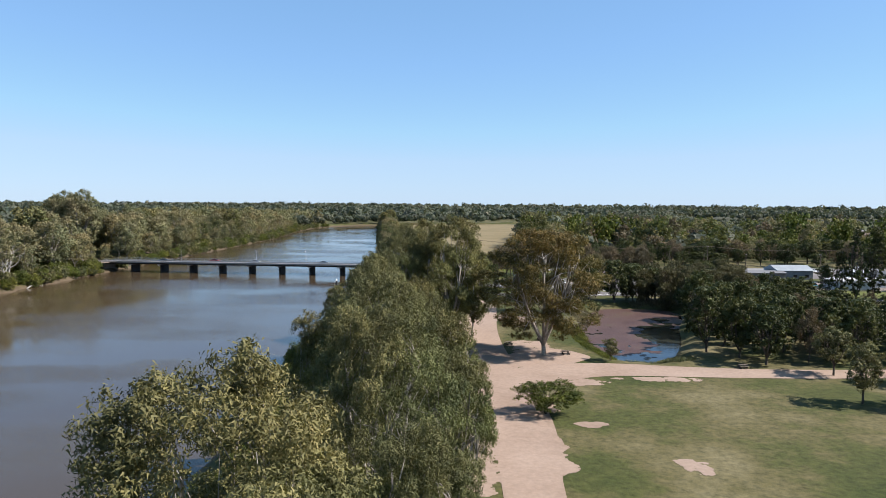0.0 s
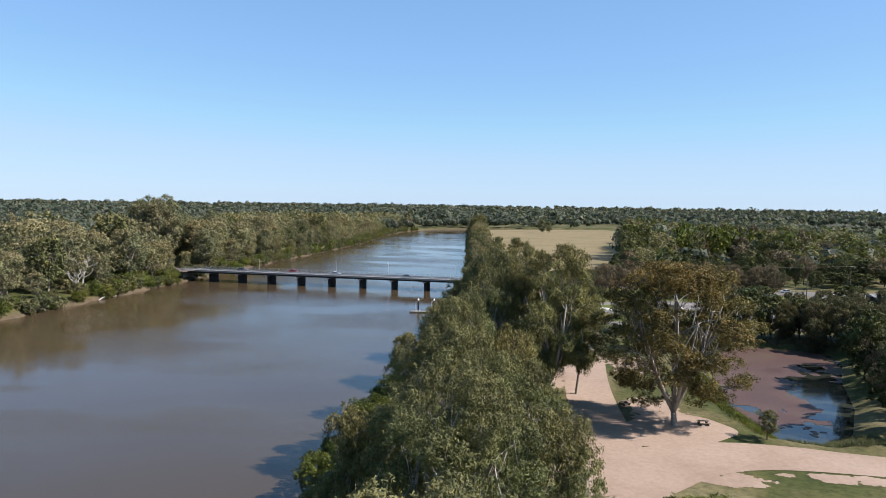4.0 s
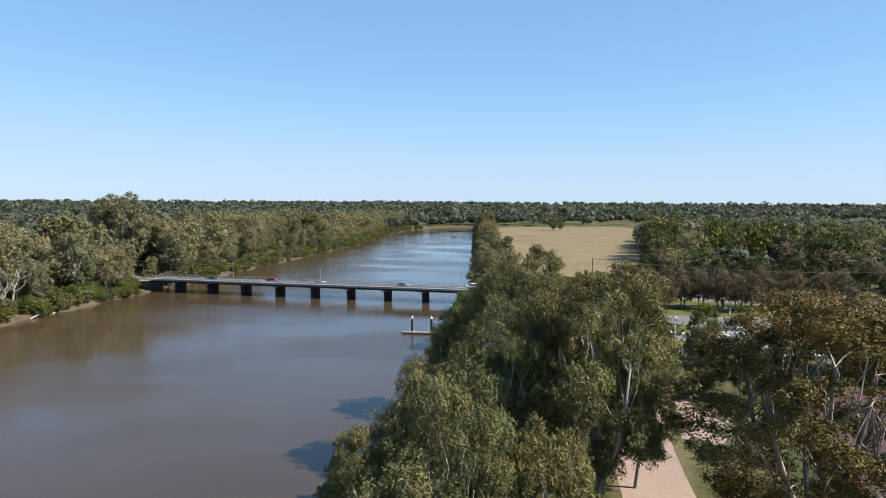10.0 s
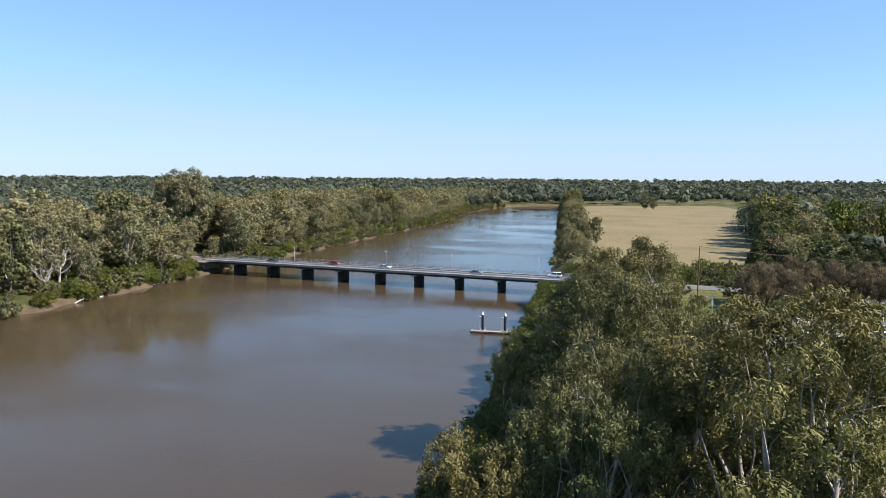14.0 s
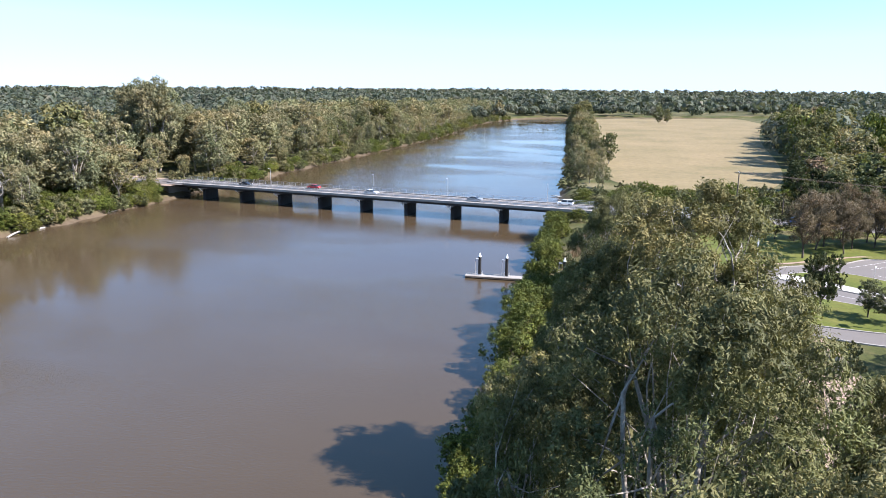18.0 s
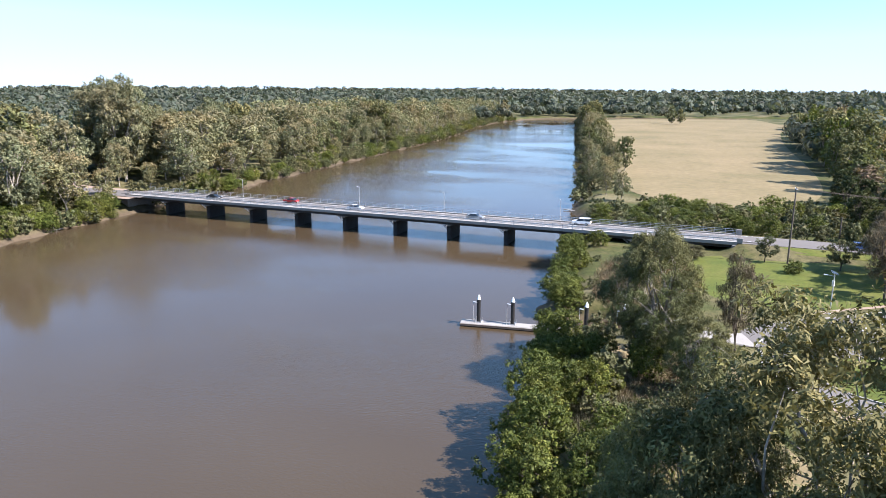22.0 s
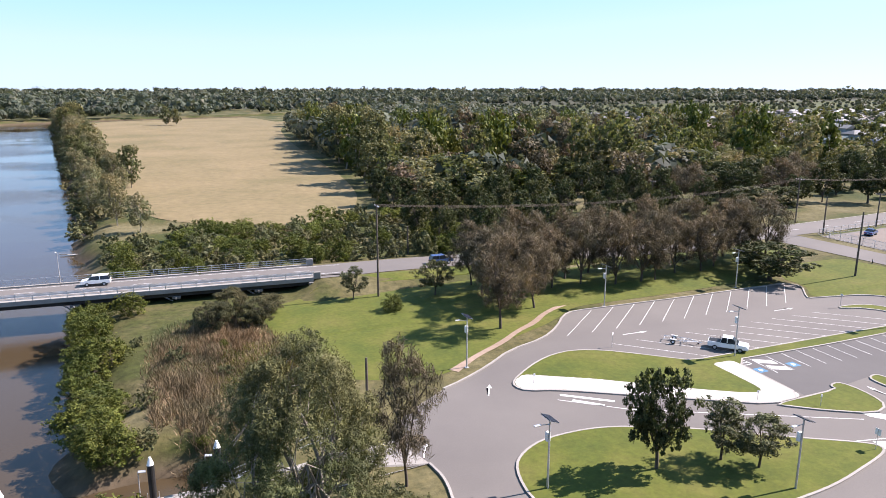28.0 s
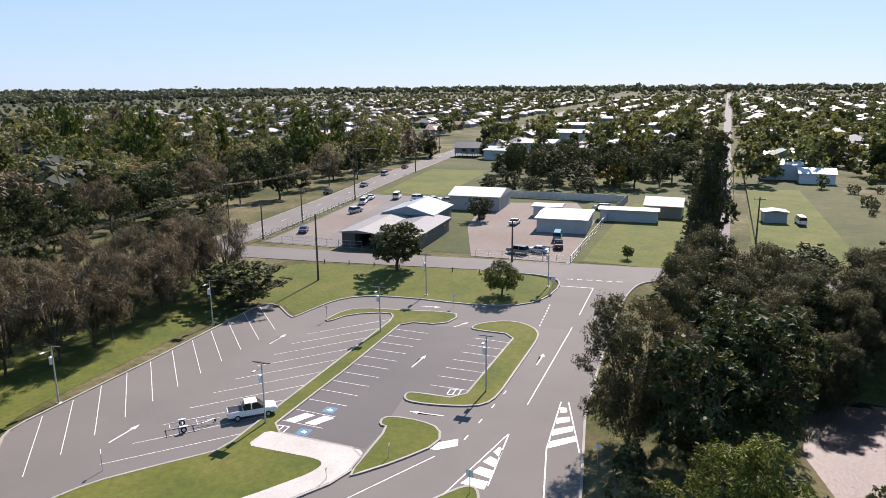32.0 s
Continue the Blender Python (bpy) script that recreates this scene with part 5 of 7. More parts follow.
# the paperbark grove between the pond and the town
for x, y in scatter(47, 140, 110, 249, 6.4, 3000, lambda x, y: not (x < 63 and y < 150) and y > 143 and float(edge_distance(np.array(x), np.array(y), POND_SHAPE)) > 3 and not bool(inside(np.array(x), np.array(y), POND_SHAPE)) and (x > 57 or y > 241) and y < 243, 8):
    if random.random() < 0.75:
        plant("grove", x, y, random.uniform(11.5, 15.5) - 0.09 * max(0, x - 62), random.uniform(4.2, 6), any_of("grove"), "paperbarks of the grove")
    else:
        plant("she_oak", x, y, random.uniform(10, 13) - 0.06 * max(0, x - 62), None, any_of("she_oak"), "paperbarks of the grove")
for x, y, h, r in ((53.8, 247.3, 15.8, 5.9), (72.5, 243, 13, 4.6), (80, 242, 14, 4.6), (88, 241, 13.5, 4.6), (95, 238.5, 14.5, 4.8), (101, 240, 12, 4.4), (63, 240, 9, 3.2), (69, 237.5, 11.5, 3.8), (77, 236, 12.5, 4.6), (85, 235, 13, 5), (93, 231, 13, 5), (66, 233.5, 11.5, 4.4), (74, 231.5, 12, 4.6), (81, 228.5, 12.5, 4.8), (88, 226, 12, 4.8), (84, 220.5, 13, 4.8), (92, 218.5, 13.5, 5), (78.5, 223, 11.5, 4.4), (72, 225.5, 9.5, 3.8)):
    plant("near_grove", x, y, h, r, 0, "paperbarks of the grove")
plant("near_grove", 25.5, 215, 13.3, 5.6, 0, label="dark green tree standing between track and pond")
plant("near_grove", 33, 213, 12, 5.0, 0, label="dark green tree beside the pond")
plant("wattle", 30.5, 239.4, 13.6, 5.4, 0)
plant("shade", 30, 246, 6, 3, 0, label="dark green shrub beside the access road")
for x, y in scatter(14, 236, 46, 247, 5, 60, lambda x, y: True, 14):
    plant("scrub", x, y, random.uniform(2, 3.5), None, any_of("scrub"), "scrub beside the pond", into=SCRUB)
for x, y in scatter(34, 225, 50, 246, 5, 60, lambda x, y: True, 15):
    plant("scrub", x, y, random.uniform(2, 3.5), None, any_of("scrub"), "scrub beside the pond", into=SCRUB)

# between the road and the field
for x, y in scatter(-30, 352, 64, 400, 5.2, 1500, lambda x, y: dep(x, y) < -2 and y < 396 + 0.25 * x and not (0 < x < 30 and y > 396), 21):
    plant(random.choice(("scrub", "bush")), x, y, random.uniform(2.4, 5.2), random.uniform(2.4, 4.2), random.randrange(3), "scrub between road and field", into=SCRUB if y > 372 or x > 30 else None)
for x, y in scatter(36, 352, 118, 420, 6.5, 900, lambda x, y: x > 28 + (y - 352) * 0.2, 22):
    plant("grove", x, y, random.uniform(6.5, 12), None, any_of("grove"), "thicket beside the main road", into=None if y < 372 else WOOD_EAST)
# trees on the strip between river and field
y = 405.0
while y < 1000:
    x = bank_x(y) + random.uniform(3, 15)
    h = random.uniform(8, 13) if y < 560 else random.uniform(12, 19)
    plant("far_gum", x, y, h, h * 0.36, any_of("far_gum"), "trees between river and field")
    plant("scrub", bank_x(y) + random.uniform(0, 5), y + 4, random.uniform(3, 6), 4, any_of("scrub"), "trees between river and field", into=SCRUB)
    y += random.uniform(8, 13)
for x, y, h in ((-46, 560, 16), (-42, 585, 18), (-38, 520, 13), (-25, 492, 15), (-56, 780, 22), (-60, 800, 24), (-64, 830, 22), (8, 915, 17), (16, 912, 15), (-62, 760, 22)):
    plant("far_olive", x, y, h, h * 0.33, any_of("far_olive"), "trees between river and field")
# woodland east of the field
def east_edge(y):
    return float(np.interp(y, (398, 450, 520, 680, 860, 1010), (38, 50, 60, 76, 106, 186)))
for x, y in scatter(36, 400, 330, 760, 11.5, 2400, lambda x, y: x > east_edge(y) + 3 and x < east_edge(y) + 60 + (y < 560) * 60, 23):
    plant(random.choice(("wood_gum", "wood_gum", "wood_dark", "wood_dark", "wood_brown", "wood_green")), x, y, random.uniform(10, 23) if y > 440 else random.uniform(8, 15), random.uniform(5, 8.5), random.randrange(3), "woodland east of the field", into=WOOD_EAST)
for x, y, h, r in ((62, 520, 24, 10), (70, 505, 24, 10), (55, 470, 20, 8), (66, 545, 25, 10), (74, 575, 24, 10), (52, 446, 17, 7)):
    plant("far_olive", x, y, h, r, any_of("far_olive"), "woodland east of the field", "tall dense dark gum casting shade on the field")

BANK_HOUSES = [(-204, 455), (-229, 586), (-246, 606), (-268, 668), (-282, 690), (-252, 640), (-330, 760), (-300, 800), (-345, 840)]

# the wooded far bank
for x, y in scatter(-262, 190, -160, 1010, 10.5, 9000, lambda x, y: -75 < dep(x, y) < -7 and x < -120 and all(math.hypot(x - hx, y - hy) > 12 for hx, hy in BANK_HOUSES) and not (353 < y + 0.1 * (x + 166) < 375) and not (-232 < x < -196 and 355 < y < 395), 31):
    near = dep(x, y) > -16
    h = random.uniform(8, 15) if near and random.random() < 0.6 else random.uniform(15, 28)
    if y > 700:
        h *= 0.8
    kind = "far_gum" if random.random() < 0.8 else "far_olive"
    near = dep(x, y) > -38 and 230 < y < 620
    plant(kind if near else "wood_gum", x, y, h, h * random.uniform(0.32, 0.46), any_of(kind), "gums of the wooded bank", into=None if near else WOOD_WEST)
for x, y, h, r in ((-201, 391, 37, 12), (-214, 396, 36, 12), (-192, 402, 27, 9), (-222, 405, 33, 10), (-186, 430, 27, 9), (-196, 440, 29, 9)):
    plant("great_gum", x, y, h, r, any_of("great_gum"), "gums of the wooded bank", "very tall grey-green gum above the wooded bank")
y = 230.0
while y < 900:
    x = bank_x(y, -1) - random.uniform(-0.5, 5)
    if not 346 < y < 366:
        h = random.uniform(2.5, 5.5)
        plant("bush" if random.random() < 0.5 else "scrub", x, y, h, h * 0.8, random.randrange(3), "bushes along the wooded bank", z=max(0.3, float(land(x, y))), into=SCRUB if y > 400 else None)
    y += random.uniform(4.5, 8)
for x, y in scatter(-215, 190, -110, 1000, 4.2, 9000, lambda x, y: -9 < dep(x, y) < 1.0 and x < -115 and not 350 < y < 364, 36):
    h = random.uniform(2.2, 5.5)
    plant(random.choice(("bush", "scrub", "scrub")), x, y, h, h * 0.75, random.randrange(3), z=max(0.1, float(land(x, y))), into=SCRUB)
for x, y in scatter(-196, 300, -168, 350, 4.5, 200, lambda x, y: dep(x, y) < -1, 33):
    plant("bush", x, y, random.uniform(3, 5.5), None, any_of("bush"), "bushes along the wooded bank")


def dead_tree(x, y, h, seed):
    rs = np.random.RandomState(seed)
    vs, fs = [], []
    limb(rs, vs, fs, (0, 0, -0.5), (h * 0.05, 0, h * 0.45), 0.45, 0.3, 7, 4, 0.03)
    for k in range(7):
        w = k * 0.9 + rs.rand()
        e = (math.cos(w) * h * 0.3, math.sin(w) * h * 0.3, h * (0.6 + 0.4 * rs.rand()))
        limb(rs, vs, fs, (h * 0.05, 0, h * (0.3 + 0.15 * rs.rand())), e, 0.22, 0.06, 5, 4, 0.12)
        for q in range(2):
            e2 = (e[0] * (1.2 + 0.3 * rs.rand()), e[1] * 1.3 + rs.normal(), e[2] + rs.rand() * 1.5)
            limb(rs, vs, fs, np.array(e) * (0.7, 0.7, 0.85), e2, 0.08, 0.03, 4, 2, 0.1)
    t = thing("dead_tree", "bleached dead tree with bare branches on the bank", "dead tree", "dead trees", at=pose(x, y, float(land(x, y))))
    part("trunk", mesh_of("trunk", np.array(vs), np.array(fs), BARK_DEAD, True), BARK_DEAD, t)


dead_tree(-180, 291, 15, 1)
dead_tree(-186, 300, 14, 2)
dead_tree(-176, 281, 10, 3)


def drift_log(x, y, length, turn):
    rs = np.random.RandomState(int(length * 10))
    vs, fs = [], []
    limb(rs, vs, fs, (0, 0, 0.1), (length, 0, 0.35), 0.28, 0.12, 6, 5, 0.04)
    limb(rs, vs, fs, (length * 0.6, 0, 0.2), (length * 0.8, 1.2, 0.7), 0.1, 0.04, 4, 2, 0.1)
    tagged(new("drift_log", mesh_of("drift_log", np.array(vs), np.array(fs), BARK_DEAD, True)), "grey fallen log lying at the waterline", "log", "drift logs").matrix_basis = pose(x, y, 0, 0, 0, turn)


for a in ((-170.5, 296, 14, 95), (-171, 318, 9, 80), (-169, 285, 8, 100), (-33, 398, 9, 160), (-37, 470, 8, 150)):
    drift_log(*a)

gather("bank_woodland", WOOD_WEST, "grey-green gum woodland on the far bank", "woodland")
gather("field_woodland", WOOD_EAST, "dark green woodland east of the dry field", "woodland")
gather("scrub_belt", SCRUB, "mixed green scrub along banks and road", "scrub", False)


# Leaf litter with the shade between the far trees put into its dark colour.
SHADED_LITTER = mottled("woodland_litter", [(0.3, (0.032, 0.038, 0.02)), (0.7, (0.062, 0.06, 0.034))], 0.02, 0.4, 0.95, grain=0.3)
GARDEN = mottled("garden_grass", [(0.3, (0.03, 0.042, 0.008)), (0.55, (0.054, 0.062, 0.012)), (0.75, (0.085, 0.073, 0.028))], 0.04, 0.5, 0.95, grain=0.3)
flat("woodland_floor", [(-4700, -1500), (-300, -1500), (-300, 340), (-320, 900), (-320, 1330), (4700, 1450), (4700, 4700), (-4700, 4700)], 4.86, SHADED_LITTER, "shaded leaf litter under the far woodland", "ground")
for ys in ((-1500, 205, 3.0), (400, 1430, 0)):
    flat("garden_ground", [(308, ys[0]), (1900, ys[0]), (1900, ys[1] - 32 * ys[2]), (308, ys[1])], 4.53, GARDEN, "garden lawns between the town houses", "ground")
flat("garden_ground", [(308, 243), (520, 229), (1200, 184), (1200, 376), (520, 351), (308, 344)], 4.53, GARDEN, "garden lawns between the town houses", "ground")

flat("garden_ground", [(121.5, 192), (308, 192), (308, 216), (121.5, 229)], 4.53, GARDEN, "green grass between the yards", "ground")
flat("garden_ground", [(121.5, 240), (308, 229), (308, 345), (200, 338), (124, 331)], 4.53, GARDEN, "green grass between the yards", "ground")
flat("garden_ground", [(60, 349), (124, 343), (240, 352), (308, 356), (308, 400), (60, 400)], 4.53, GARDEN, "shaded grass beside the main road", "ground", lift=0.05)

# far woods, too many to count
def wood_clumps(name, seed, n, far0, far1, a0, a1, leafs, size, height, label, keep):
    rs = np.random.RandomState(seed)
    ang = np.radians(a0 + (a1 - a0) * rs.rand(n))
    d = np.sqrt(far0 ** 2 + (far1 ** 2 - far0 ** 2) * rs.rand(n))
    x, y = -10 + d * np.sin(ang), 120 + d * np.cos(ang)
    clear = np.sin(x * 0.021 + 0.8 * np.sin(y * 0.012)) + np.sin(y * 0.027 + 1.1 * np.sin(x * 0.009)) + 0.6 * np.sin((x + y) * 0.06)
    ok = keep(x, y) & (river_depth(x, y) < -6) & (clear < 1.25 + 0.4 * rs.rand(n))
    x, y = x[ok], y[ok]
    n = len(x)
    h = height * (0.42 + 0.4 * rs.rand(n) ** 1.5 + 0.45 * rs.rand(n) ** 6 + 0.22 * np.sin(x * 0.011 + 1) * np.sin(y * 0.013))
    r = h * (0.42 + 0.26 * rs.rand(n))
    u = rs.normal(size=(n, leafs, 3))
    u /= np.linalg.norm(u, axis=2, keepdims=True)
    rad = 0.55 + 0.5 * rs.rand(n, leafs, 1)
    c = np.stack([x, y, land(x, y) + h * 0.6], 1)[:, None] + u * rad * np.stack([r, r, h * 0.37], 1)[:, None]
    a = rs.normal(size=(n, leafs, 3))
    a /= np.linalg.norm(a, axis=2, keepdims=True)
    nn = u + 0.2 * rs.normal(size=(n, leafs, 3))
    nn /= np.linalg.norm(nn, axis=2, keepdims=True)
    a -= nn * (a * nn).sum(2, keepdims=True)
    a /= np.linalg.norm(a, axis=2, keepdims=True)
    b = np.cross(nn, a)
    b /= np.linalg.norm(b, axis=2, keepdims=True)
    s = size * (0.6 + 0.8 * rs.rand(n, leafs, 1))
    v = np.stack([c - a * s * 0.6 + b * s * 0.8, c - a * s * 0.6 - b * s * 0.8, c + a * s], 2).reshape(-1, 3)
    tagged(new(name, mesh_of(name, v, np.arange(len(v)).reshape(-1, 3), LEAF_FAR_HAZE)), label, "woodland", kind="stuff")


def in_town(x, y):
    return ((x > 170) & (y < 352) & (y > -2500)) | ((x > 240 + 0.15 * np.maximum(y - 420, 0)) & (y > 395) & (y < 1400))


def outside_near(x, y):
    gap = np.zeros(np.shape(x), bool)
    for hx, hy in BANK_HOUSES:
        gap |= (np.hypot(x - hx, y - hy) < 17) | ((np.abs(x - hx - (hy - y) * 0.3) < 9) & (y < hy) & (y > hy - 45))
    field = inside(x, y, FIELD_SHAPE)
    yard = (x > 20) & (x < 300) & (y > 225) & (y < 400)
    strip = (x > -80) & (x < np.interp(y, (398, 450, 520, 680, 860, 1010), (38, 50, 60, 76, 106, 186))) & (y > 350) & (y < 1040)
    roads = (np.abs(y - (234 - 0.0667 * (x - 142))) < 9) & (x > 100) | (np.abs(y - (347 + 0.03 * (x - 236))) < 12) & (x > 0)
    left_road = (np.abs(y - 366 - 0.02 * (-x - 200)) < 9) & (x < -165)
    return ~gap & ~field & ~yard & ~strip & ~roads & ~left_road & ~((x > -60) & (x < 125) & (y < 420))


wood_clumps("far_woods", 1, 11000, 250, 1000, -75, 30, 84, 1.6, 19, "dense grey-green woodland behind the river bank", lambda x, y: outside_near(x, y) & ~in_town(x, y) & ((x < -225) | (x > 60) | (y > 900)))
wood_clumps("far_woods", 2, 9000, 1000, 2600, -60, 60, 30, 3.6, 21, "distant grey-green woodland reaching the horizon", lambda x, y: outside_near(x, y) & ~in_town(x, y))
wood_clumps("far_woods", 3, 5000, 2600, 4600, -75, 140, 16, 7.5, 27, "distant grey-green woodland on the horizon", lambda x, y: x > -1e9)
wood_clumps("town_greenery", 4, 4000, 600, 1500, 20, 140, 26, 1.9, 8, "garden trees between the far houses of the town", lambda x, y: outside_near(x, y) & in_town(x, y))
wood_clumps("town_greenery", 5, 4600, 1500, 2700, 20, 140, 18, 2.2, 8, "garden trees between the farthest houses", lambda x, y: outside_near(x, y) & in_town(x, y))
# pond weed: irregular rafts
def pond_weed():
    vs, fs = [], []
    step = 0.8
    for i in range(60):
        for j in range(118):
            x, y = 32 + i * step, 146 + j * step
            v = noise.fractal(Vector((x * 0.11, y * 0.07, 1.3)), 0.9, 2.2, 5)
            lean = np.interp(y, (146, 175, 200, 215, 240), (-0.45, -0.35, -0.12, 0.25, 0.8)) + np.interp(x - (38 + (y - 150) * 0.36), (-6, 2, 9, 15), (0.75, 0.45, -0.15, -0.3))
            if v + lean > 0.13:
                n = len(vs)
                vs += [(x + a * step * 0.62 + random.uniform(-0.15, 0.15), y + b * step * 0.62 + random.uniform(-0.15, 0.15), 1.772) for a, b in ((-1, -1), (1, -1), (1, 1), (-1, 1))]
                fs.append((n, n + 1, n + 2, n + 3))
    vs = [(x, y, z + 0.0004 * (k // 4 % 40)) for k, (x, y, z) in enumerate(vs)]
    tagged(new("pond_weed", mesh_of("pond_weed", vs, fs, WEED)), "reddish-brown floating weed on the pond", "pond weed", kind="stuff")


pond_weed()


def ragged(name, cx, cy, rx, ry, mat, label, category, lift=0.035, cell=0.35, seed=0.0):
    """A patch with a broken, uneven edge."""
    vs, fs = [], []
    nx, ny = int(2.6 * rx / cell), int(2.6 * ry / cell)
    for i in range(nx):
        for j in range(ny):
            u, v = (i / nx - 0.5) * 2.6, (j / ny - 0.5) * 2.6
            x, y = cx + u * rx, cy + v * ry
            if u * u + v * v + 0.9 * noise.fractal(Vector((x * 0.35, y * 0.35, seed)), 0.8, 2.1, 5) < 0.75:
                n = len(vs)
                vs += [(x + a * cell * 0.55, y + b * cell * 0.55, float(land(x, y)) + lift + 0.0003 * ((i * 7 + j * 3) % 20)) for a, b in ((-1, -1), (1, -1), (1, 1), (-1, 1))]
                fs.append((n, n + 1, n + 2, n + 3))
    tagged(new(name, mesh_of(name, vs, fs, mat)), label, category, kind="stuff")


for n, (x, y, rx, ry) in enumerate(((5, 88, 4, 10), (4, 120, 5, 12), (19, 145, 7, 6), (3, 150, 4, 12), (20, 162, 6, 7), (4, 185, 5, 14), (20, 198, 5, 12), (5, 225, 5, 12), (15, 92, 2.2, 9), (16, 116, 3, 7), (24, 129, 7, 2.6), (42, 131.5, 9, 2), (14, 66, 2, 9))):
    ragged("bare_verge", x, y, rx, ry, DIRT, "bare sandy verge beside the track", "ground", 0.03, 0.25, 40 + n * 2.7)

for n, (x, y, rx, ry) in enumerate(((32.4, 87.7, 2.2, 3.2), (22.7, 103.5, 2.6, 1.8))):
    ragged("bare_patch", x, y, rx, ry, DIRT, "bare worn earth in the park lawn", "ground", 0.04, 0.12, 90 + n * 3.1)

for n, (x, y, rx, ry) in enumerate(((-214, 376, 15, 9), (-196, 366, 9, 6), (-186, 440, 12, 5))):
    ragged("sandy_clearing", x, y, rx, ry, DIRT, "dry sandy clearing at the end of the bridge", "ground", 0.06, 1.0, 80 + n * 2.7)


# ---- town ----
random.seed(21)
WALLS = [(0.253, 0.249, 0.236), (0.219, 0.211, 0.194), (0.219, 0.211, 0.198), (0.232, 0.194, 0.16), (0.177, 0.101, 0.072), (0.253, 0.278, 0.295), (0.295, 0.278, 0.232)]
ROOFS = [(0.202, 0.206, 0.211), (0.152, 0.156, 0.16), (0.126, 0.135, 0.143), (0.16, 0.152, 0.135), (0.093, 0.097, 0.101), (0.177, 0.177, 0.169), (0.135, 0.139, 0.143), (0.169, 0.101, 0.076), (0.148, 0.177, 0.16), (0.219, 0.152, 0.126)]


def roof_mesh(w, d, h, rise, hip, over=0.6, gable_mat=None):
    """A hipped or gabled roof with eaves and real thickness, over a box w by d."""
    bm = bmesh.new()
    x, y = w / 2 + over, d / 2 + over
    r = max(0.01, x - y) if hip else x
    for dz in (0, -0.18):
        pass
    top = [(-x, -y, h), (x, -y, h), (x, y, h), (-x, y, h), (-r, 0, h + rise), (r, 0, h + rise)]
    low = [(a, b, c - 0.16) for a, b, c in top[:4]]
    v = [bm.verts.new(p) for p in top + low]
    for f in ((0, 1, 5, 4), (2, 3, 4, 5), (1, 2, 5), (3, 0, 4), (6, 7, 1, 0), (7, 8, 2, 1), (8, 9, 3, 2), (9, 6, 0, 3), (9, 8, 7, 6)):
        bm.faces.new([v[i] for i in f])
    bmesh.ops.recalc_face_normals(bm, faces=bm.faces[:])
    return bm


def house_proto(name, label, w, d, h, rise, hip, stumps=0.0, detailed=True, ell=None, wall=(0.7, 0.7, 0.68), roof=(0.7, 0.7, 0.7)):
    ob = thing(name, label, "house" if "house" in name else "building")
    bm = boxed(-w / 2, -d / 2, stumps, w / 2, d / 2, stumps + h)
    if ell:
        box(bm, w / 2 - ell[0], -d / 2 - ell[1], stumps, w / 2, -d / 2, stumps + h)
    if stumps:
        for i in range(4):
            for j in range(3):
                a, b = -w / 2 + 0.3 + i * (w - 0.6) / 3, -d / 2 + 0.3 + j * (d - 0.6) / 2
                box(bm, a - 0.12, b - 0.12, -0.3, a + 0.12, b + 0.12, stumps)
    else:
        pass
    part("wall", bm, WALL_PAINT, ob).color = (*wall, 1)
    part("roof", roof_mesh(w, d, stumps + h, rise, hip), ROOF_METAL, ob).color = (*roof, 1)
    if ell:
        o = part("porch_roof", roof_mesh(ell[1] + 1.2, ell[0], stumps + h, rise * 0.7, hip), ROOF_METAL, ob)
        o.matrix_basis = pose(w / 2 - ell[0] / 2, -d / 2 - ell[1] / 2 + 0.6, -0.05, 0, 0, 90)
        o.color = (*roof, 1)
    if detailed:
        for sx, n in ((-w / 2, 2), (w / 2, 2)):
            for i in range(n):
                y = -d / 4 + i * d / 2
                win = part("window", boxed(min(sx, sx * 1.006), y - 0.75, stumps + 1.0, max(sx, sx * 1.006), y + 0.75, stumps + 2.2), GLASS, ob)
        for sy in (-d / 2, d / 2):
            for i in range(2):
                x = -w / 4 + i * w / 2.6 - 0.3
                part("window", boxed(x - 0.8, min(sy, sy * 1.008), stumps + 1.0, x + 0.8, max(sy, sy * 1.008), stumps + 2.2), GLASS, ob)
        part("door", boxed(-0.45, d / 2, stumps + 0.05, 0.45, d / 2 + 0.05, stumps + 2.1), TIMBER, ob)
    return ob


HOUSES = [
    ("house", "low weatherboard house with a hipped metal roof", 15, 9.5, 2.7, 2.2, True, 0.5, True, (5, 3)),
    ("house", "raised timber house with a gabled metal roof", 12, 9, 2.8, 2.4, False, 1.9, True, None),
    ("house", "long low brick house with a pale hipped roof", 18, 9, 2.6, 2.0, True, 0.0, True, (6, 4)),
    ("house", "small square cottage with a steep hipped roof", 10.5, 9.5, 2.8, 2.8, True, 0.7, True, None),
]
FARH = [
    ("house", "distant house with a pale metal roof", 15, 10, 3.2, 2.2, True, 0.0, False, None),
    ("house", "distant gabled house with a pale metal roof", 13, 9, 3.4, 2.3, False, 0.0, False, (5, 4)),
]
HP = {}


def put_house(key, spec, x, y, turn, scale=1.0, wall=None, roof=None, group="houses of the town"):
    m = pose(x, y, float(land(x, y)), 0, 0, turn) @ Matrix.Diagonal((scale, scale, scale, 1))
    if key not in HP:
        HP[key] = house_proto(*spec)
        ob, kids = HP[key], PARTS[HP[key]]
        ob.matrix_basis = m
    else:
        ob, kids = twin(HP[key], m)
    wall, roof = wall or random.choice(WALLS), roof or random.choice(ROOFS)
    for o in kids:
        if o.name.startswith("wall"):
            o.color = (*wall, 1)
        elif "roof" in o.name:
            o.color = (*roof, 1)
    return tagged(ob, group=group)


def street_y(x):
    return 234 - 0.0667 * (x - 142)


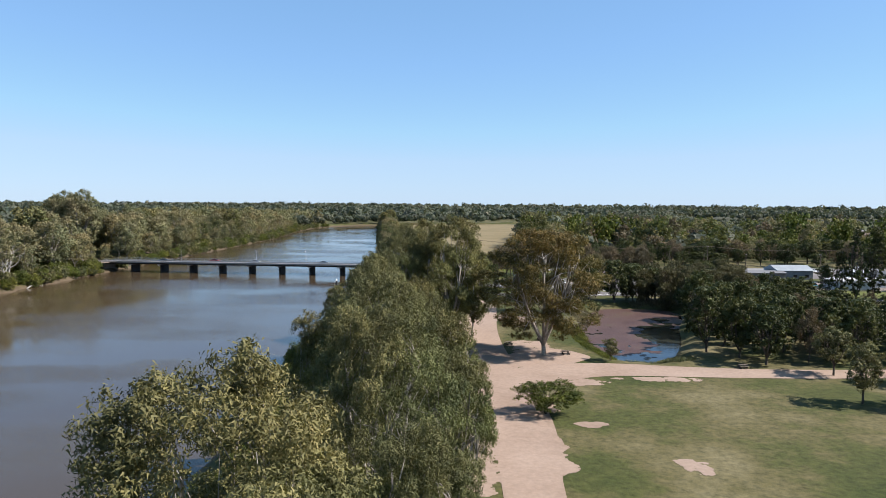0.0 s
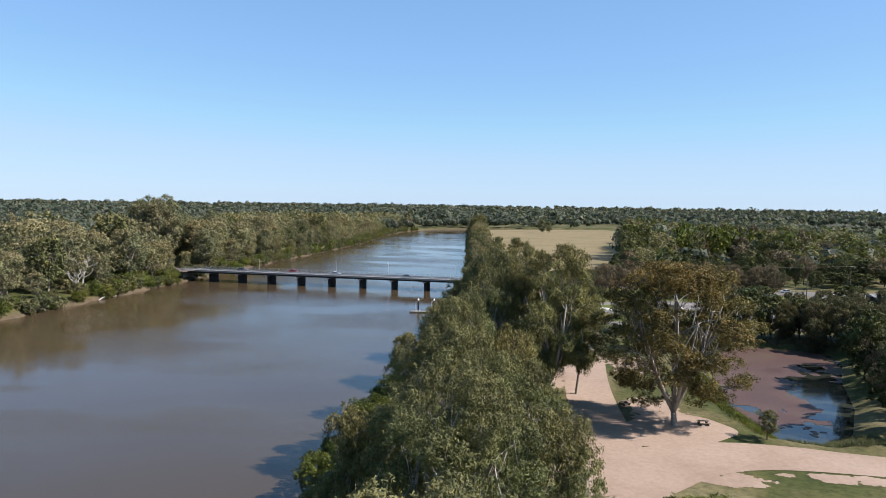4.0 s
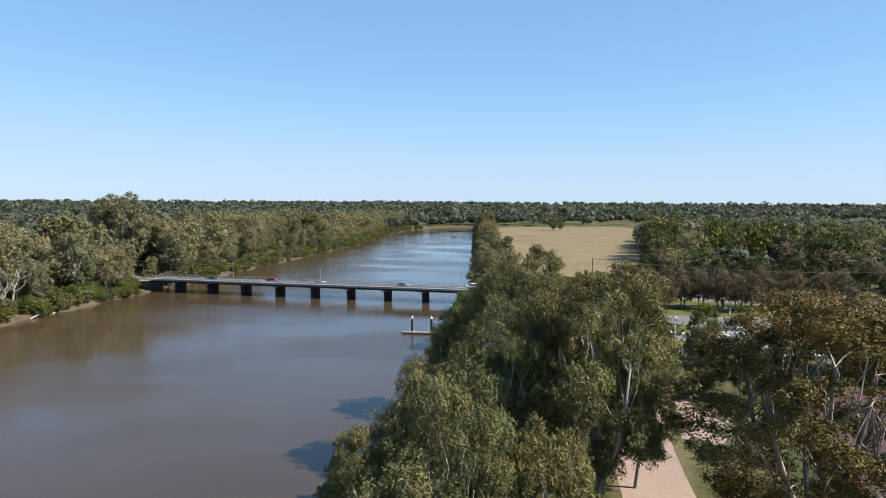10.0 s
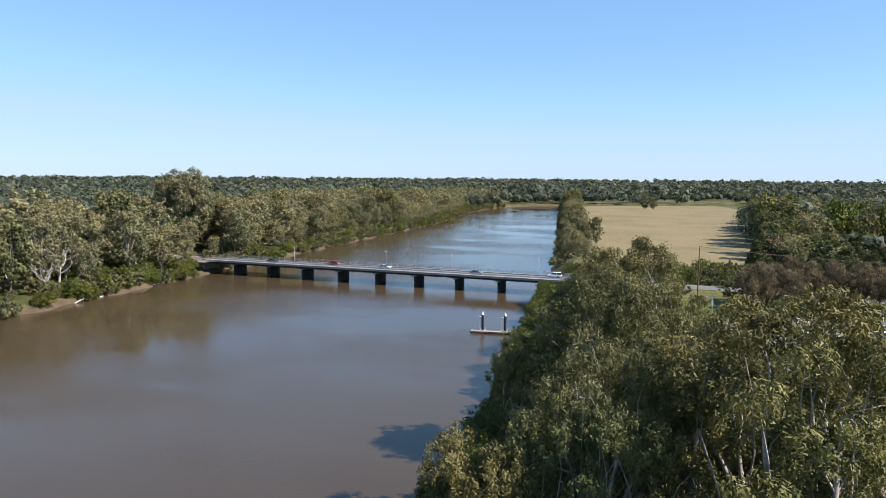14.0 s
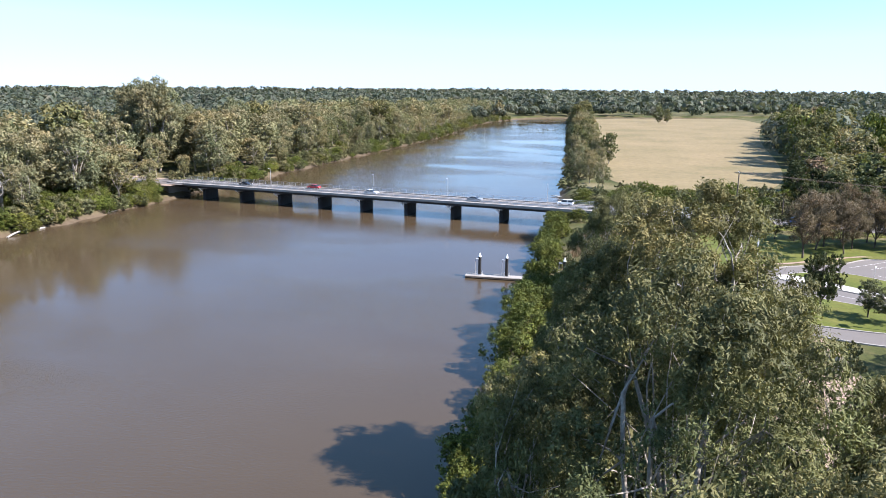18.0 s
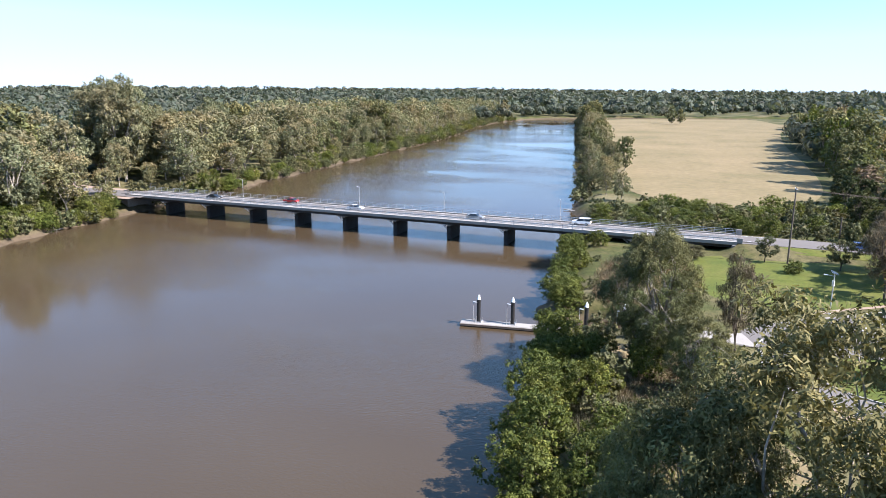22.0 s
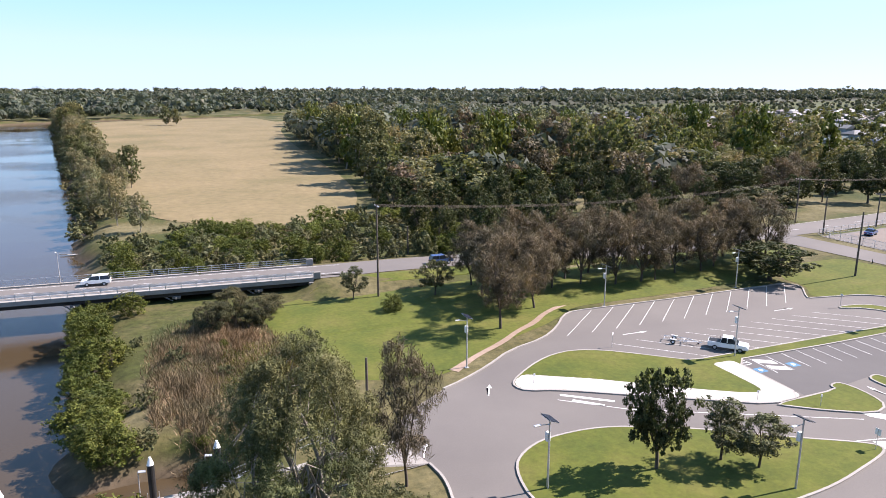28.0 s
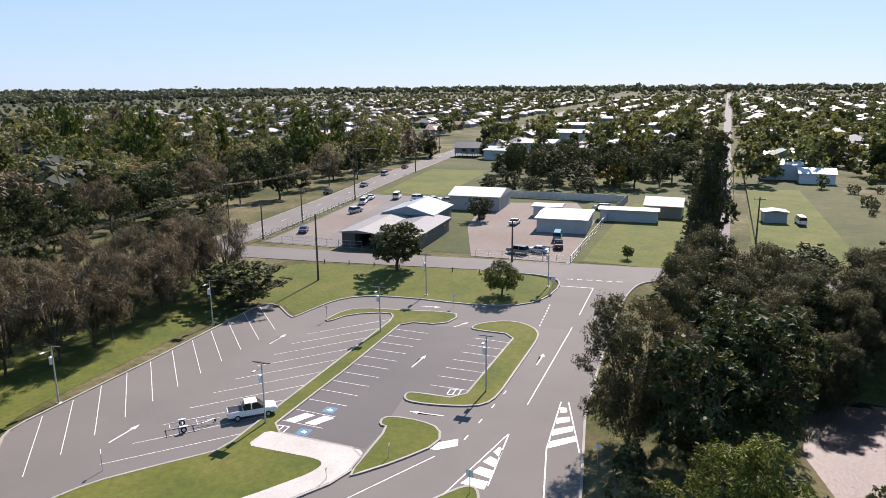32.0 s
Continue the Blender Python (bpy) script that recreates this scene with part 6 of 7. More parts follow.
def free_for_house(x, y):
    if 222 < y < 352 and x < 308:
        return False
    if y <= 222 and x < 238:
        return False
    if 352 <= y < 392:
        return False
    if y >= 392 and x < 262 + 0.22 * (y - 392):
        return False
    if abs(x - 332) < 12 or abs(x - 532) < 12:
        return False
    return y < 900


far_rows, garden = [], []
for s in range(-13, 9):
    for side in (-1, 1):
        x = 236.0
        while x < 1500:
            x += random.uniform(15, 30)
            y = street_y(x) + 88 * s + side * random.uniform(15, 32)
            d = math.hypot(x, y - 240)
            ang = math.degrees(math.atan2(x + 12, y - 245))
            if not free_for_house(x, y) or random.random() < 0.13 or not 8 < ang < 112:
                continue
            turn = -3.8 + (0 if side > 0 else 180) + random.choice((0, 0, 90)) + random.uniform(-6, 6)
            if d < 430:
                put_house(k := random.randrange(4), HOUSES[k], x, y, turn, random.uniform(0.9, 1.1))
            elif d < 640:
                put_house(10 + (k := random.randrange(2)), FARH[k], x, y, turn, random.uniform(0.85, 1.15))
            else:
                far_rows.append((x, y, turn, random.uniform(0.8, 1.25), random.randrange(3)))
            for _ in range(random.choice((1, 2, 2, 3))):
                garden.append((x + random.uniform(-11, 11), y + random.choice((-side * random.uniform(8, 12), side * random.uniform(8, 24)))))


FAR_ROOFS, _nt, _b = material("mixed_town_roofing", 0.6)
_geo = _nt.nodes.new("ShaderNodeNewGeometry")
_nt.links.new(ramp(_nt, _geo.outputs["Random Per Island"], [(0.0, (0.042, 0.041, 0.04)), (0.3, (0.084, 0.082, 0.08)), (0.55, (0.126, 0.126, 0.126)), (0.72, (0.11, 0.072, 0.055)), (0.8, (0.152, 0.152, 0.148)), (1.0, (0.211, 0.211, 0.206))]), _b.inputs["Base Color"])


def far_houses(rows):
    """The rest of the town: roofs and walls too far off to count."""
    for kind, mat in enumerate((FAR_ROOFS,)):
        vs, fs, n = [], [], 0
        for x, y, turn, sc, k in rows:
            w, d, h, rise = 7.5 * sc, 5 * sc, 3.4, 2.0
            r = w - d
            p = [(-w, -d, 0), (w, -d, 0), (w, d, 0), (-w, d, 0), (-w, -d, h), (w, -d, h), (w, d, h), (-w, d, h), (-r, 0, h + rise), (r, 0, h + rise)]
            c, q = math.cos(radians(turn)), math.sin(radians(turn))
            z = float(land(x, y))
            vs += [(x + c * a - q * b, y + q * a + c * b, z + e) for a, b, e in p]
            fs += [tuple(n + i for i in f) for f in ((0, 1, 5, 4), (1, 2, 6, 5), (2, 3, 7, 6), (3, 0, 4, 7), (4, 5, 9, 8), (6, 7, 8, 9), (5, 6, 9, 9), (7, 4, 8, 8))]
            n += 10
        tri = [t for f in fs for t in (((f[0], f[1], f[2]), (f[0], f[2], f[3])) if f[2] != f[3] else ((f[0], f[1], f[2]),))]
        tagged(new("far_houses", mesh_of("far_houses", vs, tri, mat)), "far houses of the town with pale roofs", "houses", kind="stuff")


far_houses(far_rows)
TOWN_TREES = []
for i, (x, y) in enumerate(garden):
    h = random.uniform(4, 7.5) if random.random() < 0.85 else random.uniform(8, 14)
    d = math.hypot(x, y - 240)
    plant("town_tree" if d < 400 else "far_crown", x, y, h, h * random.uniform(0.4, 0.6), any_of("town_tree"), "garden trees of the town", into=None if d < 400 else TOWN_TREES)
for x, y in scatter(236, -120, 620, 222, 13, 2600, lambda x, y: abs(y - street_y(x)) > 9 and x > 238 and math.degrees(math.atan2(x + 12, y - 245)) < 112, 61) + scatter(308, 226, 620, 345, 15, 700, lambda x, y: abs(y - street_y(x)) > 9, 62):
    h = random.uniform(4, 8) if random.random() < 0.6 else random.uniform(8, 15)
    plant("far_crown", x, y, h, h * random.uniform(0.42, 0.6), any_of("town_tree"), "garden trees of the town", into=TOWN_TREES)
gather("town_trees", TOWN_TREES, "dark garden trees between the town houses", "trees", False)

# woodland and gardens north of the main road
NORTH_WOOD = []
for x, y in scatter(118, 356, 330, 560, 9.0, 2600, lambda x, y: x < 265 + 0.3 * (y - 392) + (y < 400) * 75, 51):
    near = y < 400 and x < 230
    tall = random.random() < 0.22
    plant(random.choice(("grove", "grove", "she_oak", "shade")) if near else random.choice(("wood_dark", "wood_dark", "wood_gum", "wood_gum", "wood_brown", "wood_green")), x, y, random.uniform(17, 24) if tall and not near else random.uniform(7, 14), random.uniform(6, 9) if tall else random.uniform(4, 6.5), 0 if near else random.randrange(3), "trees north of the main road", into=None if near else NORTH_WOOD)
gather("north_woodland", NORTH_WOOD, "dark mixed woodland beside the main road", "woodland", False)
# the tree belt behind the yards
for x, y in scatter(226, 236, 300, 305, 8.0, 500, lambda x, y: True, 52):
    plant("shade" if random.random() < 0.4 else "grove", x, y, random.uniform(6, 13), random.uniform(4, 6), 0, "tree belt behind the yards")
for x, y, h, r in ((262, 258, 13, 6), (222, 262, 8.5, 4.5), (430, 500, 9, 7)):
    plant("golden", x, y, h, r, 0, "yellow-flowering trees")
for x, y in ((205, 285), (206, 292), (208, 300), (212, 272), (216, 280), (200, 268)):
    plant("grove", x, y, random.uniform(5, 8), 4, random.randrange(3), "tree belt behind the yards")
for x, y, h in ((139, 235.6, 25), (146, 236.5, 25), (135, 238, 17), (153, 236, 24), (131, 240, 12), (161, 236, 22)):
    plant("hoop", x, y, h, 3.6 * h / 25 + 0.9, 0, "dark pines beside the straight street")
for x, y in ((300, 190), (320, 185), (250, 175), (270, 170)):
    plant("shade", x, y, random.uniform(6, 10), None, 0, "tree belt behind the yards")
plant("shade", 158, 290, 6.0, 3.6, 0, label="round green tree beside the workshop")
plant("shade", 126.9, 251.7, 2.6, 1.4, 0, label="small round shrub on the grass verge")
for x, y in scatter(122, 180, 236, 226, 6, 80, lambda x, y: y < 196, 53):
    plant("scrub", x, y, random.uniform(1.5, 3), None, any_of("scrub"), "low scrub on the empty lot", into=None)

# lots and yards
flat("green_lot", [(121, 246), (123, 260), (152, 258), (196, 254), (200, 240), (160, 238), (130, 242)], 0, LAWN, "empty grass lot between the yards", "lawn", lift=0.06)
flat("green_lot", [(122, 214), (122, 229), (150, 227), (235, 221), (235, 205), (150, 208)], 0, LAWN, "grass lot beside the straight street", "lawn", lift=0.06)
flat("green_lot", [(196, 312), (196, 333), (262, 338), (262, 314)], 0, LAWN, "open green lot beside the main road", "lawn", lift=0.06)
flat("gravel_yard", [(121, 262), (121, 282), (150, 291), (186, 296), (192, 270), (165, 262)], 0, RED_DIRT, "reddish gravel yard with parked vehicles", "yard", lift=0.06)
flat("dealer_yard", [(120, 305), (121, 330), (150, 331), (192, 334), (192, 310), (150, 300)], 0, ASPHALT, "asphalt forecourt of the workshop", "yard", lift=0.07)
flat("dealer_apron", [(128, 318), (130, 329), (180, 333), (182, 325)], 0, RED_DIRT, "pinkish concrete apron of the workshop", "yard", lift=0.085)


def shed(name, label, x, y, turn, w, d, h, rise, wall, roof, hip=False, windows=0, open_front=False):
    ob = thing(name, label, "building", at=pose(x, y, float(land(x, y)), 0, 0, turn))
    if open_front:
        bm = boxed(-w / 2, d / 2 - 3, 0, w / 2, d / 2, h)
        for i in range(5):
            a = -w / 2 + 0.3 + i * (w - 0.6) / 4
            box(bm, a - 0.1, -d / 2 + 0.2, 0, a + 0.1, -d / 2 + 0.4, h)
    else:
        bm = boxed(-w / 2, -d / 2, 0, w / 2, d / 2, h)
    part("wall", bm, WALL_PAINT, ob).color = (*wall, 1)
    part("roof", roof_mesh(w, d, h, rise, hip, 0.5), ROOF_METAL, ob).color = (*roof, 1)
    for i in range(windows):
        a = -w / 2 + (i + 0.5) * w / windows
        part("window", boxed(a - 0.8, -d / 2 - 0.05, 1.1, a + 0.8, -d / 2, 2.2), GLASS, ob)
    part("roller_door", boxed(w / 2, -1.5, 0, w / 2 + 0.06, 1.5, min(h - 0.3, 2.8)), STEEL, ob)
    return ob


WH, GR, LB = (0.444, 0.444, 0.432), (0.24, 0.24, 0.234), (0.348, 0.384, 0.42)
# Wall colours of the workshop are darkened to carry the canopy's shade.
shed("workshop", "low workshop canopy with a pale grey metal roof", 132.5, 307, 0, 22.5, 7.4, 3.5, 0.5, (0.10, 0.095, 0.09), (0.21, 0.205, 0.195), open_front=True)
shed("workshop", "dark grey roofed workshop wing", 132.5, 298.3, 0, 22.5, 9.2, 3.3, 0.7, (0.13, 0.125, 0.12), (0.15, 0.15, 0.152), windows=3)
shed("workshop", "workshop hall with a pale blue gabled roof", 149.5, 303.5, 0, 15, 12.5, 4.0, 1.9, (0.16, 0.175, 0.19), (0.25, 0.28, 0.30), windows=3)
shed("white_building", "white flat-roofed office building in the yard", 155.5, 268, 90, 11.5, 14, 3.4, 0.4, WH, (0.52, 0.52, 0.51), windows=3)
shed("annex", "low white annex behind the office", 169.5, 274.5, 90, 7, 5, 3.0, 0.3, WH, WH, windows=2)
shed("white_shed", "large white gabled storage shed", 179.5, 295.5, 90, 14, 14, 4.0, 1.6, (0.34, 0.335, 0.32), (0.42, 0.42, 0.41))
shed("grey_shed", "grey metal shed beside the fence", 169, 254, 90, 14, 5, 3.0, 0.4, (0.45, 0.48, 0.52), GR)
shed("cottage", "small cottage with a pale brown roof", 178, 245.5, 85, 9, 8, 3.2, 1.8, (0.26, 0.22, 0.19), (0.34, 0.32, 0.29), windows=2)
shed("lot_shed", "small grey garden shed on the grass lot", 176.6, 219.5, 4, 4.2, 5.2, 2.8, 0.4, (0.36, 0.38, 0.40), GR)
for x, y, w, d, h, rf in ((266, 207, 13, 10, 5.4, (0.60, 0.62, 0.63)), (256, 197, 11, 9, 3.6, (0.50, 0.58, 0.64)), (322, 200, 13, 10, 3.6, (0.56, 0.60, 0.57))):
    shed("white_house", "white two-storey weatherboard house with a metal roof", x, y, 86, w, d, h, 1.6, (0.58, 0.61, 0.64), rf, windows=3)
for x, y, w, d, h in ((312, 318, 40, 16, 4.5), (318, 296, 34, 14, 4.2), (352, 310, 44, 20, 5), (360, 270, 50, 18, 5), (420, 300, 60, 26, 6), (430, 262, 50, 20, 5.5), (500, 310, 60, 24, 6), (505, 262, 46, 24, 6), (600, 300, 60, 28, 6)):
    shed("shop_hall", "large low commercial hall with a pale metal roof", x, y, 86, d, w * 0.5, h, 1.2, random.choice(((0.5, 0.5, 0.49), GR, LB)), random.choice((WH, (0.32, 0.33, 0.34), (0.24, 0.25, 0.26), (0.24, 0.27, 0.26))), windows=2)


def fence(x0, y0, x1, y1, h, label, mat=STEEL, solid=False, pitch=2.6):
    a, b = Vector((x0, y0)), Vector((x1, y1))
    n = max(2, int((b - a).length / pitch))
    f = thing("fence", label, "fence")
    me = bpy.data.meshes.new("fence_post")
    bm = boxed(-0.04, -0.04, 0, 0.04, 0.04, h)
    bm.to_mesh(me)
    bm.free()
    me.materials.append(mat)
    for i in range(n + 1):
        p = a.lerp(b, i / n)
        o = new("fence_post", me)
        o.parent, o.location = f, (p.x, p.y, float(land(p.x, p.y)))
    t = math.degrees(math.atan2(b.y - a.y, b.x - a.x))
    L = (b - a).length
    for z0, z1 in (((0.1, h),) if solid else ((h - 0.06, h), (h * 0.5, h * 0.5 + 0.04), (0.1, 0.14))):
        part("fence_rail" if not solid else "fence_sheet", boxed(0, -0.02, z0, L, 0.02, z1, m=pose(a.x, a.y, float(land(a.x, a.y)), 0, 0, t)), mat, f)


fence(121, 306, 121.5, 331, 1.6, "chain wire fence round the workshop forecourt")
fence(121.5, 331, 196, 335.5, 1.6, "chain wire fence along the main road")
fence(120.6, 262, 121, 281, 1.5, "wire fence in front of the gravel yard")
fence(121, 262, 166, 259.5, 1.5, "wire fence between yard and grass lot")
fence(166, 259, 198, 256, 2.2, "pale metal sheet fence behind the lot", CONCRETE, True)
fence(196, 257, 198, 300, 2.2, "grey metal sheet fence behind the yards", STEEL, True)
fence(122, 228, 300, 217, 1.4, "timber fence along the straight street", TIMBER)

for hx, hy in BANK_HOUSES:
    put_house(k := random.randrange(4), HOUSES[k], hx, hy, random.choice((0, 90, 80)), 1.1, roof=random.choice(((0.68, 0.69, 0.70), (0.55, 0.56, 0.57))), group="houses on the wooded bank")


# ---- street furniture ----
def solar_lamp(x, y, turn=0):
    z = float(land(x, y))
    p = thing("solar_lamp", "grey solar lamp post with a tilted panel and battery box", "street lamp", "solar lamps of the car park", at=pose(x, y, z, 0, 0, turn))
    part("post", tubed((0, 0, 0), (0, 0, 6.9), 0.11, 0.07, 10), STEEL, p)
    part("base_plate", boxed(-0.25, -0.25, 0, 0.25, 0.25, 0.08, bev=0.02), STEEL, p)
    part("panel", boxed(-0.8, -0.45, -0.03, 0.8, 0.45, 0.03, m=pose(0, 0, 7.0, 20, 0, 0)), PANEL, p, "dark solar panel")
    part("panel_frame", boxed(-0.84, -0.49, -0.06, 0.84, 0.49, -0.032, m=pose(0, 0, 7.0, 20, 0, 0)), STEEL, p)
    part("battery_box", boxed(0.08, -0.2, 4.7, 0.42, 0.2, 5.6, bev=0.04), WHITE, p, "white battery box")
    part("lamp_arm", tubed((0, 0, 6.4), (0, 1.1, 6.55), 0.04), STEEL, p)
    part("lantern", boxed(-0.14, 0.9, 6.48, 0.14, 1.6, 6.6, bev=0.03), STEEL, p)


for a in ((47.4, 284.2, 85), (45, 309.7, 90), (73.4, 309.3, 92), (77.3, 283.5, 90), (61.9, 263.7, 88), (95.4, 282.7, 90), (104.6, 263.6, 90), (13.0, 295.4, 85), (7.4, 267, 90), (27.8, 258, 95)):
    solar_lamp(*a)


def power_pole(x, y, h, arms=1, label="tall grey timber power pole with a crossarm", turn=90, mat=TIMBER):
    p = thing("power_pole", label, "power pole", "power poles", at=pose(x, y, float(land(x, y)), 0, 0, turn))
    part("pole", tubed((0, 0, -0.5), (0, 0, h), 0.2, 0.13, 10), mat, p)
    for k in range(arms):
        c = part("crossarm", boxed(-1.2, -0.07, h - 0.5 - k * 0.9, 1.2, 0.07, h - 0.36 - k * 0.9), mat, p)
        for s in (-1.1, -0.4, 0.4, 1.1):
            part("insulator", tubed((s, 0, h - 0.36 - k * 0.9), (s, 0, h - 0.16 - k * 0.9), 0.05), WHITE, c)


POLES = [(12.6, 329.6, 16.2), (129.7, 338.5 + 6, 11.5), (224.3, 354.2, 11.5), (330, 357, 11)]
for x, y, h in POLES:
    power_pole(x, y, h)
for x, y, h, n in ((98.1, 304.4, 12.2, 0), (118.4, 273.0, 8.5, 0), (123.3, 331.4, 9, 0), (143.6, 332.6, 8.5, 1), (250.5, 341, 11, 1), (152.8, 225.8, 9.5, 1), (28.8, 357.7, 6, 0), (-3.2, 286.5, 7.2, 0), (103, 368, 10, 1), (180, 334.8, 8.5, 1)):
    power_pole(x, y, h, n, "bare timber pole beside the road" if n == 0 else "timber power pole with one crossarm")


def wire(a, b, sag, label="sagging black power line between poles"):
    a, b = np.array(a, float), np.array(b, float)
    n = 24
    vs, fs = [], []
    t = (b - a) / np.linalg.norm(b - a)
    s = np.array((-t[1], t[0], 0))
    for i in range(n + 1):
        k = i / n
        c = a + (b - a) * k - np.array((0, 0, 4 * sag * k * (1 - k)))
        for u, v in ((0.016, 0), (0, 0.016), (-0.016, 0), (0, -0.016)):
            vs.append(c + s * u + np.array((0, 0, v)))
    for i in range(n):
        for j in range(4):
            fs.append((4 * i + j, 4 * i + (j + 1) % 4, 4 * i + 4 + (j + 1) % 4, 4 * i + 4 + j))
    tagged(new("power_line", mesh_of("power_line", np.array(vs), np.array(fs), TIMBER)), label, "cable", "power lines")


def pole_top(p):
    return p[0], p[1], float(land(p[0], p[1])) + p[2] - 0.2


for p, q in zip(POLES[:-1], POLES[1:]):
    a, b = pole_top(p), pole_top(q)
    for s in (-1.1, -0.4, 0.4, 1.1):
        wire((a[0], a[1] + s, a[2]), (b[0], b[1] + s, b[2]), 2.4)


def road_sign(x, y, h, turn, w=0.6, mat=WHITE, label="small white road sign on a steel post"):
    p = thing("road_sign", label, "sign", "road signs", at=pose(x, y, float(land(x, y)), 0, 0, turn))
    part("post", tubed((0, 0, 0), (0, 0, h), 0.035), STEEL, p)
    part("plate", boxed(-w / 2, -0.03, h - w, w / 2, -0.005, h, bev=0.01), mat, p)


for a in ((102.2, 262.4, 2.6, 70, 0.8), (41.0, 259.8, 2.4, 80, 0.7), (34.6, 293.8, 2.2, 30, 0.4), (18.2, 287.4, 1.4, 0, 0.3), (39.3, 272.9, 1.4, 0, 0.3), (79.8, 293.4, 2.4, 90, 0.4), (91, 276.5, 2.2, 90, 0.5), (62.4, 251.2, 2.4, 80, 0.5), (48.9, 249.6, 2.4, 80, 0.5), (44.6, 268.9, 1.6, 0, 0.3)):
    road_sign(*a)
for k in range(7):
    b = thing("bollard", "short dark bollard on the grass verge", "bollard", "bollards on the verge", at=pose(109 - 0.15 * k, 277 + 5.2 * k, float(land(109, 277))))
    part("post", tubed((0, 0, 0), (0, 0, 0.8), 0.09, 0.09), BLACK, b)
    part("band", tubed((0, 0, 0.6), (0, 0, 0.7), 0.095, 0.095), WHITE, b)


def bench(x, y, turn):
    b = thing("picnic_bench", "weathered timber picnic bench on bare ground", "bench", "picnic benches", at=pose(x, y, float(land(x, y)) + 0.07, 0, 0, turn))
    part("tabletop", boxed(-0.9, -0.35, 0.7, 0.9, 0.35, 0.76), TIMBER, b)
    for s in (-0.75, 0.75):
        part("seat", boxed(-0.9, s - 0.14, 0.42, 0.9, s + 0.14, 0.47), TIMBER, b)
    for s in (-0.65, 0.65):
        part("leg", boxed(s - 0.05, -0.75, 0, s + 0.05, 0.75, 0.42), TIMBER, b)
        part("leg", boxed(s - 0.05, -0.06, 0.42, s + 0.05, 0.06, 0.7), TIMBER, b)


for a in ((27.2, 153, 10), (15.5, 163, 40), (61, 141, 5), (24, 169, 20)):
    bench(*a)
bin_ = thing("rubbish_bin", "dark green wheeled rubbish bin on the grass", "bin", at=pose(2.2, 292, 3.2))
part("body", boxed(-0.28, -0.3, 0.05, 0.28, 0.3, 1.0, bev=0.05), LEAF_DARK, bin_)
part("lid", boxed(-0.3, -0.33, 1.0, 0.3, 0.33, 1.08, bev=0.02), BLACK, bin_)
kiosk = thing("jetty_shelter", "low concrete landing with a timber wall at the gangway", "landing", at=pose(-6, 281.6, 2.4))
part("slab", boxed(-2.6, -1.6, 0, 2.6, 1.6, 0.4, bev=0.04), CONCRETE, kiosk)
part("wall", boxed(-2.6, -1.7, -0.6, 2.6, -1.6, 0.8), TIMBER, kiosk)

# ---- vehicles ----
def profile_body(bm, prof, w, inset=0.0):
    """A body shell from a side outline (x, z), w wide, narrowed above by inset."""
    lows = min(z for _, z in prof)
    highs = max(z for _, z in prof)
    side = []
    for s in (-1, 1):
        side.append([bm.verts.new((x, s * (w / 2 - inset * (z - lows) / max(highs - lows, 1e-6)), z)) for x, z in prof])
    n = len(prof)
    bm.faces.new(side[0])
    bm.faces.new(side[1][::-1])
    for i in range(n):
        bm.faces.new([side[0][i], side[1][i], side[1][(i + 1) % n], side[0][(i + 1) % n]])
    bmesh.ops.recalc_face_normals(bm, faces=bm.faces[:])
    return bm


CARS = {
    "ute": ("utility_truck", "double-cab utility truck", 5.3, [(2.6, 0.45), (2.62, 0.8), (2.45, 1.02), (1.3, 1.12), (-2.6, 1.12), (-2.62, 0.45)], [(1.35, 1.1), (0.55, 1.78), (-0.75, 1.8), (-0.95, 1.1)]),
    "sedan": ("car", "sedan with a rounded roof", 4.6, [(2.25, 0.4), (2.3, 0.7), (2.0, 0.88), (1.0, 0.98), (-1.9, 1.0), (-2.28, 0.92), (-2.3, 0.4)], [(1.05, 0.96), (0.3, 1.42), (-0.9, 1.44), (-1.75, 0.98)]),
    "wagon": ("car", "tall family wagon", 4.7, [(2.3, 0.45), (2.35, 0.8), (2.1, 1.0), (1.15, 1.1), (-2.3, 1.12), (-2.35, 0.45)], [(1.2, 1.08), (0.5, 1.72), (-2.0, 1.74), (-2.28, 1.1)]),
    "van": ("van", "boxy delivery van", 5.2, [(2.5, 0.45), (2.55, 0.95), (2.0, 1.3), (-2.5, 1.3), (-2.55, 0.45)], [(2.0, 1.28), (1.5, 2.1), (-2.48, 2.15), (-2.5, 1.28)]),
}
CAR_PROTO = {}


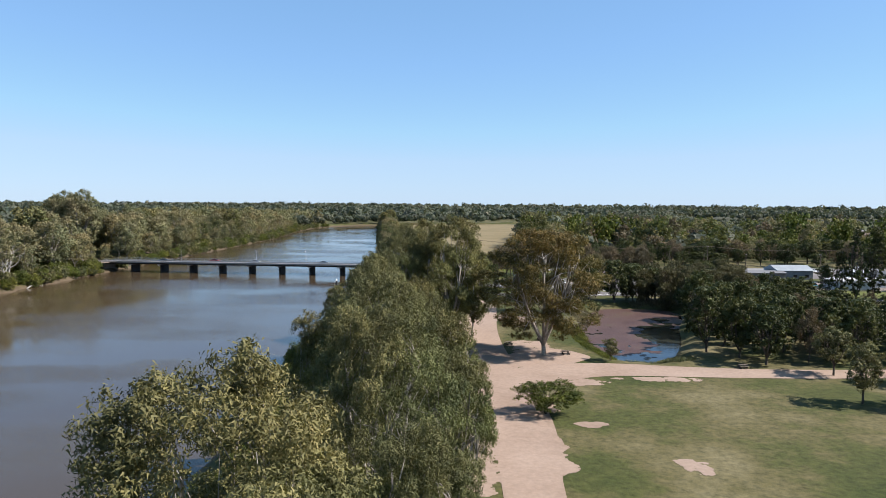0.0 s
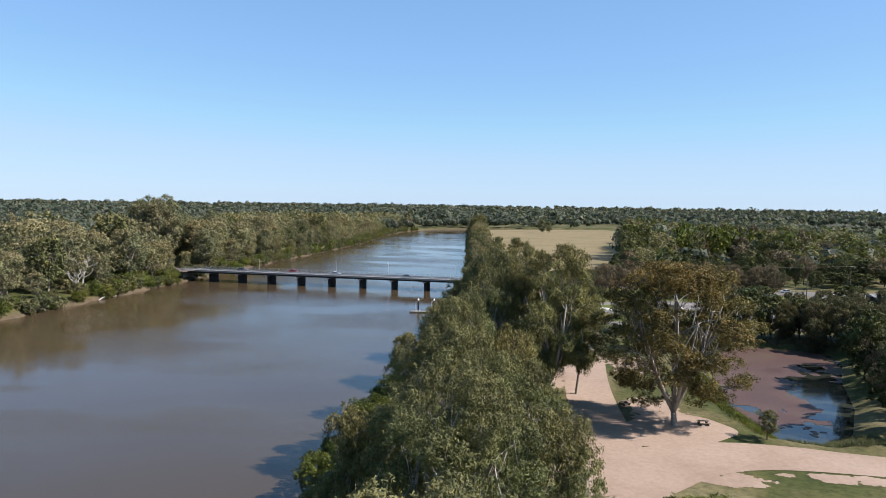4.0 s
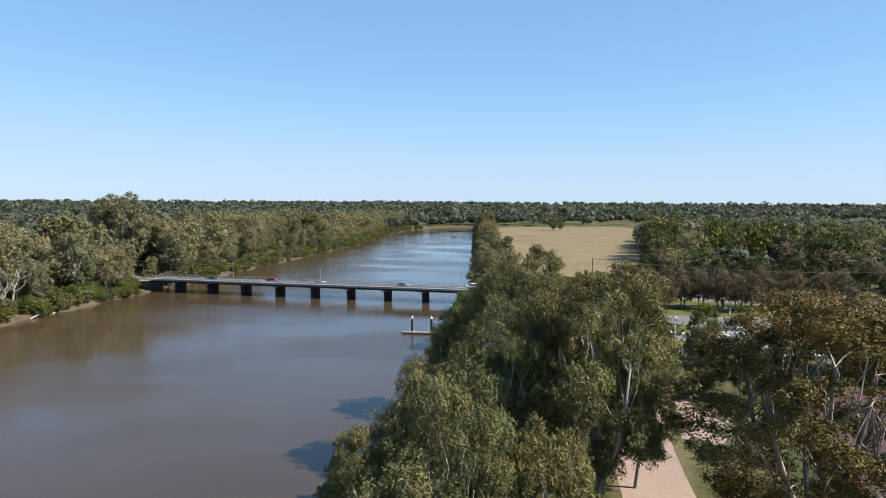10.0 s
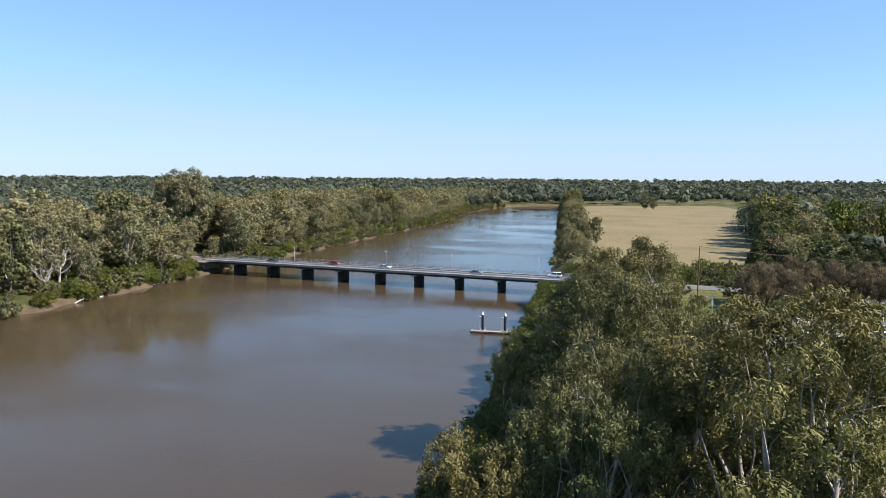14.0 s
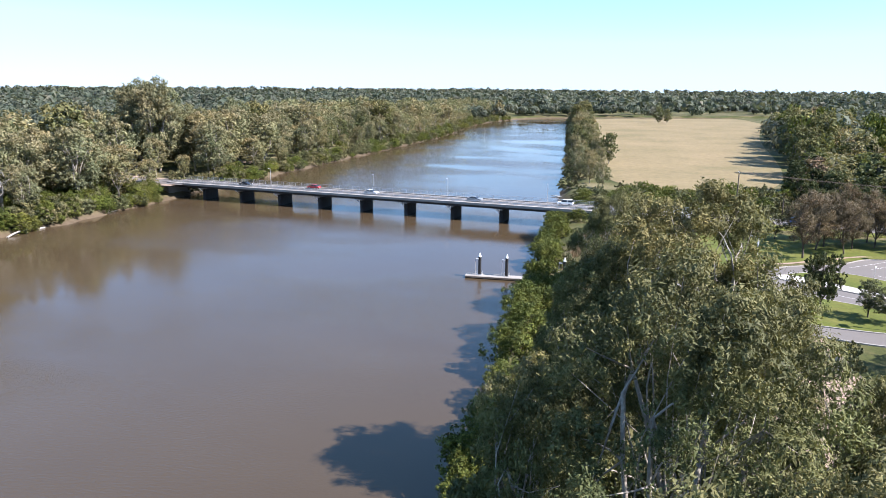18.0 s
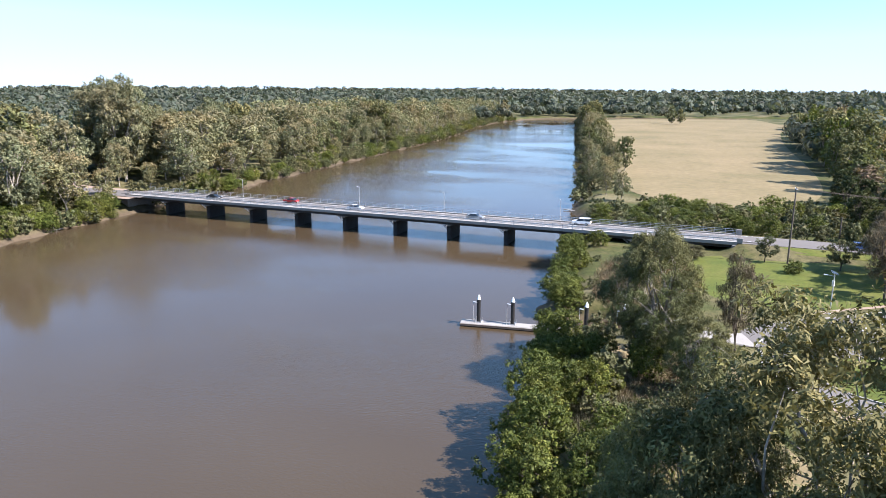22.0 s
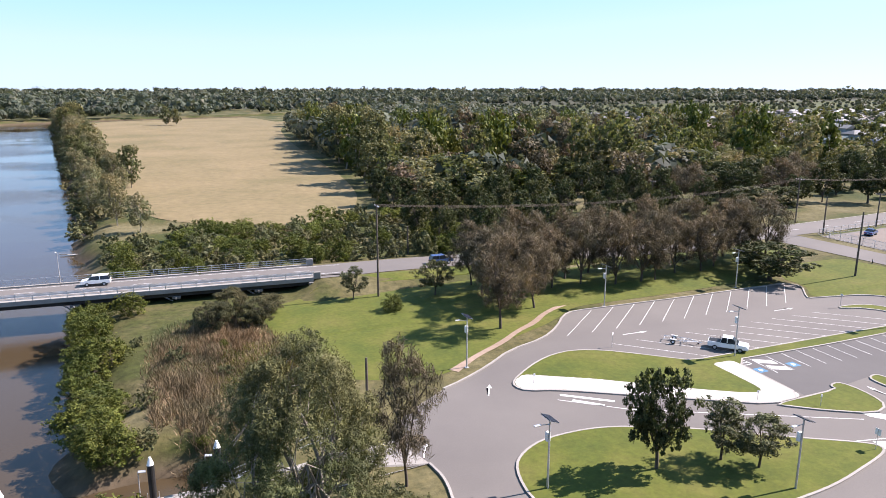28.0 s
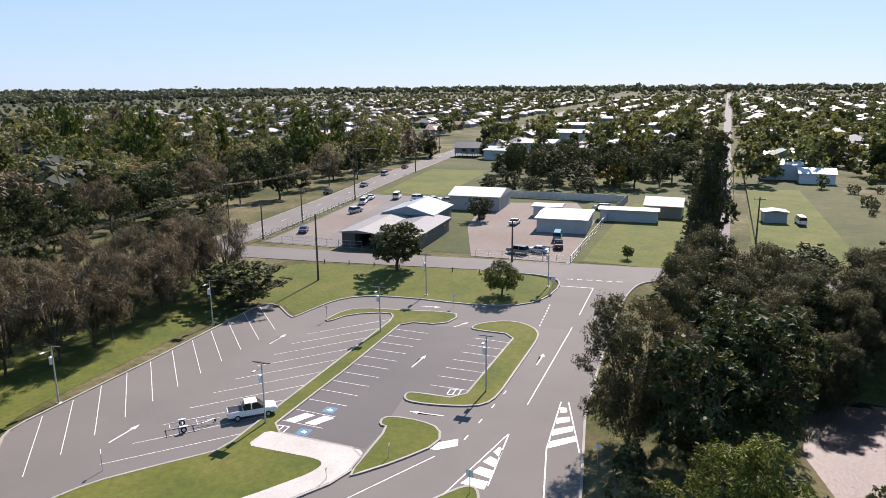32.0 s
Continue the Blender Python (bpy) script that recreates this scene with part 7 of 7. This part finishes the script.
def car_proto(kind):
    name, label, length, body, cabin = CARS[kind]
    ob = thing(name, label, name.replace("_", " "))
    w = 1.85
    bm = profile_body(bmesh.new(), body, w, 0.04)
    bmesh.ops.bevel(bm, geom=bm.edges[:], offset=0.05, segments=2, affect="EDGES")
    if kind == "ute":
        pass
    part("body", bm, CAR_PAINT, ob)
    part("window_band", profile_body(bmesh.new(), cabin, w - 0.12, 0.14), GLASS, ob, "dark glass")
    (x0, z0), (x1, z1), (x2, z2), (x3, z3) = cabin
    roof = boxed(x2 - 0.02, -0.72, z1 - 0.02, x1 + 0.02, 0.72, z1 + 0.06, bev=0.03)
    for x in ((x1 + x2) / 2,):
        for s in (-0.8, 0.8):
            box(roof, x - 0.06, s - 0.05, z0, x + 0.06, s + 0.05, z1)
    part("roof", roof, CAR_PAINT, ob)
    if kind == "ute":
        part("tray", boxed(-2.5, -0.78, 1.125, -1.0, 0.78, 1.135), BLACK, ob, "dark tray liner")
        part("sports_bar", tubed((-1.05, -0.75, 1.5), (-1.05, 0.75, 1.5), 0.05), BLACK, ob)
    for sx in (body[0][0] - 1.0, body[-1][0] + 1.0):
        for s in (-0.82, 0.82):
            wl = part("wheel", tubed((sx, s - 0.11, 0.34), (sx, s + 0.11, 0.34), 0.34, 0.34, 16), TYRE, ob)
            part("rim", tubed((sx, s - 0.125, 0.34), (sx, s + 0.125, 0.34), 0.2, 0.2, 12), STEEL, wl)
    for s in (-0.65, 0.65):
        part("headlight", boxed(body[1][0] - 0.1, s - 0.16, 0.66, body[1][0] + 0.012, s + 0.16, 0.8, bev=0.02), WHITE, ob)
        part("tail_light", boxed(body[-1][0] - 0.012, s - 0.14, 0.75, body[-1][0] + 0.1, s + 0.14, 0.92, bev=0.02), LAMP_RED, ob)
    part("number_plate", boxed(body[-1][0] - 0.02, -0.2, 0.55, body[-1][0] + 0.02, 0.2, 0.66), WHITE, ob)
    return ob


PAINTS = {"white": (0.78, 0.78, 0.77), "silver": (0.45, 0.46, 0.48), "grey": (0.16, 0.17, 0.18), "black": (0.02, 0.02, 0.022), "red": (0.32, 0.03, 0.03), "blue": (0.05, 0.09, 0.20), "teal": (0.10, 0.26, 0.30), "maroon": (0.10, 0.02, 0.025)}


def park_car(kind, paint, x, y, turn, where, z=None, scale=1.0):
    z = float(land(x, y)) + 0.1 if z is None else z
    m = pose(x, y, z, 0, 0, turn)
    if kind not in CAR_PROTO:
        CAR_PROTO[kind] = car_proto(kind)
        ob, kids = CAR_PROTO[kind], PARTS[CAR_PROTO[kind]]
        ob.matrix_basis = m
    else:
        ob, kids = twin(CAR_PROTO[kind], m)
    for o in kids:
        if o.name.startswith(("body", "roof")):
            o.color = (*PAINTS[paint], 1)
    return tagged(ob, f"{paint} {CARS[kind][1]} {where}")


park_car("ute", "white", 48.6, 286.6, -50, "parked with a boat trailer", CP + 0.02)
trailer = thing("boat_trailer", "empty galvanised boat trailer hitched behind the utility truck", "trailer", at=pose(44.6, 291.0, CP + 0.02, 0, 0, -47))
part("drawbar", tubed((-0.2, 0, 0.45), (2.6, 0, 0.45), 0.05), STEEL, trailer)
for s in (-0.7, 0.7):
    part("side_rail", tubed((-2.6, s, 0.55), (0.6, s, 0.55), 0.045), STEEL, trailer)
    part("stay", tubed((0.6, s, 0.55), (2.0, 0, 0.46), 0.04), STEEL, trailer)
    wl = part("wheel", tubed((-1.2, s * 1.25 - 0.1, 0.32), (-1.2, s * 1.25 + 0.1, 0.32), 0.32, 0.32, 14), TYRE, trailer)
    part("rim", tubed((-1.2, s * 1.25 - 0.11, 0.32), (-1.2, s * 1.25 + 0.11, 0.32), 0.18, 0.18, 10), WHITE, wl)
    part("mudguard", boxed(-1.6, s * 1.25 - 0.14, 0.66, -0.8, s * 1.25 + 0.14, 0.72, bev=0.02), WHITE, trailer)
for x in (-2.5, -1.2, 0.2):
    part("cross_beam", tubed((x, -0.9, 0.5), (x, 0.9, 0.5), 0.04), STEEL, trailer)
part("jockey_wheel", tubed((2.1, 0.25, 0.14), (2.1, 0.33, 0.14), 0.13, 0.13, 10), TYRE, trailer)
for kind, paint, x, y, turn, where in (
        ("sedan", "blue", 133, 326.4, 20, "parked on the forecourt"), ("wagon", "silver", 160.4, 325.5, -10, "parked on the forecourt"), ("wagon", "grey", 162, 290.5, 10, "parked beside the workshop"),
        ("sedan", "white", 155.8, 280.5, -5, "parked in the gravel yard"), ("van", "teal", 140.7, 267.6, 5, "parked in the gravel yard"), ("wagon", "grey", 125.5, 273.4, 70, "parked in the gravel yard"),
        ("sedan", "silver", 127.5, 269.6, 80, "parked in the gravel yard"), ("ute", "black", 133.0, 266.2, 10, "parked in the gravel yard"), ("sedan", "black", 189.6, 348.6, 4, "driving on the main road"),
        ("sedan", "grey", 207.4, 344.0, 4, "driving on the main road"), ("wagon", "silver", 238, 349.0, 3, "driving on the main road"), ("sedan", "maroon", 261.2, 349.5, 3, "driving on the main road"),
        ("wagon", "silver", 178, 330.5, 15, "parked on the forecourt"), ("sedan", "white", 183.1, 331, 10, "parked on the forecourt"), ("ute", "white", 174, 329.5, 15, "parked on the forecourt"),
        ("wagon", "white", 185, 316, -70, "parked behind the workshop"), ("sedan", "white", 184.4, 311, -70, "parked behind the workshop"), ("sedan", "silver", 183.5, 306.5, -70, "parked behind the workshop"),
        ("sedan", "white", 176, 251, 80, "parked beside the cottage"), ("wagon", "silver", 182, 262, 80, "parked behind the fence"), ("van", "white", 174.2, 213.8, 4, "parked on the grass lot"),
        ("van", "white", 186, 323.5, 10, "parked on the forecourt"), ("sedan", "silver", 103, 341.0, 180, "driving on the main road"), ("ute", "white", 60, 346.5, 178, "driving on the main road"),
        ("wagon", "blue", 30, 342.5, 0, "driving on the main road"), ("sedan", "grey", -236, 366, -4, "driving on the wooded bank"), ("wagon", "black", -205, 363, -4, "driving on the wooded bank")):
    park_car(kind, paint, x, y, turn, where, 5.32 if x < -160 else None)


def on_bridge(kind, paint, along, lane, turn):
    m = bridge.matrix_basis @ pose(along, lane, DK + 0.06, 0, 0, turn)
    e = m.to_euler()
    park_car(kind, paint, m.translation.x, m.translation.y, math.degrees(e.z), "driving across the bridge", m.translation.z)


for a in (("wagon", "white", 36, -7.4, 0), ("sedan", "silver", 98, -4.3, 180), ("sedan", "red", 121, -7.4, 0), ("sedan", "black", 146, -4.3, 180), ("sedan", "grey", 63, -4.3, 180)):
    on_bridge(*a)
